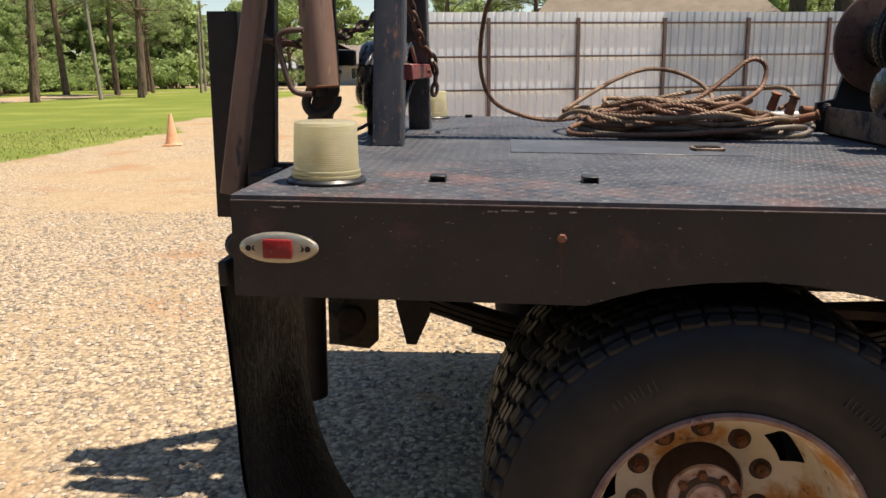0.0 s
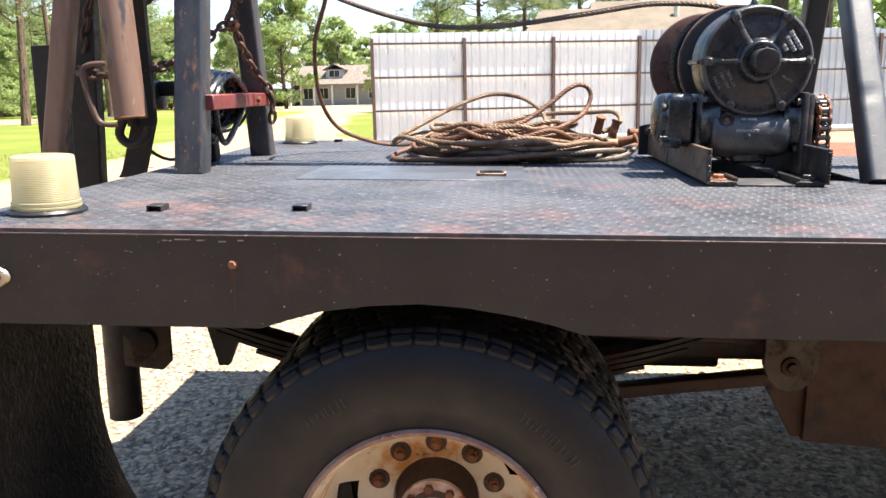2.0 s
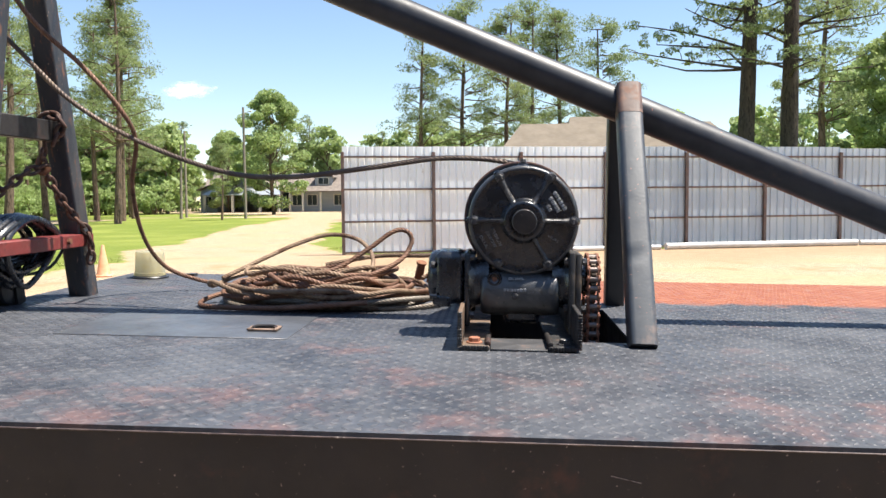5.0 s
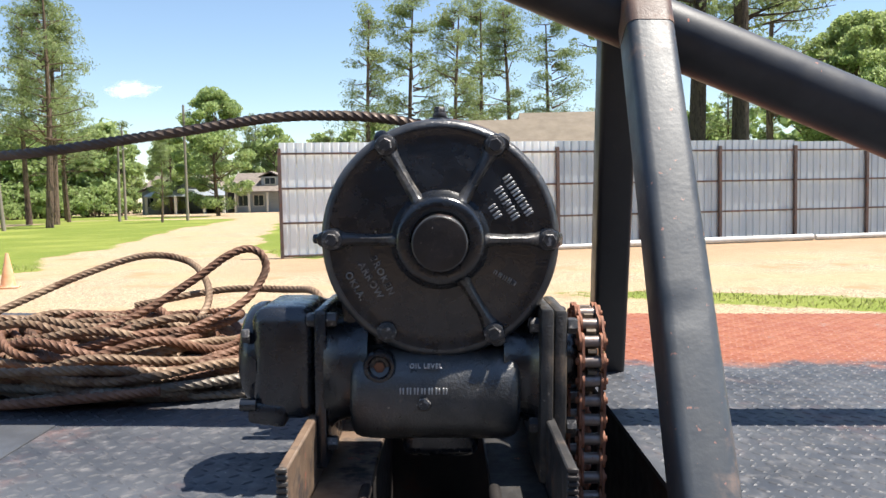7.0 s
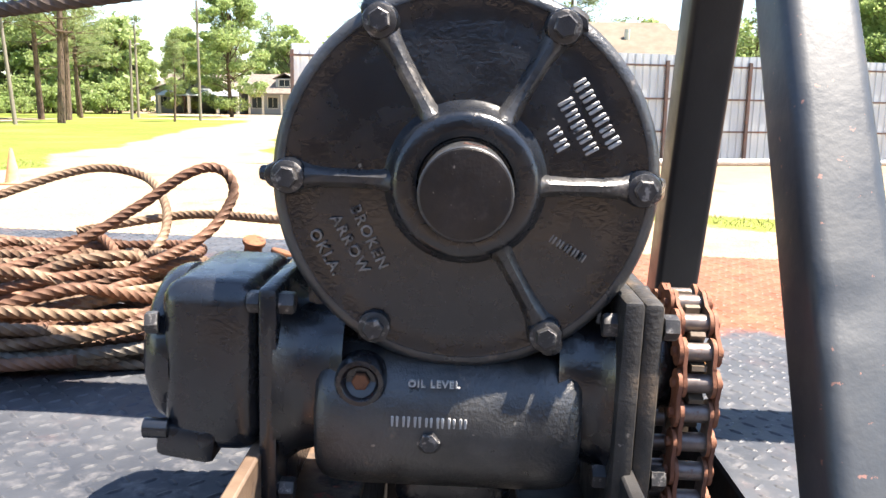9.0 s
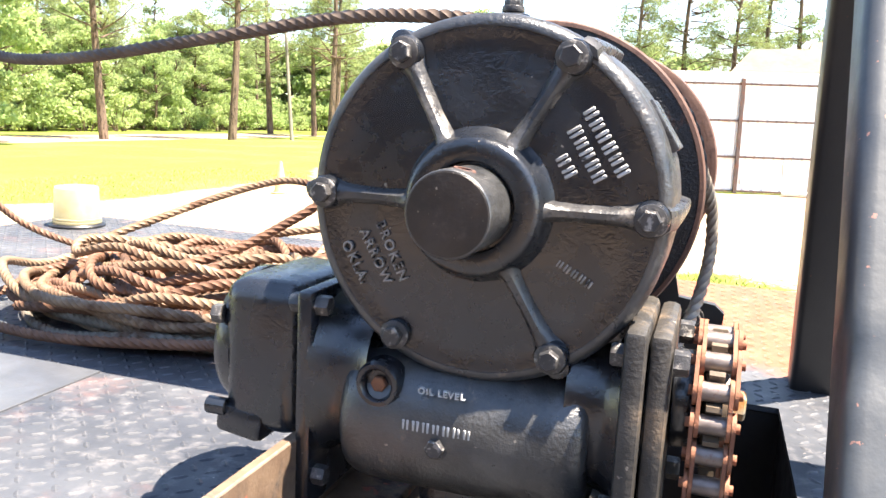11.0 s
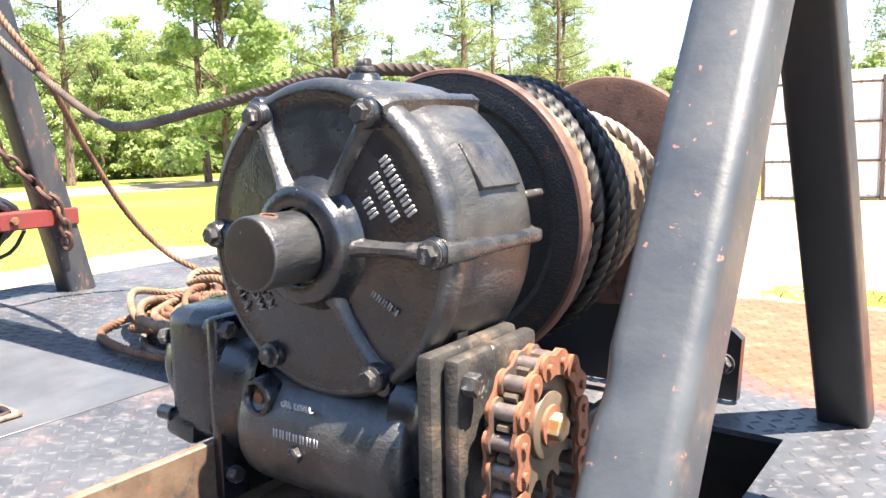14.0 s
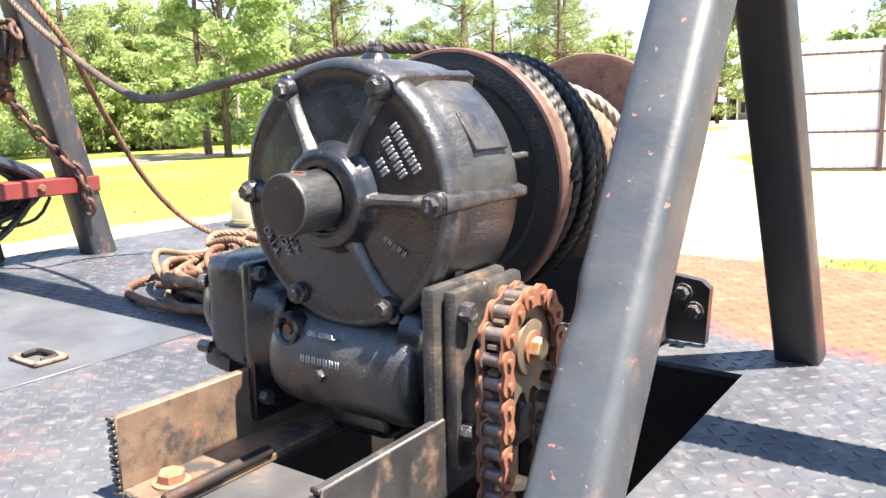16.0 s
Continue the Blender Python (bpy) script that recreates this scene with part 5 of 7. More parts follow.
for x0, x1, bx in ((1.618, 1.700, 1.661), (1.932, 1.850, 1.893)):
    rail = thing("angle_iron_rail", (bx, 1.1, DECK_Z), "rusty angle iron rail bolted down under the winch", "rail", "winch rails")
    s = 1 if x1 > x0 else -1
    bm = bmesh.new()
    box(bm, (x0 + s * 0.006, 1.16, 1.2035), (0.012, 0.90, 0.089), bev=0.002, seg=1)
    box(bm, ((x0 + s * 0.012 + x1) / 2, 1.16, 1.1585), (abs(x1 - x0) - 0.012, 0.90, 0.011), bev=0.002, seg=1)
    angle_ = part("angle", bm, ANGLE if s > 0 else BLACK_ANGLE, rail)
    random.seed(40 + s)
    bm = bmesh.new()
    for k in range(13):
        z = 1.160 + 0.086 * k / 12
        box(bm, (x0 + s * 0.006 + random.uniform(-0.0006, 0.0006), 0.7085 + random.uniform(-0.001, 0.001), z), (0.0125, 0.004, 0.0052), (random.uniform(-14, 14), 0, random.uniform(-8, 8)), 0.0011, 1)
    for k in range(9):
        x = x0 + s * (0.016 + 0.060 * k / 8)
        box(bm, (x, 0.7085 + random.uniform(-0.001, 0.001), 1.1585), (0.0062, 0.004, 0.0115), (0, random.uniform(-14, 14), random.uniform(-8, 8)), 0.0011, 1)
    part("torch_cut_edge", bm, WORN_FLANGE if s > 0 else DARK_STEEL, angle_, "ragged torch-cut end")
    bm = bmesh.new()
    rod(bm, (x1 - s * 0.004, 0.716, 1.168), (x1 - s * 0.004, 0.866, 1.168), 0.0075, seg=12, bev=0.003)
    part("welded_bar", bm, DARK_STEEL, rail)
    bm = bmesh.new()
    hexhead(bm, (bx, 0.752, 1.164), (0, 0, 1), 0.0155, 0.012, 1.35, 12)
    part("bolt", bm, surf("red_oxide_bolt", (0.30, 0.10, 0.055), (0.36, 0.17, 0.10), 60, (0.6, 0.8)) if s > 0 else BOLT, rail, "rusty hex bolt")

strip = thing("cover_strip", (1.781, 0.79, DECK_Z), "flat worn grey steel strip between the winch rails", "plate")
bm = bmesh.new()
box(bm, (1.7755, 0.787, DECK_Z + 0.0035), (0.146, 0.150, 0.005), bev=0.001, seg=1)
part("plate", bm, surf("flat_worn_plate", (0.045, 0.046, 0.050), (0.085, 0.083, 0.084), 9, (0.42, 0.6), c3=(0.15, 0.085, 0.062), c3_at=(0.56, 0.72), c3_scale=14), strip)

# ---- sprocket and roller chain ----
PITCH, TEETH = 0.0254, 14
PR = PITCH / (2 * math.sin(math.pi / TEETH))
SX, SY, SZ = 1.982, 0.974, 1.316
sprocket = thing("sprocket", (SX, SY, SZ), "worn steel chain sprocket on the winch's worm shaft", "sprocket")
pts = []
for k in range(TEETH):
    for da, r in ((-0.5, PR - 0.0075), (-0.30, PR - 0.0065), (-0.17, PR - 0.001), (-0.07, PR + 0.0065), (0.07, PR + 0.0065), (0.17, PR - 0.001), (0.30, PR - 0.0065)):
        a = 2 * math.pi * (k + 0.5 + da) / TEETH
        pts.append((r * math.cos(a), r * math.sin(a)))
bm = bmesh.new()
outline(bm, [(-q, r) for q, r in pts], -0.006, 0.006, Matrix.Translation((SX, SY, SZ)) @ Matrix.Rotation(math.pi / 2, 4, "Z"))
part("toothed_wheel", bm, SPROCKET, sprocket)
bm = bmesh.new()
rod(bm, (SX - 0.012, SY, SZ), (SX + 0.012, SY, SZ), 0.033, 0.031, 32, 0.002)
part("hub", bm, SPROCKET, sprocket)
bm = bmesh.new()
rod(bm, (SX + 0.012, SY, SZ), (SX + 0.015, SY, SZ), 0.019, 0.0185, 24)
part("washer", bm, CHAIN_RUST, sprocket)
bm = bmesh.new()
hexhead(bm, (SX + 0.015, SY, SZ), (1, 0, 0), 0.0125, 0.011, 0, 14)
part("bolt", bm, FRESH, sprocket, "bare steel hex bolt head")

chain = thing("roller_chain", (SX, SY, DECK_Z), "heavy rusty roller chain over the sprocket and down through the deck", "chain")


def link_mesh(outer):
    bm = bmesh.new()
    xo = 0.0155 if outer else 0.0118
    h = 0.0118
    for s in (-1, 1):
        sec = []
        for k in range(9):
            a = radians(90 + 22.5 * k)
            sec.append((-PITCH / 2 + h * math.cos(a), h * math.sin(a)))
        sec.append((0, -h * 0.72))
        for k in range(9):
            a = radians(-90 + 22.5 * k)
            sec.append((PITCH / 2 + h * math.cos(a), h * math.sin(a)))
        sec.append((0, h * 0.72))
        outline(bm, sec, -0.0016, 0.0016, Matrix.Translation((s * xo, 0, 0)) @ Matrix.Rotation(math.pi / 2, 4, "Z"))
    if outer:
        for e in (-PITCH / 2, PITCH / 2):
            rod(bm, (-0.0205, e, 0), (0.0205, e, 0), 0.0042, seg=10)
    else:
        for e in (-PITCH / 2, PITCH / 2):
            rod(bm, (-0.0102, e, 0), (0.0102, e, 0), 0.0079, seg=14)
    me = finish(bm, "outer_link" if outer else "inner_link", CHAIN_RUST)
    if not outer:
        me.materials.append(ROLLER)
        for f in me.polygons:
            if abs(f.center.x) < 0.0103:
                f.material_index = 1
    return me


links = [link_mesh(True), link_mesh(False)]
# pins from the bottom of the near run, over the sprocket, down the far run
pins = []
for k in range(15, 0, -1):
    pins.append(Vector((SX, SY - PR, SZ - k * PITCH)))
for k in range(TEETH // 2 + 1):
    a = math.pi - 2 * math.pi * k / TEETH
    pins.append(Vector((SX, SY + PR * math.cos(a), SZ + PR * math.sin(a))))
for k in range(1, 16):
    pins.append(Vector((SX, SY + PR, SZ - k * PITCH)))
for k, (a, b) in enumerate(zip(pins, pins[1:])):
    d = b - a
    ang = math.degrees(math.atan2(d.z, d.y))
    piece("chain_link", links[k % 2], chain, pose(*((a + b) / 2), ang, 0, 0))

# ---- saddle frame beside the winch and the boom that lies on it ----
saddle = thing("saddle_frame", (2.12, 1.2, DECK_Z), "black square-tube saddle frame with chipped paint, standing on the deck", "frame")
bm = bmesh.new()
square_tube(bm, (2.100, 0.811, 1.146), (2.1095, 1.229, 1.866), 0.073, 0.077, (1, 0, 0), 0.016)
cuts = [e for e in bm.edges if e.calc_length() > 0.5]
bmesh.ops.subdivide_edges(bm, edges=cuts, cuts=60, use_grid_fill=True)
for q in bm.verts:                               # a knock that has pushed one corner in
    d = (q.co - Vector((2.072, 0.905, 1.388))).length
    q.co += Vector((0.003, 0.0035, -0.002)) * math.exp(-(d / 0.022) ** 2) - Vector((0.0006, 0.001, 0)) * math.exp(-((d - 0.035) / 0.012) ** 2)
part("leg", bm, LEG, saddle, "black tube leg with rust chips")
# far leg takes a darker paint than its twin to carry its shade
bm = bmesh.new()
square_tube(bm, (2.142, 1.622, 1.146), (2.100, 1.345, 1.86), 0.068, 0.068, (1, 0, 0), 0.010)
part("leg", bm, PAINT_BLACK, saddle, "black tube leg, its shade put into a darker paint")
bm = bmesh.new()
square_tube(bm, (2.1083, 1.1770, 1.7765), (2.1096, 1.2325, 1.872), 0.0745, 0.0785, (1, 0, 0), 0.0165)
part("leg_cap", bm, surf("rust_stained_leg", (0.095, 0.062, 0.050), (0.17, 0.105, 0.08), 12, (0.4, 0.55), c3=(0.22, 0.12, 0.08), c3_at=(0.50, 0.66), c3_scale=22, relief=0.4), saddle, "rust-stained welded leg top")
boom = thing("boom_pole", (3.6, 1.25, DECK_Z), "long black steel boom pole resting on the saddle frame", "boom")
bm = bmesh.new()
rod(bm, (3.60, 1.25, 1.208), (0.02, 1.25, 2.668), 0.0515, seg=48)
part("pole", bm, BOOM, boom)
bm = bmesh.new()
box(bm, (3.60, 1.25, 1.19), (0.16, 0.20, 0.08), bev=0.006, seg=1)
part("foot_pivot", bm, PAINT_BLACK, boom)
bm = bmesh.new()
ring_of(bm, (2.128, 1.25, 1.8085), 0.0525, 0.004, (-0.926, 0, 0.378), 32, 8)
part("weld_ring", bm, surf("red_scuffed_weld", (0.30, 0.09, 0.06), (0.12, 0.06, 0.05), 60, (0.5, 0.7)), boom)

# ---- rear A-frame with cross bars ----
aframe = thing("rear_a_frame", (0.16, 1.25, DECK_Z), "tall weathered square-tube A-frame at the tail of the deck", "frame")
bm = bmesh.new()
square_tube(bm, (0.150, 0.955, 1.146), (0.140, 1.215, 2.62), 0.088, 0.080, (1, 0, 0), 0.009)
part("leg", bm, OLD_LEG, aframe, "weathered blue-black leg flecked with rust")
bm = bmesh.new()
square_tube(bm, (0.176, 1.600, 1.146), (0.155, 1.285, 2.62), 0.078, 0.078, (1, 0, 0), 0.009)
part("leg", bm, OLD_LEG, aframe)
bm = bmesh.new()
box(bm, (0.165, 1.27, 1.745), (0.045, 0.40, 0.070), bev=0.003, seg=1)
part("cross_bar", bm, DARK_STEEL, aframe)
bm = bmesh.new()
box(bm, (0.203, 1.29, 1.360), (0.030, 0.62, 0.046), bev=0.003, seg=1)
box(bm, (0.180, 1.29, 1.380), (0.06, 0.62, 0.007), bev=0.002, seg=1)
part("red_bar", bm, RED, aframe, "chipped red steel channel")
bm = bmesh.new()
hexhead(bm, (0.219, 1.42, 1.362), (1, 0, 0), 0.011, 0.01)
part("bar_bolt", bm, RUST_MAT, aframe)

# ---- tail rig: upright, brace, hanging pipe with hook ----
rig = thing("tail_gin_rig", (-0.2, 1.1, 1.0), "rusty tail rig of uprights, pipe and hook behind the deck", "rig")
bm = bmesh.new()
box(bm, (-0.370, 1.225, 1.21), (0.012, 0.09, 0.66), bev=0.003, seg=1)
box(bm, (-0.455, 1.225, 1.21), (0.012, 0.09, 0.66), bev=0.003, seg=1)
box(bm, (-0.412, 1.185, 1.21), (0.085, 0.012, 0.66), bev=0.003, seg=1)
part("upright", bm, DARK_STEEL, rig)
bm = bmesh.new()
box(bm, (-0.292, 1.20, 1.36), (0.09, 0.05, 0.94), (0, 2, 0), 0.004, 1)
part("upright", bm, DARK_STEEL, rig)
bm = bmesh.new()
box(bm, (-0.18, 1.225, 1.02), (0.50, 0.05, 0.08), bev=0.004, seg=1)
part("rig_arm", bm, DARK_STEEL, rig)
bm = bmesh.new()
square_tube(bm, (-0.345, 1.0, 0.99), (-0.200, 1.02, 1.86), 0.060, 0.058, (1, 0, 0), 0.008)
part("brace", bm, RUSTY_PIPE, rig, "blue-black brace worn to rust")
bm = bmesh.new()
box(bm, (-0.26, 1.10, 1.02), (0.05, 0.24, 0.06), bev=0.004, seg=1)
part("rig_cross_arm", bm, DARK_STEEL, rig)
bm = bmesh.new()
box(bm, (-0.14, 1.12, 1.90), (0.20, 0.07, 0.05), bev=0.004, seg=1)
part("rig_cross_arm", bm, DARK_STEEL, rig)
bm = bmesh.new()
rod(bm, (-0.052, 1.0, 1.315), (-0.105, 1.03, 1.95), 0.049, seg=32)
pipe = part("hanging_pipe", bm, RUSTY_PIPE, rig, "rusty brown steel pipe with worn paint")
bm = bmesh.new()
ring_of(bm, (-0.052, 1.0, 1.315), 0.045, 0.005, (0.083, -0.05, -1), 28, 8)
part("pipe_lip", bm, RUST_MAT, pipe)
bm = bmesh.new()
sweep(bm, smooth_path([(-0.095, 0.955, 1.475), (-0.150, 0.95, 1.470), (-0.168, 0.95, 1.44), (-0.142, 0.95, 1.33), (-0.118, 0.95, 1.298), (-0.075, 0.955, 1.295)], 0.012), 0.0085, 10)
part("bail", bm, surf("dark_bail", (0.06, 0.034, 0.026), (0.10, 0.055, 0.04), 30, (0.5, 0.7)), rig)
bm = bmesh.new()
outline(bm, [(-0.125, 1.93), (-0.045, 1.93), (-0.030, 1.30), (-0.080, 1.12), (-0.165, 1.115), (-0.150, 1.14), (-0.105, 1.30)], 1.115, 1.140)
part("flat_bar", bm, DARK_STEEL, rig)
bm = bmesh.new()
sweep(bm, smooth_path([(-0.06, 1.045, 1.33), (-0.095, 1.045, 1.31), (-0.115, 1.045, 1.262), (-0.09, 1.045, 1.232), (-0.05, 1.045, 1.238), (-0.022, 1.045, 1.265), (-0.02, 1.045, 1.285)], 0.010), 0.0145, 12)
part("hook", bm, DARK_STEEL, rig, "dark forged hook")
bm = bmesh.new()
rod(bm, (-0.065, 1.045, 1.285), (-0.065, 1.045, 1.37), 0.020, seg=16)
part("hook_shank", bm, DARK_STEEL, rig)

# ---- hoses and block on the red bar ----
hoses = thing("hose_bundle", (0.14, 1.29, 1.38), "bundle of black rubber hoses draped over the red bar", "hoses")
random.seed(12)
# hose rubber toned lighter for the sun on the top strands
HOSE = surf("sunlit_hose", (0.018, 0.019, 0.023), (0.03, 0.031, 0.036), 20, (0.22, 0.35), spec=0.7)
for k in range(13):
    u = k / 12
    x0 = 0.04 + 0.13 * u
    top, low = 1.455 - 0.02 * abs(u - 0.5), 1.30 - random.uniform(0.0, 0.085)
    y0, y1 = 1.13 + random.uniform(-0.03, 0.03), 1.45 + random.uniform(-0.04, 0.03)
    ym = (y0 + y1) / 2
    pts = [(x0, y0, 1.375), (x0 + random.uniform(-0.01, 0.01), y0 + 0.07, top - 0.02), (x0, ym, top), (x0, y1 - 0.07, top - 0.02), (x0, y1, 1.375),
           (x0 - 0.02, y1 - 0.05, (low + 1.34) / 2), (x0 - 0.03, ym, low), (x0 - 0.02, y0 + 0.05, (low + 1.34) / 2)]
    bm = bmesh.new()
    q = smooth_path(pts, 0.02, True)
    sweep(bm, q + q[:1], 0.0105, 8)
    part("hose", bm, HOSE, hoses)
bm = bmesh.new()
sweep(bm, smooth_path([(-0.03, 1.16, 1.36), (-0.09, 1.17, 1.30), (-0.10, 1.19, 1.215), (-0.03, 1.22, 1.165), (0.05, 1.26, 1.20), (0.07, 1.3, 1.27), (0.10, 1.36, 1.25), (0.14, 1.44, 1.27), (0.17, 1.47, 1.33)], 0.02), 0.0055, 8)
part("cord", bm, SOFT_BLACK, hoses)
bm = bmesh.new()
rod(bm, (-0.135, 1.25, 1.372), (-0.055, 1.25, 1.378), 0.046, 0.05, 28, 0.006)
box(bm, (-0.03, 1.25, 1.40), (0.06, 0.05, 0.05), bev=0.006)
part("work_lamp", bm, SOFT_BLACK, hoses)
bm = bmesh.new()
box(bm, (-0.139, 1.235, 1.36), (0.008, 0.03, 0.05), bev=0.002, seg=1)
part("orange_tag", bm, surf("orange_plastic", (0.7, 0.16, 0.02), (0.6, 0.14, 0.02), 30), hoses, "orange plastic tag")
block = thing("snatch_block", (0.06, 1.30, DECK_Z), "black snatch block standing on the deck", "pulley")
bm = bmesh.new()
rod(bm, (0.035, 1.30, 1.212), (0.085, 1.30, 1.212), 0.060, 0.060, 32, 0.008)
part("sheave", bm, SOFT_BLACK, block)
bm = bmesh.new()
box(bm, (0.060, 1.33, 1.215), (0.07, 0.05, 0.13), (10, 0, 0), 0.006)
part("cheek", bm, DARK_STEEL, block)

# ---- load chain ----
bm = bmesh.new()
pts = []
for k in range(24):
    a = 2 * math.pi * k / 24
    pts.append(Vector((0.0125 * math.cos(a), 0, 0.023 * math.sin(a))))
sweep(bm, pts + pts[:1], 0.0066, 8)
LOAD_LINK = finish(bm, "chain_link", surf("load_chain_rust", (0.055, 0.03, 0.024), (0.10, 0.05, 0.035), 40, (0.5, 0.75), 0.2, c3=(0.2, 0.09, 0.05), c3_at=(0.55, 0.68), c3_scale=60))


def load_chain(points, label):
    pts = smooth_path(points, 0.004)
    ch = thing("load_chain", points[0], label, "chain", "load chains")
    acc, spots = 0.0, []
    need = 0.0
    for a, b in zip(pts, pts[1:]):
        acc += (b - a).length
        if acc >= need:
            spots.append((a, (b - a).normalized()))
            need += 0.0355
    for k, (c, d) in enumerate(spots):
        m = Matrix.Translation(c) @ d.to_track_quat("Z", "Y").to_matrix().to_4x4() @ pose(0, 0, 0, 0, 0, 90 * (k % 2) + 20)
        piece("chain_link", LOAD_LINK, ch, m)
    return ch


load_chain([(0.19, 1.40, 1.715), (0.215, 1.40, 1.775), (0.165, 1.40, 1.80), (0.130, 1.40, 1.76), (0.157, 1.392, 1.70), (0.150, 1.390, 1.63), (0.170, 1.43, 1.541), (0.192, 1.49, 1.461), (0.225, 1.53, 1.40), (0.235, 1.545, 1.34), (0.230, 1.55, 1.28)],
           "dark rusty load chain hanging from the A-frame's cross bar")
load_chain([(0.150, 1.385, 1.620), (0.115, 1.34, 1.596), (0.081, 1.28, 1.545), (0.04, 1.22, 1.505), (-0.003, 1.17, 1.476), (-0.063, 1.12, 1.452), (-0.14, 1.10, 1.44), (-0.24, 1.1, 1.45), (-0.30, 1.16, 1.47)],
           "dark rusty load chain slung to the tail rig")
load_chain([(0.10, 1.16, 1.735), (0.014, 1.19, 1.705), (-0.038, 1.17, 1.684), (-0.093, 1.15, 1.668), (-0.15, 1.16, 1.672), (-0.22, 1.16, 1.70), (-0.28, 1.18, 1.52)],
           "dark rusty load chain slung to the tail rig")
bm = bmesh.new()
sweep(bm, smooth_path([(0.150, 1.390, 1.66), (0.135, 1.387, 1.632), (0.138, 1.387, 1.606), (0.158, 1.39, 1.602), (0.168, 1.393, 1.622)], 0.006), 0.011, 10)
grab = thing("grab_hook", (0.15, 1.39, 1.63), "rusty grab hook joining the load chains", "hook")
part("hook_body", bm, RUST_MAT, grab)

# ---- wire ropes ----
WIRES = [surf("rusty_wire_a", (0.125, 0.062, 0.038), (0.21, 0.11, 0.068), 16, (0.5, 0.72), 0.25, c3=(0.08, 0.045, 0.03), c3_at=(0.52, 0.66), c3_scale=14, grain=900),
         surf("rusty_wire_b", (0.17, 0.11, 0.068), (0.27, 0.185, 0.12), 16, (0.5, 0.72), 0.25, c3=(0.12, 0.065, 0.04), c3_at=(0.50, 0.64), c3_scale=14, grain=900),
         surf("grey_wire", (0.15, 0.13, 0.108), (0.23, 0.20, 0.165), 16, (0.45, 0.65), 0.3, c3=(0.12, 0.07, 0.045), c3_at=(0.52, 0.66), c3_scale=12, grain=900)]
line = thing("winch_line", (1.72, 1.2, 1.64), "dark rusty wire rope slung from the drum to the A-frame", "wire rope", "wire ropes")
bm = bmesh.new()
rope(bm, [(-0.02, 1.33, 2.13), (0.10, 1.35, 2.01), (0.26, 1.375, 1.848), (0.49, 1.375, 1.714), (0.80, 1.31, 1.612), (1.045, 1.225, 1.592), (1.317, 1.20, 1.623), (1.508, 1.20, 1.6515), (1.62, 1.195, 1.655), (1.70, 1.197, 1.650), (1.765, 1.205, 1.638), (1.83, 1.22, 1.618), (1.885, 1.235, 1.585)], 0.0086)
part("strand", bm, surf("dark_wire", (0.085, 0.060, 0.047), (0.16, 0.118, 0.09), 12, (0.42, 0.6), 0.35, c3=(0.2, 0.15, 0.11), c3_at=(0.58, 0.72), c3_scale=6, grain=900), line)
fall = thing("hanging_line", (0.54, 1.8, DECK_Z), "rusty wire rope hanging from the A-frame into the coil", "wire rope", "wire ropes")
bm = bmesh.new()
rope(bm, [(0.09, 1.17, 2.33), (0.21, 1.22, 2.10), (0.345, 1.30, 1.95), (0.450, 1.33, 1.822), (0.480, 1.39, 1.714), (0.410, 1.51, 1.56), (0.393, 1.63, 1.375), (0.437, 1.72, 1.253), (0.545, 1.78, 1.195), (0.68, 1.80, 1.175), (0.85, 1.80, 1.20)], 0.0082)
part("strand", bm, WIRES[0], fall)

coil = thing("wire_rope_coil", (1.13, 1.55, DECK_Z), "heap of rusty coiled wire rope lying on the deck", "wire rope", "wire ropes")
random.seed(31)


def turns(count, z0, z1, seed, rx=0.40, ry=0.26, cx=1.125, cy=1.545):
    random.seed(seed)
    pts = []
    steps = count * 10
    kx, ky, dx, dy = rx, ry, 0.0, 0.0
    gx, gy, ex, ey = rx, ry, 0.0, 0.0
    for k in range(steps):
        if k % 10 == 0:
            kx, ky, dx, dy = gx, gy, ex, ey
            gx, gy = rx + random.uniform(-0.20, 0.07), ry + random.uniform(-0.16, 0.07)
            ex, ey = random.uniform(-0.10, 0.10), random.uniform(-0.07, 0.07)
        u = (k % 10) / 10
        a = 2 * math.pi * k / 10 + 0.4 * seed
        ax, ay = kx + (gx - kx) * u, ky + (gy - ky) * u
        ox, oy = dx + (ex - dx) * u, dy + (ey - dy) * u
        z = z0 + (z1 - z0) * k / steps + random.uniform(-0.020, 0.022)
        x, y = cx + ox + ax * math.cos(a), cy + oy + ay * math.sin(a)
        pts.append((x, y, max(z, DECK_Z + 0.011)))
    return pts


for s, (cnt, z0, z1, mat_, rx, ry) in enumerate(((4, 1.161, 1.168, 2, 0.42, 0.31), (5, 1.174, 1.186, 1, 0.38, 0.29), (5, 1.188, 1.202, 0, 0.37, 0.27), (5, 1.204, 1.222, 1, 0.34, 0.25), (4, 1.220, 1.238, 0, 0.31, 0.22),
                                                 (4, 1.236, 1.252, 0, 0.28, 0.20), (3, 1.25, 1.266, 1, 0.25, 0.17), (3, 1.18, 1.22, 0, 0.30, 0.20))):
    bm = bmesh.new()
    rope(bm, turns(cnt, z0, z1, s + 3, rx, ry), 0.0088)
    part("strand", bm, WIRES[mat_], coil)
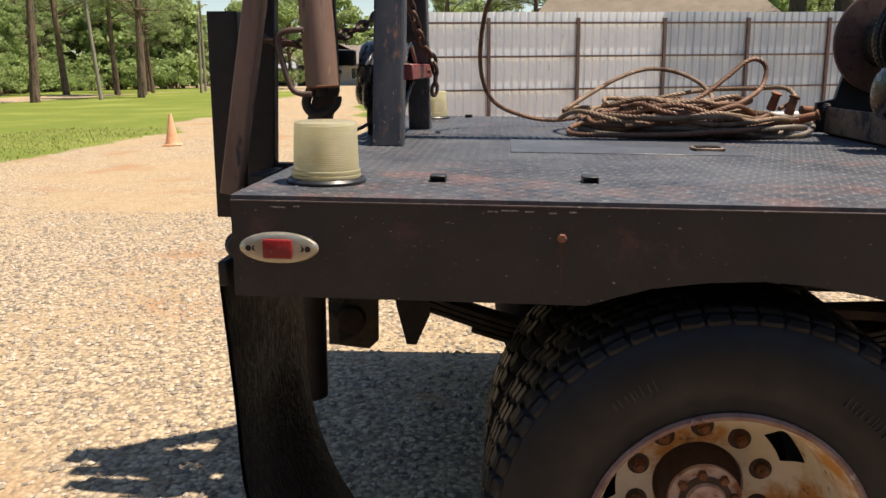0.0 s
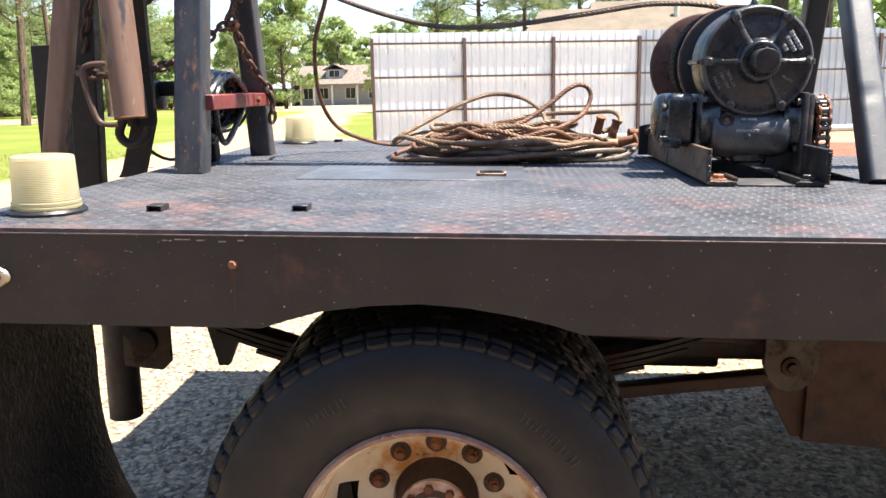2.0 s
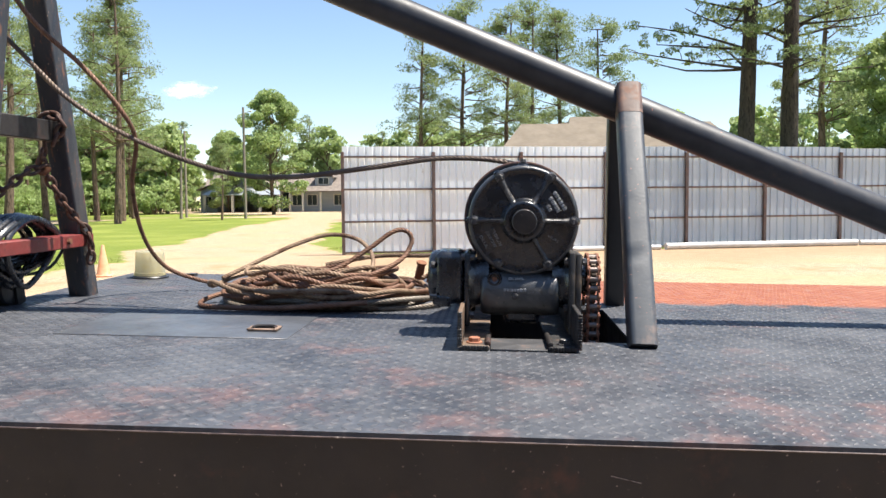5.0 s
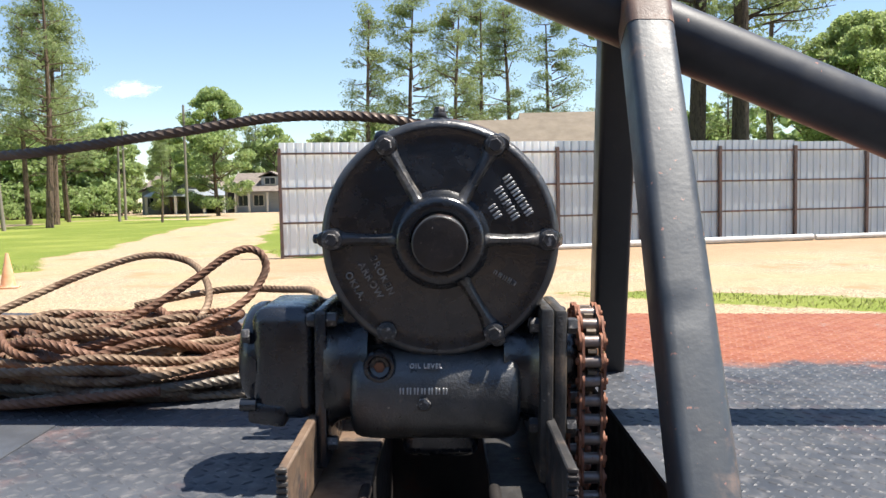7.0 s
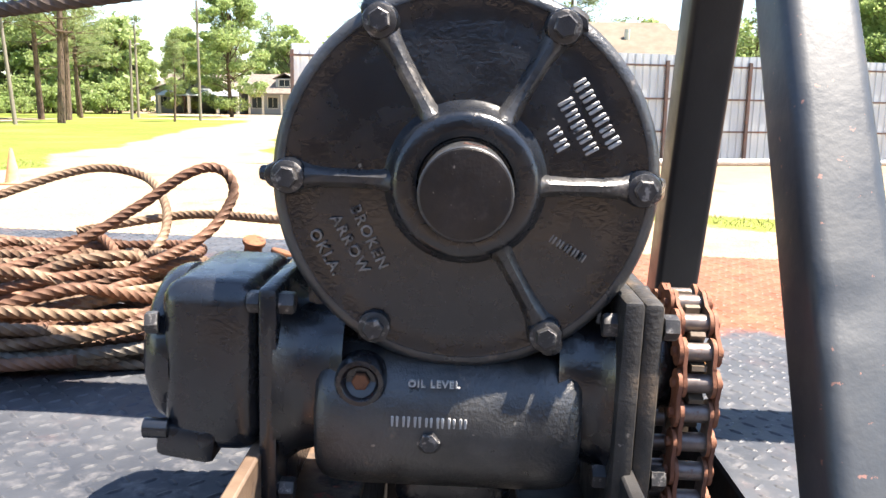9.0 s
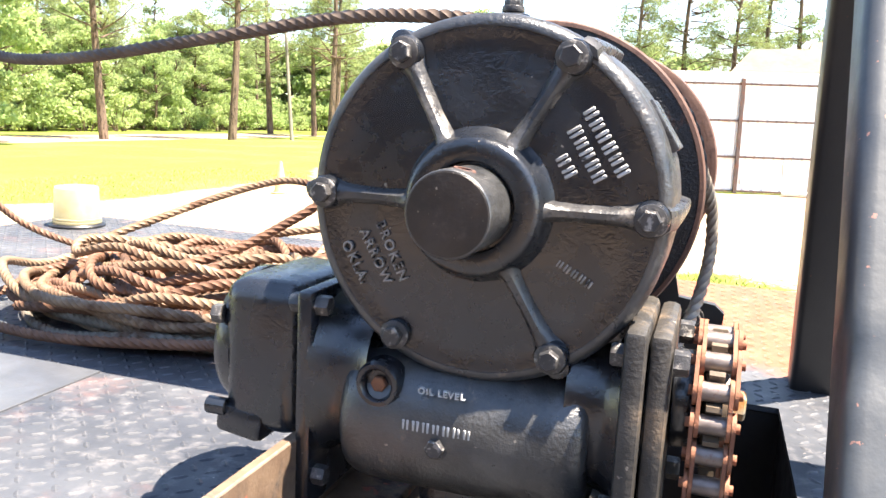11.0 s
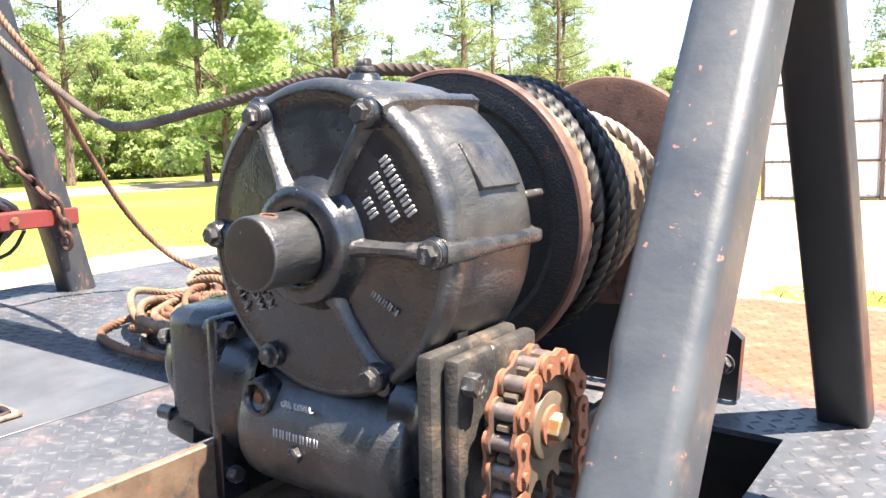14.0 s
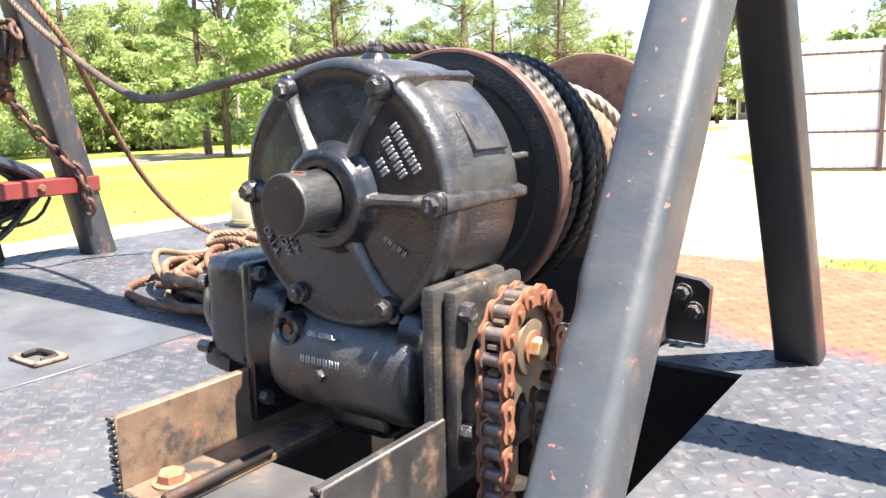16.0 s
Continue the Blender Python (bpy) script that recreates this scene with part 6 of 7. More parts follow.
# the loop that lies out on the deck, and the two arcs standing up from the heap
for pts, mat_ in (([(1.30, 1.26, 1.19), (1.05, 1.235, 1.172), (0.86, 1.265, 1.164), (0.735, 1.325, 1.160), (0.705, 1.41, 1.166), (0.76, 1.50, 1.185), (0.90, 1.60, 1.21), (1.10, 1.72, 1.24)], 0),
                  ([(1.25, 1.30, 1.22), (1.02, 1.30, 1.20), (0.86, 1.33, 1.19), (0.785, 1.385, 1.195), (0.79, 1.47, 1.215), (0.90, 1.55, 1.235), (1.08, 1.62, 1.26)], 0),
                  ([(0.70, 1.62, 1.22), (0.80, 1.74, 1.275), (0.92, 1.85, 1.335), (1.04, 1.90, 1.372), (1.15, 1.88, 1.362), (1.22, 1.80, 1.325), (1.25, 1.72, 1.28), (1.24, 1.64, 1.235)], 1),
                  ([(1.02, 1.42, 1.24), (1.15, 1.50, 1.275), (1.26, 1.57, 1.345), (1.325, 1.605, 1.395), (1.368, 1.62, 1.410), (1.400, 1.615, 1.395), (1.405, 1.60, 1.355), (1.36, 1.54, 1.295), (1.22, 1.42, 1.24), (1.02, 1.31, 1.205), (0.88, 1.30, 1.19)], 0),
                  ([(1.05, 1.80, 1.26), (1.25, 1.83, 1.295), (1.42, 1.76, 1.305), (1.50, 1.68, 1.31), (1.52, 1.62, 1.275), (1.45, 1.56, 1.24)], 1)):
    bm = bmesh.new()
    rope(bm, pts, 0.0088)
    part("strand", bm, WIRES[mat_], coil)
for c, d in (((1.585, 1.66, 1.232), (1, 0.25, -0.05)), ((1.49, 1.56, 1.25), (0.3, 0.1, 1)), ((1.44, 1.60, 1.262), (0.2, -0.3, 1)), ((1.53, 1.50, 1.215), (0.9, -0.3, 0.3))):
    bm = bmesh.new()
    d = Vector(d).normalized()
    rod(bm, Vector(c) - d * 0.030, Vector(c) + d * 0.030, 0.0165, 0.0145, 18, 0.003)
    rod(bm, Vector(c) + d * 0.028, Vector(c) + d * 0.036, 0.019, 0.019, 18, 0.002)
    part("swaged_end", bm, RUST_MAT, coil, "rusty swaged rope end")

# ---- trees, houses, poles, cone ----
def foliage(name, c1, c2, c3, glow, share):
    """Thin leaves: a tone for each leaf, a drift from tree to tree, and light that comes through."""
    m = bpy.data.materials.new(name)
    n, l, p = nodes_of(m)
    geo, oi = n.new("ShaderNodeNewGeometry"), n.new("ShaderNodeObjectInfo")
    c = mix(n, l, geo.outputs["Random Per Island"], c1, c2)
    c = mix(n, l, maths(n, l, "MULTIPLY", oi.outputs["Random"], 0.6), c, c3)
    l.new(c, p.inputs["Base Color"])
    p.inputs["Roughness"].default_value, p.inputs["Specular IOR Level"].default_value = 0.55, 0.3
    tr, ms = n.new("ShaderNodeBsdfTranslucent"), n.new("ShaderNodeMixShader")
    l.new(mix(n, l, 0.6, c, glow), tr.inputs["Color"])
    ms.inputs["Fac"].default_value = share
    l.new(p.outputs["BSDF"], ms.inputs[1])
    l.new(tr.outputs["BSDF"], ms.inputs[2])
    l.new(ms.outputs["Shader"], n["Material Output"].inputs["Surface"])
    return m


LEAF = foliage("leaf", (0.130, 0.215, 0.070), (0.41, 0.50, 0.215), (0.35, 0.40, 0.165), (0.54, 0.65, 0.28), 0.42)
NEEDLE = foliage("pine_needle", (0.085, 0.135, 0.055), (0.30, 0.36, 0.155), (0.27, 0.30, 0.13), (0.42, 0.50, 0.22), 0.38)
DARK_BARK = surf("dark_bark", (0.050, 0.036, 0.029), (0.095, 0.068, 0.053), 3, (0.8, 0.95), c3=(0.03, 0.022, 0.018), c3_at=(0.48, 0.6), c3_scale=6, stretch=(2, 2, 0.5), grain=20, relief=0.8, depth=0.03)
BARK = surf("pine_bark", (0.13, 0.085, 0.06), (0.21, 0.145, 0.105), 3, (0.8, 0.95), c3=(0.06, 0.04, 0.03), c3_at=(0.48, 0.6), c3_scale=6, stretch=(2, 2, 0.5), grain=20, relief=0.8, depth=0.03)


def leaf_mesh(name, clumps, per, size, rng, needle=False):
    """Clumps are (centre, radius); each leaf a small bent quad of two triangles."""
    cs = np.array([c for c, _ in clumps for _ in range(per)])
    rs = np.repeat([r for _, r in clumps], per)
    k = len(cs)
    d = rng.normal(size=(k, 3))
    d /= np.linalg.norm(d, axis=1)[:, None]
    rad = rs * rng.uniform(0.25, 1.0, k) ** 0.5
    pos = cs + d * rad[:, None] * np.array([1.0, 1.0, 0.62])
    a = rng.normal(size=(k, 3))
    a /= np.linalg.norm(a, axis=1)[:, None]
    b = np.cross(a, rng.normal(size=(k, 3)))
    b /= np.linalg.norm(b, axis=1)[:, None]
    s = size * rng.uniform(0.6, 1.4, k)[:, None]
    w = 0.24 if needle else 0.62
    v = np.stack([pos - a * s, pos + b * s * w, pos + a * s, pos - b * s * w + d * s * 0.25], 1).reshape(-1, 3)
    me = bpy.data.meshes.new(name)
    me.vertices.add(4 * k)
    me.vertices.foreach_set("co", v.ravel())
    me.loops.add(4 * k)
    me.loops.foreach_set("vertex_index", np.arange(4 * k))
    me.polygons.add(k)
    me.polygons.foreach_set("loop_start", np.arange(0, 4 * k, 4))
    me.update(calc_edges=True)
    me.materials.append(NEEDLE if needle else LEAF)
    return me


def limb(bm, p0, p1, r0, r1, bend, rng, seg=6):
    p0, p1 = Vector(p0), Vector(p1)
    mid = (p0 + p1) / 2 + Vector(rng.uniform(-bend, bend, 3).tolist())
    pts = smooth_path([p0, mid, p1], (p1 - p0).length / 3.2)
    m = len(pts)
    rings = []
    side = None
    for k, q in enumerate(pts):
        d = (pts[min(k + 1, m - 1)] - pts[max(k - 1, 0)]).normalized()
        side = d.orthogonal().normalized() if side is None else (side - d * side.dot(d)).normalized()
        up = d.cross(side)
        r = r0 + (r1 - r0) * k / (m - 1)
        rings.append([bm.verts.new(q + r * (math.cos(2 * math.pi * j / seg) * side + math.sin(2 * math.pi * j / seg) * up)) for j in range(seg)])
    for a, b in zip(rings, rings[1:]):
        for j in range(seg):
            bm.faces.new((a[j], a[(j + 1) % seg], b[(j + 1) % seg], b[j]))


def tree(kind, h, seed, leaves, label, leaf=0.0):
    rng = np.random.default_rng(seed)
    ob = thing("pine_tree" if kind in ("pine", "tall") else "bush" if kind == "bush" else "broadleaf_tree", (0, 0, 0), label, "bush" if kind == "bush" else "tree", "bushes at the wood's edge" if kind == "bush" else "trees round the yard", truck=False)
    bm = bmesh.new()
    clumps = []
    if kind == "pine":
        limb(bm, (0, 0, -0.2), (rng.uniform(-0.4, 0.4), rng.uniform(-0.4, 0.4), h * 0.97), h * 0.0165, 0.05, 0.35, rng, 9)
        for k in range(52):
            u = rng.uniform(0.28, 1.0) ** 0.85
            z = h * u
            a = rng.uniform(0, 6.283)
            reach = h * (0.04 + 0.17 * (1.06 - u) ** 0.7) * rng.uniform(0.55, 1.25)
            tip = Vector((reach * math.cos(a), reach * math.sin(a), z + reach * rng.uniform(-0.1, 0.45)))
            limb(bm, (0, 0, z - 0.1), tip, 0.05, 0.015, 0.2, rng, 5)
            clumps.append((np.array(tip), h * rng.uniform(0.030, 0.062)))
            clumps.append((np.array(tip) * np.array([0.6, 0.6, 1.0]) + np.array([0, 0, rng.uniform(-0.3, 0.3)]), h * rng.uniform(0.025, 0.05)))
        for k in range(5):
            z = h * rng.uniform(0.2, 0.42)
            a = rng.uniform(0, 6.283)
            limb(bm, (0, 0, z), (1.2 * math.cos(a), 1.2 * math.sin(a), z + rng.uniform(-0.2, 0.5)), 0.035, 0.01, 0.15, rng, 4)
    elif kind == "tall":
        limb(bm, (0, 0, -0.2), (rng.uniform(-0.5, 0.5), rng.uniform(-0.5, 0.5), h), 0.40, 0.12, 0.25, rng, 12)
        for k in range(46):
            u = rng.uniform(0.27, 0.98)
            a = rng.uniform(0, 6.283)
            reach = rng.uniform(2.6, 5.4) * (1.15 - 0.75 * u)
            out_ = Vector((math.cos(a), math.sin(a), 0))
            z0 = h * u
            tip = out_ * reach + Vector((0, 0, z0 + reach * rng.uniform(-0.15, 0.40)))
            limb(bm, (0, 0, z0 - 0.2), tip, 0.065, 0.015, 0.35, rng, 5)
            for q in range(8):
                f = rng.uniform(0.38, 1.0)
                base_ = Vector((0, 0, z0 - 0.2)).lerp(tip, f)
                end = base_ + Vector(rng.normal(size=3).tolist()).normalized() * rng.uniform(0.35, 0.95)
                end.z = base_.z + abs(end.z - base_.z) * 0.8
                if q % 2:
                    limb(bm, base_, end, 0.018, 0.008, 0.06, rng, 4)
                clumps.append((np.array(end), rng.uniform(0.16, 0.36)))
    elif kind == "broad":
        limb(bm, (0, 0, -0.2), (rng.uniform(-0.3, 0.3), rng.uniform(-0.3, 0.3), h * 0.8), h * 0.018, 0.05, 0.3, rng, 9)
        for k in range(74):
            u = rng.uniform(0.07, 1.0)
            a = rng.uniform(0, 6.283)
            wide = h * 0.30 * math.sin(math.pi * min(1.0, 0.16 + 0.80 * u)) ** 0.8 * rng.uniform(0.35, 1.15)
            tip = Vector((wide * math.cos(a), wide * math.sin(a), h * u))
            if k % 2:
                limb(bm, (0, 0, max(0.6, h * u * 0.72)), tip, 0.05, 0.012, 0.2, rng, 5)
            clumps.append((np.array(tip), h * rng.uniform(0.045, 0.095)))
    else:
        for k in range(14):
            a = rng.uniform(0, 6.283)
            tip = Vector((rng.uniform(0.2, 1.5) * math.cos(a), rng.uniform(0.2, 1.5) * math.sin(a), h * rng.uniform(0.15, 0.9)))
            limb(bm, (0.2 * math.cos(a), 0.2 * math.sin(a), -0.1), tip, 0.03, 0.01, 0.1, rng, 4)
            clumps.append((np.array(tip), h * rng.uniform(0.16, 0.3)))
    part("trunk" if kind != "bush" else "stem", bm, DARK_BARK if kind == "tall" else BARK, ob)
    me = leaf_mesh("crown", clumps, max(1, leaves // len(clumps)), leaf or {"pine": 0.105, "tall": 0.095, "broad": 0.098, "bush": 0.085}[kind], rng, kind in ("pine", "tall"))
    crown = new("crown", me)
    crown.parent = ob
    return ob


PINE_L, BROAD_L = "tall pine with bare lower trunk and open green crown", "leafy bright green broadleaf tree with uneven crown"
kinds = {
    "p": [tree("pine", 15.0, s, 12000, PINE_L) for s in (11, 12, 13)],
    "t": [tree("tall", 22.0, s, 15000, "tall dark-trunked pine with long spreading limbs") for s in (17, 18)],
    "q": [tree("pine", 15.0, s, 2600, PINE_L, 0.22) for s in (14, 15)],
    "b": [tree("broad", 10.0, s, 15500, BROAD_L) for s in (21, 22, 23)],
    "d": [tree("broad", 10.0, s, 25000, "dense leafy green broadleaf tree with uneven crown", 0.10) for s in (27,)],
    "f": [tree("broad", 10.0, s, 2000, BROAD_L, 0.30) for s in (24, 25)],
    "u": [tree("bush", 2.2, s, 1500, "low green bush at the foot of the woods") for s in (31, 32)],
}
used = {}


def plant(kind, x, y, h, pick=None):
    random.seed(int(abs(x) * 977 + abs(y) * 131))
    stock = kinds[kind]
    src = stock[pick if pick is not None else random.randrange(len(stock))]
    k = h / {"p": 15.0, "t": 22.0, "d": 10.0, "q": 15.0, "b": 10.0, "f": 10.0, "u": 2.2}[kind]
    m = Matrix.Translation((x, y, 0)) @ Matrix.Rotation(random.uniform(0, 6.28), 4, "Z")
    if src.name not in used:
        used[src.name] = True
        src.scale = (k, k, k)
        src.matrix_basis = m @ Matrix.Diagonal((k, k, k, 1))
        return src
    ob = copy_thing(src, m)
    ob.scale = (k, k, k)
    return ob


# single trees that stand out
for kind, x, y, h in (("p", -26.3, 43.3, 17), ("p", -29.5, 36.0, 16), ("p", -37.3, 23.5, 15), ("p", -31.0, 27.2, 13.5), ("d", -27.5, 25.5, 11.0), ("p", -24.0, 52.0, 16), ("p", -30.5, 62.0, 15.5),
                      ("d", -21.5, 82.0, 12.5), ("b", -13.5, 93.0, 6.0), ("t", 12.15, 33.5, 22), ("t", 13.9, 33.2, 22), ("p", -3.5, 58, 14.5), ("p", -0.5, 60, 16.0), ("p", 2.6, 57, 14.5), ("p", 6.5, 60, 15.5), ("p", 9.5, 58, 14.0),
                      ("p", 4.5, 66, 17), ("p", 20.5, 46, 16), ("d", 25.0, 46, 11.0), ("d", 29.5, 50, 12.0), ("d", 33.5, 46, 11.0), ("p", -19.5, 60.0, 6.0), ("p", -35.5, 63.3, 18.0), ("p", -27.3, 59.7, 16.5), ("p", -33.3, 74.2, 15.0), ("p", -30.0, 67.5, 11.0),
                      ("b", 24.5, 44.5, 9.0), ("b", 28.0, 42.0, 10.0), ("d", -37.5, 97.0, 9.5), ("d", -42.0, 93.0, 9.0), ("d", -32.5, 100.0, 10.0)):
    plant(kind, x, y, h, (0 if x < 13 else 1) if kind == "t" else None)
# woods behind the lane on the left
random.seed(77)
spots = []
for k in range(40):
    y = 6 + 76 * (k + random.random()) / 40
    spots.append(("p" if random.random() < 0.30 else "b", -41 - random.uniform(0, 7) - 0.05 * y, y))
for k in range(34):
    y = 4 + 86 * (k + random.random()) / 34
    spots.append(("q" if random.random() < 0.35 else "f", -51 - random.uniform(0, 9), y))
for kind, x, y in spots:
    plant(kind, x, y, random.uniform(10.0, 14.0) if kind in "pq" else random.uniform(7.5, 11.0))
# far woods beyond the houses and behind the fence
random.seed(78)
for k in range(58):
    x = -62 + 114 * (k + random.random()) / 58
    kind = "q" if random.random() < 0.25 else "f"
    y = 112 + random.uniform(0, 14) - 0.25 * max(0, x)
    plant(kind, x, y, random.uniform(11, 15) if kind == "q" else random.uniform(9.5, 13))
for k in range(12):
    x = 24 + 40 * (k + random.random()) / 12
    plant("f" if k % 3 else "q", x, 62 + random.uniform(-3, 8) - 0.3 * (x - 24), random.uniform(10, 14))
random.seed(81)
for k in range(16):
    u = (k + random.random()) / 16
    plant("f", -62 + 24 * u + random.uniform(-2, 2), 82 + 11 * u + random.uniform(-2, 3), random.uniform(8.5, 11.5))
    plant("u", -60 + 24 * u, 79 + 11 * u, random.uniform(2.5, 4.5))
random.seed(79)
for k in range(64):
    y = 5 + 78 * (k + random.random()) / 64
    plant("u", -38.8 - random.uniform(0, 9) - 0.05 * y, y, random.uniform(1.8, 4.0))
for k in range(30):
    x = -52 + 92 * (k + random.random()) / 30
    plant("u", x, 110 + random.uniform(-1, 3) - 0.2 * max(0, x), random.uniform(3.0, 5.0))


# houses
SIDING = surf("grey_siding", (0.28, 0.31, 0.35), (0.36, 0.39, 0.42), 1.5, (0.6, 0.8), stretch=(0.3, 0.3, 6))
SHINGLE = surf("brown_shingles", (0.17, 0.14, 0.115), (0.25, 0.21, 0.175), 2.0, (0.8, 0.95), c3=(0.12, 0.10, 0.085), c3_at=(0.5, 0.6), c3_scale=5, grain=12, relief=0.4, depth=0.02)
TAN_SHINGLE = surf("tan_shingles", (0.15, 0.122, 0.09), (0.195, 0.16, 0.12), 1.2, (0.8, 0.95), grain=12, relief=0.4, depth=0.02)
TRIM = surf("pale_trim", (0.55, 0.53, 0.48), (0.62, 0.60, 0.55), 4, (0.6, 0.7))
GLASS = bpy.data.materials.new("window_glass")
n, l, p = nodes_of(GLASS)
p.inputs["Base Color"].default_value, p.inputs["Roughness"].default_value = (0.03, 0.04, 0.05, 1), 0.08
TIN = surf("tin_roof", (0.42, 0.45, 0.48), (0.52, 0.55, 0.57), 1.5, (0.35, 0.5), 0.5)


def gable(bm, x0, x1, y0, y1, z0, z1, over=0.5, along="x", thick=0.12):
    """A pitched roof over a plan, with eaves and thickness; the ridge runs along x or y."""
    if along == "x":
        pts = [(y0 - over, z0), ((y0 + y1) / 2, z1), (y1 + over, z0), (y1 + over, z0 - thick), ((y0 + y1) / 2, z1 - thick), (y0 - over, z0 - thick)]
        a = [bm.verts.new((x0 - over, y, z)) for y, z in pts]
        b = [bm.verts.new((x1 + over, y, z)) for y, z in pts]
    else:
        pts = [(x0 - over, z0), ((x0 + x1) / 2, z1), (x1 + over, z0), (x1 + over, z0 - thick), ((x0 + x1) / 2, z1 - thick), (x0 - over, z0 - thick)]
        a = [bm.verts.new((x, y0 - over, z)) for x, z in pts]
        b = [bm.verts.new((x, y1 + over, z)) for x, z in pts]
    for k in range(6):
        j = (k + 1) % 6
        bm.faces.new((a[k], a[j], b[j], b[k]))
    bm.faces.new((a[0], a[1], a[4], a[5]))
    bm.faces.new((a[1], a[2], a[3], a[4]))
    bm.faces.new((b[0], b[1], b[4], b[5]))
    bm.faces.new((b[1], b[2], b[3], b[4]))
    bmesh.ops.recalc_face_normals(bm, faces=bm.faces)
    return bm


def window_in(house, x, y, z, w, h):
    bm = bmesh.new()
    for dx, dz, sw, sh in ((0, h / 2, w + 0.2, 0.1), (0, -h / 2, w + 0.2, 0.1), (-w / 2 - 0.05, 0, 0.1, h), (w / 2 + 0.05, 0, 0.1, h), (0, 0, 0.05, h)):
        box(bm, (x + dx, y - 0.04, z + dz), (sw, 0.08, sh))
    fr = part("window", bm, TRIM, house, angle=0)
    bm = bmesh.new()
    box(bm, (x, y - 0.012, z), (w, 0.03, h))
    part("pane", bm, GLASS, fr, angle=0)


h1 = thing("house", (-31, 104, 0), "grey-blue gabled house with tin porch roof and open carport", "house", truck=False)
bm = bmesh.new()
box(bm, (-35.5, 105.7, 1.4), (2.2, 8.6, 2.8))
box(bm, (-30.2, 109.9, 1.4), (8.4, 0.2, 2.8))
box(bm, (-26.1, 106.0, 1.4), (0.2, 7.6, 2.8))
box(bm, (-31.3, 105.7, 2.85), (10.4, 8.6, 0.1))
outline(bm, [(-36.4, 2.92), (-26.0, 2.92), (-31.2, 4.85)], 101.5, 101.7)
part("wall", bm, SIDING, h1, angle=0)
part("roof", gable(bmesh.new(), -36.4, -26.0, 101.5, 110.5, 2.95, 5.0, 0.6, "y"), SHINGLE, h1, angle=0)
part("roof", gable(bmesh.new(), -36.6, -29.2, 103.2, 111.5, 3.3, 5.05, 0.5, "x"), SHINGLE, h1, angle=0)
bm = bmesh.new()
v1 = [bm.verts.new(q) for q in ((-35.3, 98.2, 2.25), (-25.2, 98.2, 2.25), (-26.2, 101.5, 3.25), (-34.6, 101.5, 3.25))]
v2 = [bm.verts.new(q) for q in ((-35.3, 98.2, 2.17), (-25.2, 98.2, 2.17), (-26.2, 101.5, 3.17), (-34.6, 101.5, 3.17))]
bm.faces.new(v1)
bm.faces.new(v2[::-1])
for k in range(4):
    bm.faces.new((v1[k], v2[k], v2[(k + 1) % 4], v1[(k + 1) % 4]))
part("porch_roof", bm, TIN, h1, angle=0)
for x in (-35.0, -31.4, -27.9, -25.5):
    bm = bmesh.new()
    box(bm, (x, 98.5, 1.1), (0.30, 0.30, 2.2))
    part("porch_post", bm, TRIM, h1, angle=0)
window_in(h1, -29.8, 101.5, 3.8, 1.3, 0.9)
window_in(h1, -32.2, 101.5, 3.8, 1.0, 0.9)
window_in(h1, -35.6, 101.4, 1.5, 0.9, 1.2)

h2 = thing("house", (-18.5, 104, 0), "long low house with brown shingle roof and arched dormer", "house", truck=False)
bm = bmesh.new()
box(bm, (-18.3, 106, 1.35), (13.0, 8, 2.7))
part("wall", bm, SIDING, h2, angle=0)
part("roof", gable(bmesh.new(), -24.8, -11.8, 101, 110, 2.65, 5.1, 0.7, "x"), SHINGLE, h2, angle=0)
bm = bmesh.new()
box(bm, (-20.5, 103.2, 3.85), (2.2, 2.4, 1.3))
part("dormer", bm, SIDING, h2, angle=0)
part("dormer_roof", gable(bmesh.new(), -21.7, -19.3, 101.9, 105.3, 4.5, 5.2, 0.2, "y"), SHINGLE, h2, angle=0)
window_in(h2, -20.5, 102.0, 3.95, 1.3, 0.9)
for x in (-24, -22, -18.5, -15.5, -13):
    window_in(h2, x, 102.0, 1.5, 1.2, 1.4)
for x in (-24.6, -22.9, -20.6, -17.4, -14.2):
    bm = bmesh.new()
    box(bm, (x, 100.6, 1.25), (0.22, 0.22, 2.5))
    part("porch_post", bm, TRIM, h2, angle=0)

h3 = thing("house", (9, 48, 0), "house with a broad tan hip roof showing over the fence", "house", truck=False)
bm = bmesh.new()
box(bm, (9.2, 50.5, 1.6), (13.4, 7.5, 3.2))
part("wall", bm, surf("tan_brick", (0.33, 0.24, 0.18), (0.40, 0.29, 0.22), 3, (0.8, 0.9)), h3, angle=0)
bm = bmesh.new()
e = [bm.verts.new(q) for q in ((1.3, 46.0, 3.4), (17.0, 46.0, 3.4), (17.0, 55.0, 3.4), (1.3, 55.0, 3.4))]
r = [bm.verts.new(q) for q in ((3.4, 50.5, 6.2), (15.2, 50.5, 6.2))]
for f in ((e[0], e[1], r[1], r[0]), (e[1], e[2], r[1]), (e[2], e[3], r[0], r[1]), (e[3], e[0], r[0]), (e[3], e[2], e[1], e[0])):
    bm.faces.new(f)
part("roof", bm, TAN_SHINGLE, h3, angle=0)
bm = bmesh.new()
e = [bm.verts.new(q) for q in ((6.0, 48.0, 4.5), (15.0, 48.0, 4.5), (15.0, 56, 4.5), (6.0, 56, 4.5))]
r = [bm.verts.new(q) for q in ((6.6, 52.0, 6.75), (14.2, 52.0, 6.75))]
for f in ((e[0], e[1], r[1], r[0]), (e[1], e[2], r[1]), (e[2], e[3], r[0], r[1]), (e[3], e[0], r[0])):
    bm.faces.new(f)
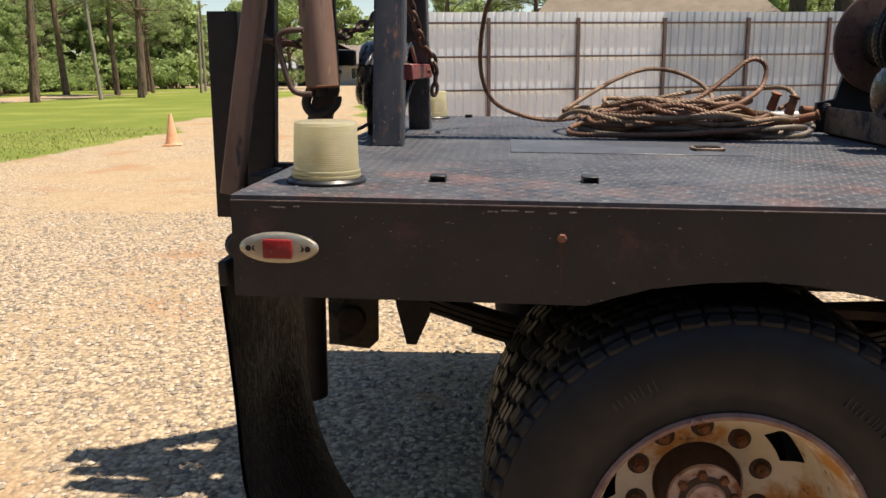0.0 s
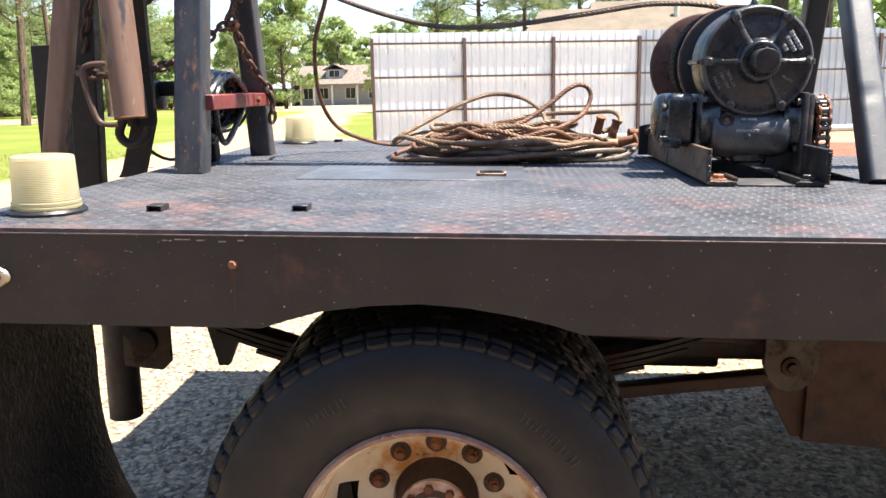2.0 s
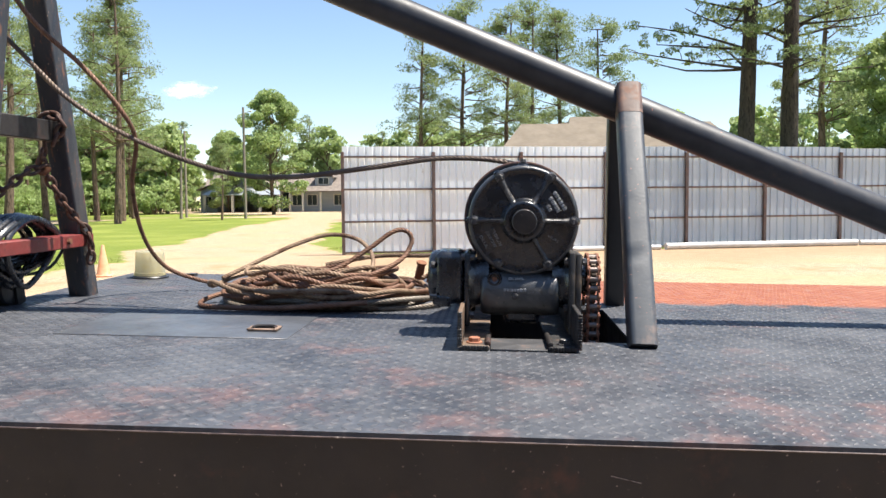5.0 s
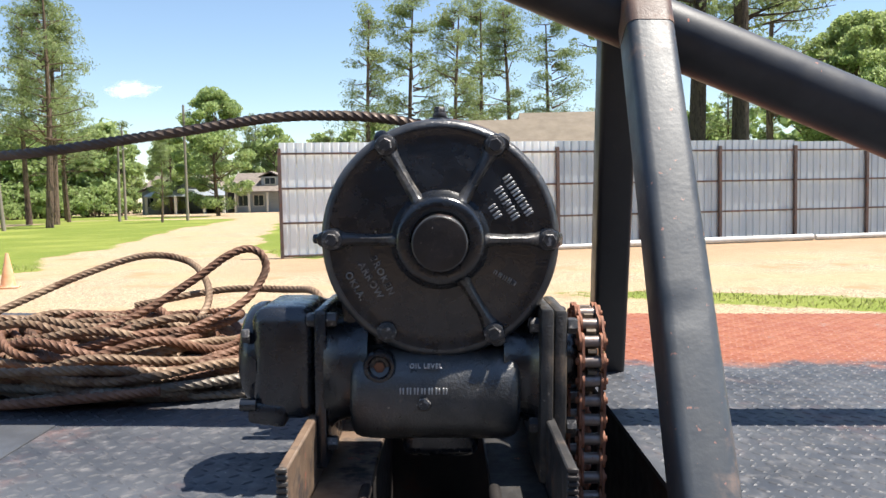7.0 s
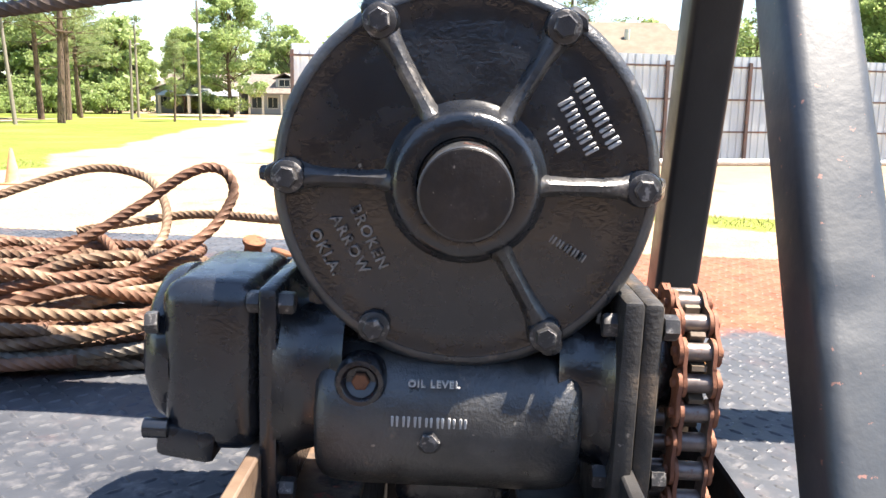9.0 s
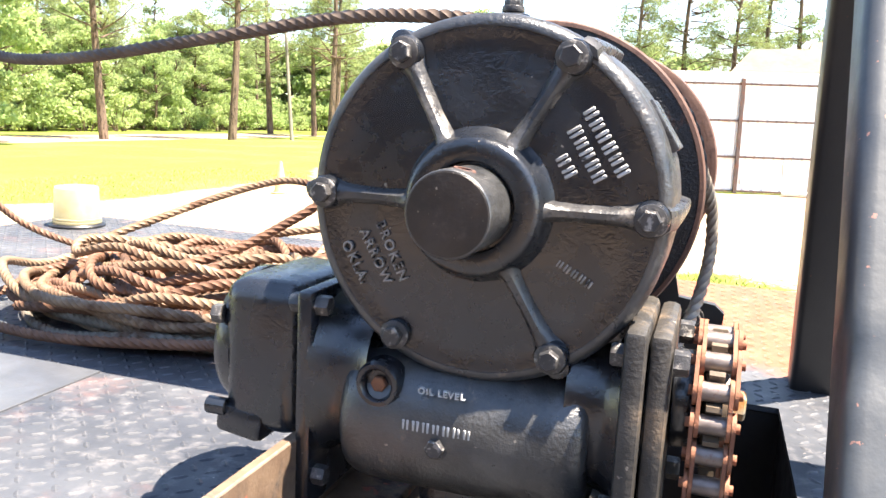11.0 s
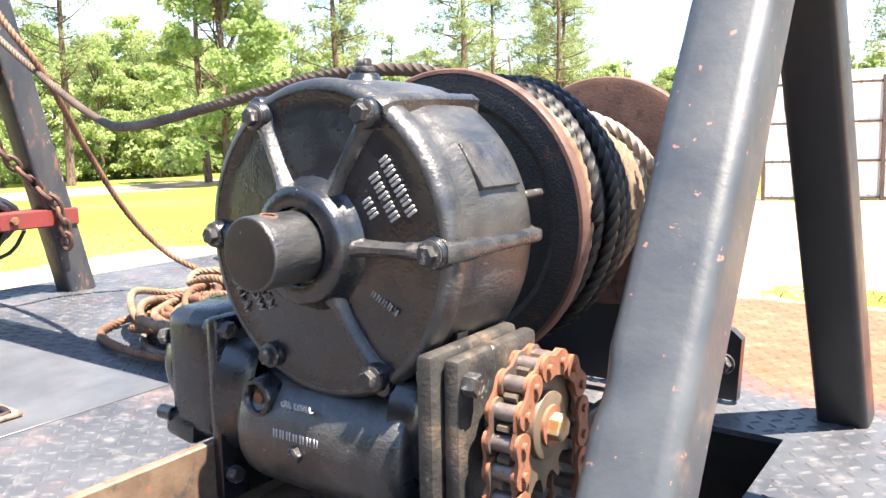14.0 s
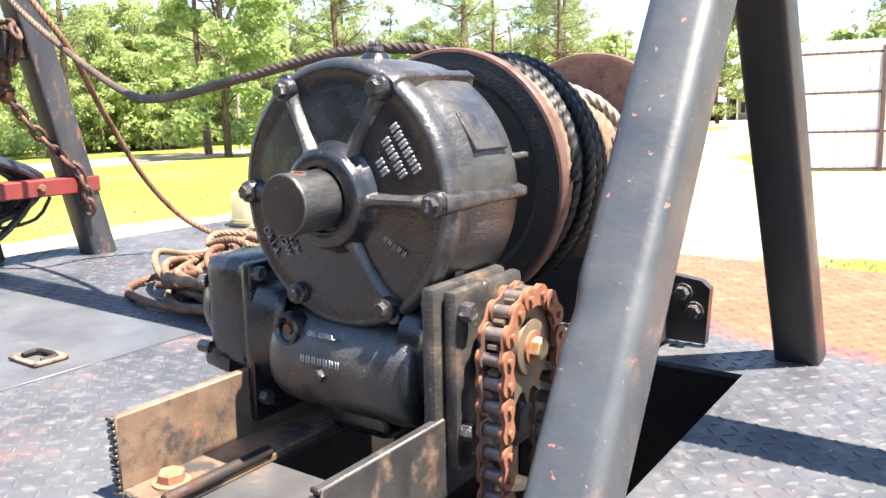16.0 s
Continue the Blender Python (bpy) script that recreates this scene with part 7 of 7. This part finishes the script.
part("upper_roof", bm, TAN_SHINGLE, h3, angle=0)
bm = bmesh.new()
rod(bm, (11.4, 49.5, 5.0), (11.4, 49.5, 6.1), 0.16, seg=10)
part("roof_vent", bm, TRIM, h3)

# utility poles
POLE = surf("grey_pole", (0.20, 0.17, 0.14), (0.27, 0.235, 0.195), 4, (0.8, 0.9), stretch=(3, 3, 0.4))
for x, y, h, lean in ((-19.0, 64.4, 9.2, 0.0), (-25.1, 65.9, 6.3, 0.15), (-24.5, 47.5, 7.2, -0.5), (-33.5, 31.5, 5.2, 0.0), (-27.0, 72.0, 8.0, 0.0)):
    pole = thing("utility_pole", (x, y, 0), "weathered grey wooden utility pole beside the drive", "pole", "utility poles", truck=False)
    bm = bmesh.new()
    rod(bm, (x, y, -0.1), (x + lean, y, h), 0.13, 0.09, 10)
    part("shaft", bm, POLE, pole)
    bm = bmesh.new()
    rod(bm, (x + lean + 0.1, y, h - 0.5), (x + lean + 0.55, y - 0.1, h - 0.35), 0.03, seg=8)
    box(bm, (x + lean + 0.62, y - 0.1, h - 0.36), (0.28, 0.16, 0.10), bev=0.02, seg=1)
    part("lamp_arm", bm, TRIM, pole)

# one small fair-weather cloud, far behind everything
CLOUD = bpy.data.materials.new("cloud")
n, l, p = nodes_of(CLOUD)
v = coords(n, l, (1 / 62.0, 1.0, 1 / 21.0))
ln_ = n.new("ShaderNodeVectorMath")
ln_.operation = "LENGTH"
l.new(v, ln_.inputs[0])
fluff = noise_node(n, l, coords(n, l, (0.03, 0.03, 0.07)), 1.0, 6, 0.6)
body = maths(n, l, "SUBTRACT", maths(n, l, "ADD", 0.80, maths(n, l, "MULTIPLY", maths(n, l, "SUBTRACT", fluff, 0.5), 1.5)), ln_.outputs["Value"])
p.inputs["Base Color"].default_value = (0.9, 0.9, 0.9, 1)
# the flat card glows to stand in for sunlight on the cloud
p.inputs["Emission Color"].default_value = (0.95, 0.98, 1.0, 1)
p.inputs["Emission Strength"].default_value = 0.36
l.new(ramp(n, l, body, 0.0, 0.55, (0.0, 0.92)), p.inputs["Alpha"])
me = bpy.data.meshes.new("backdrop")
me.from_pydata([(-70, 0, -26), (70, 0, -26), (70, 0, 26), (-70, 0, 26)], [], [(0, 1, 2, 3)])
me.materials.append(CLOUD)
cloud = tagged(new("backdrop", me), "small white fair-weather cloud low in the blue sky", "cloud", kind="structure")
cloud.matrix_basis = TRUCK @ Matrix.Translation((-545, 1400, 175))

# traffic cone
cone = thing("traffic_cone", (-6.18, 14.41, 0), "faded orange traffic cone on the gravel", "cone", truck=False)
FADED = surf("faded_orange", (0.62, 0.28, 0.13), (0.70, 0.38, 0.22), 6, (0.6, 0.8), c3=(0.75, 0.55, 0.42), c3_at=(0.55, 0.7), c3_scale=8)
bm = bmesh.new()
lathe(bm, [(0.145, 0.03), (0.13, 0.06), (0.03, 0.62), (0.022, 0.64), (0.0, 0.642)], Matrix.Translation((-6.18, 14.41, 0)), 28, False)
part("cone_body", bm, FADED, cone)
bm = bmesh.new()
box(bm, (-6.18, 14.41, 0.017), (0.36, 0.36, 0.034), (0, 0, 20), 0.008)
part("base", bm, FADED, cone)

# ---- grass blades and loose stones: what nobody could count ----
GRASS_BLADE = bpy.data.materials.new("grass_blade")
n, l, p = nodes_of(GRASS_BLADE)
geo = n.new("ShaderNodeNewGeometry")
l.new(mix(n, l, geo.outputs["Random Per Island"], (0.17, 0.20, 0.045), (0.34, 0.33, 0.11)), p.inputs["Base Color"])
p.inputs["Roughness"].default_value = 0.7
rng = np.random.default_rng(4)
verts, faces = [], []
for x0, x1, y0, y1, cnt in ((3.0, 10.0, 8.0, 13.5, 9000), (-1.0, 4.5, 7.0, 10.5, 6000), (-4.0, 0.5, 18.5, 24.0, 4000), (-12.0, -7.0, 5.0, 20.0, 9000)):
    xs_, ys_ = rng.uniform(x0, x1, cnt), rng.uniform(y0, y1, cnt)
    for x, y in zip(xs_, ys_):
        if grass_at(x, y) < 0.5 + 0.25 * rng.random():
            continue
        a, h = rng.uniform(0, 6.28), rng.uniform(0.02, 0.075)
        w = rng.uniform(0.004, 0.010)
        dx, dy = math.cos(a), math.sin(a)
        lx, ly = rng.uniform(-0.06, 0.06), rng.uniform(-0.06, 0.06)
        k = len(verts)
        verts += [(x - w * dx, y - w * dy, 0), (x + w * dx, y + w * dy, 0), (x + lx, y + ly, h)]
        faces.append((k, k + 1, k + 2))
me = bpy.data.meshes.new("grass_tufts")
me.from_pydata(verts, [], faces)
me.materials.append(GRASS_BLADE)
tagged(new("grass_tufts", me), "short rough grass blades along the gravel edges", "grass", kind="stuff")

STONE = bpy.data.materials.new("gravel_stone")
n, l, p = nodes_of(STONE)
geo = n.new("ShaderNodeNewGeometry")
c1 = mix(n, l, geo.outputs["Random Per Island"], (0.20, 0.17, 0.135), (0.56, 0.47, 0.36))
v = coords(n, l)
l.new(mix(n, l, ramp(n, l, noise_node(n, l, v, 60, 5), 0.5, 0.75), c1, (0.25, 0.17, 0.11)), p.inputs["Base Color"])
p.inputs["Roughness"].default_value = 0.9
verts, faces = [], []
cnt = 26000
xs_ = rng.uniform(-4.2, 3.2, cnt)
ys_ = rng.uniform(-0.2, 1.0, cnt) ** 1.0 * 6.5 + 0.0
for x, y in zip(xs_, ys_):
    r = rng.uniform(0.007, 0.019)
    k = len(verts)
    a = rng.uniform(0, 1.57)
    for j in range(5):
        b = a + j * 1.2566
        q = r * rng.uniform(0.7, 1.2)
        verts.append((x + q * math.cos(b), y + q * math.sin(b), r * rng.uniform(0.05, 0.3)))
    verts.append((x + rng.uniform(-0.3, 0.3) * r, y + rng.uniform(-0.3, 0.3) * r, r * rng.uniform(0.6, 1.0)))
    faces += [(k + j, k + (j + 1) % 5, k + 5) for j in range(5)]
me = bpy.data.meshes.new("loose_gravel")
me.from_pydata(verts, [], faces)
me.materials.append(STONE)
tagged(new("loose_gravel", me), "loose tan gravel stones beside and under the truck", "gravel", kind="stuff")
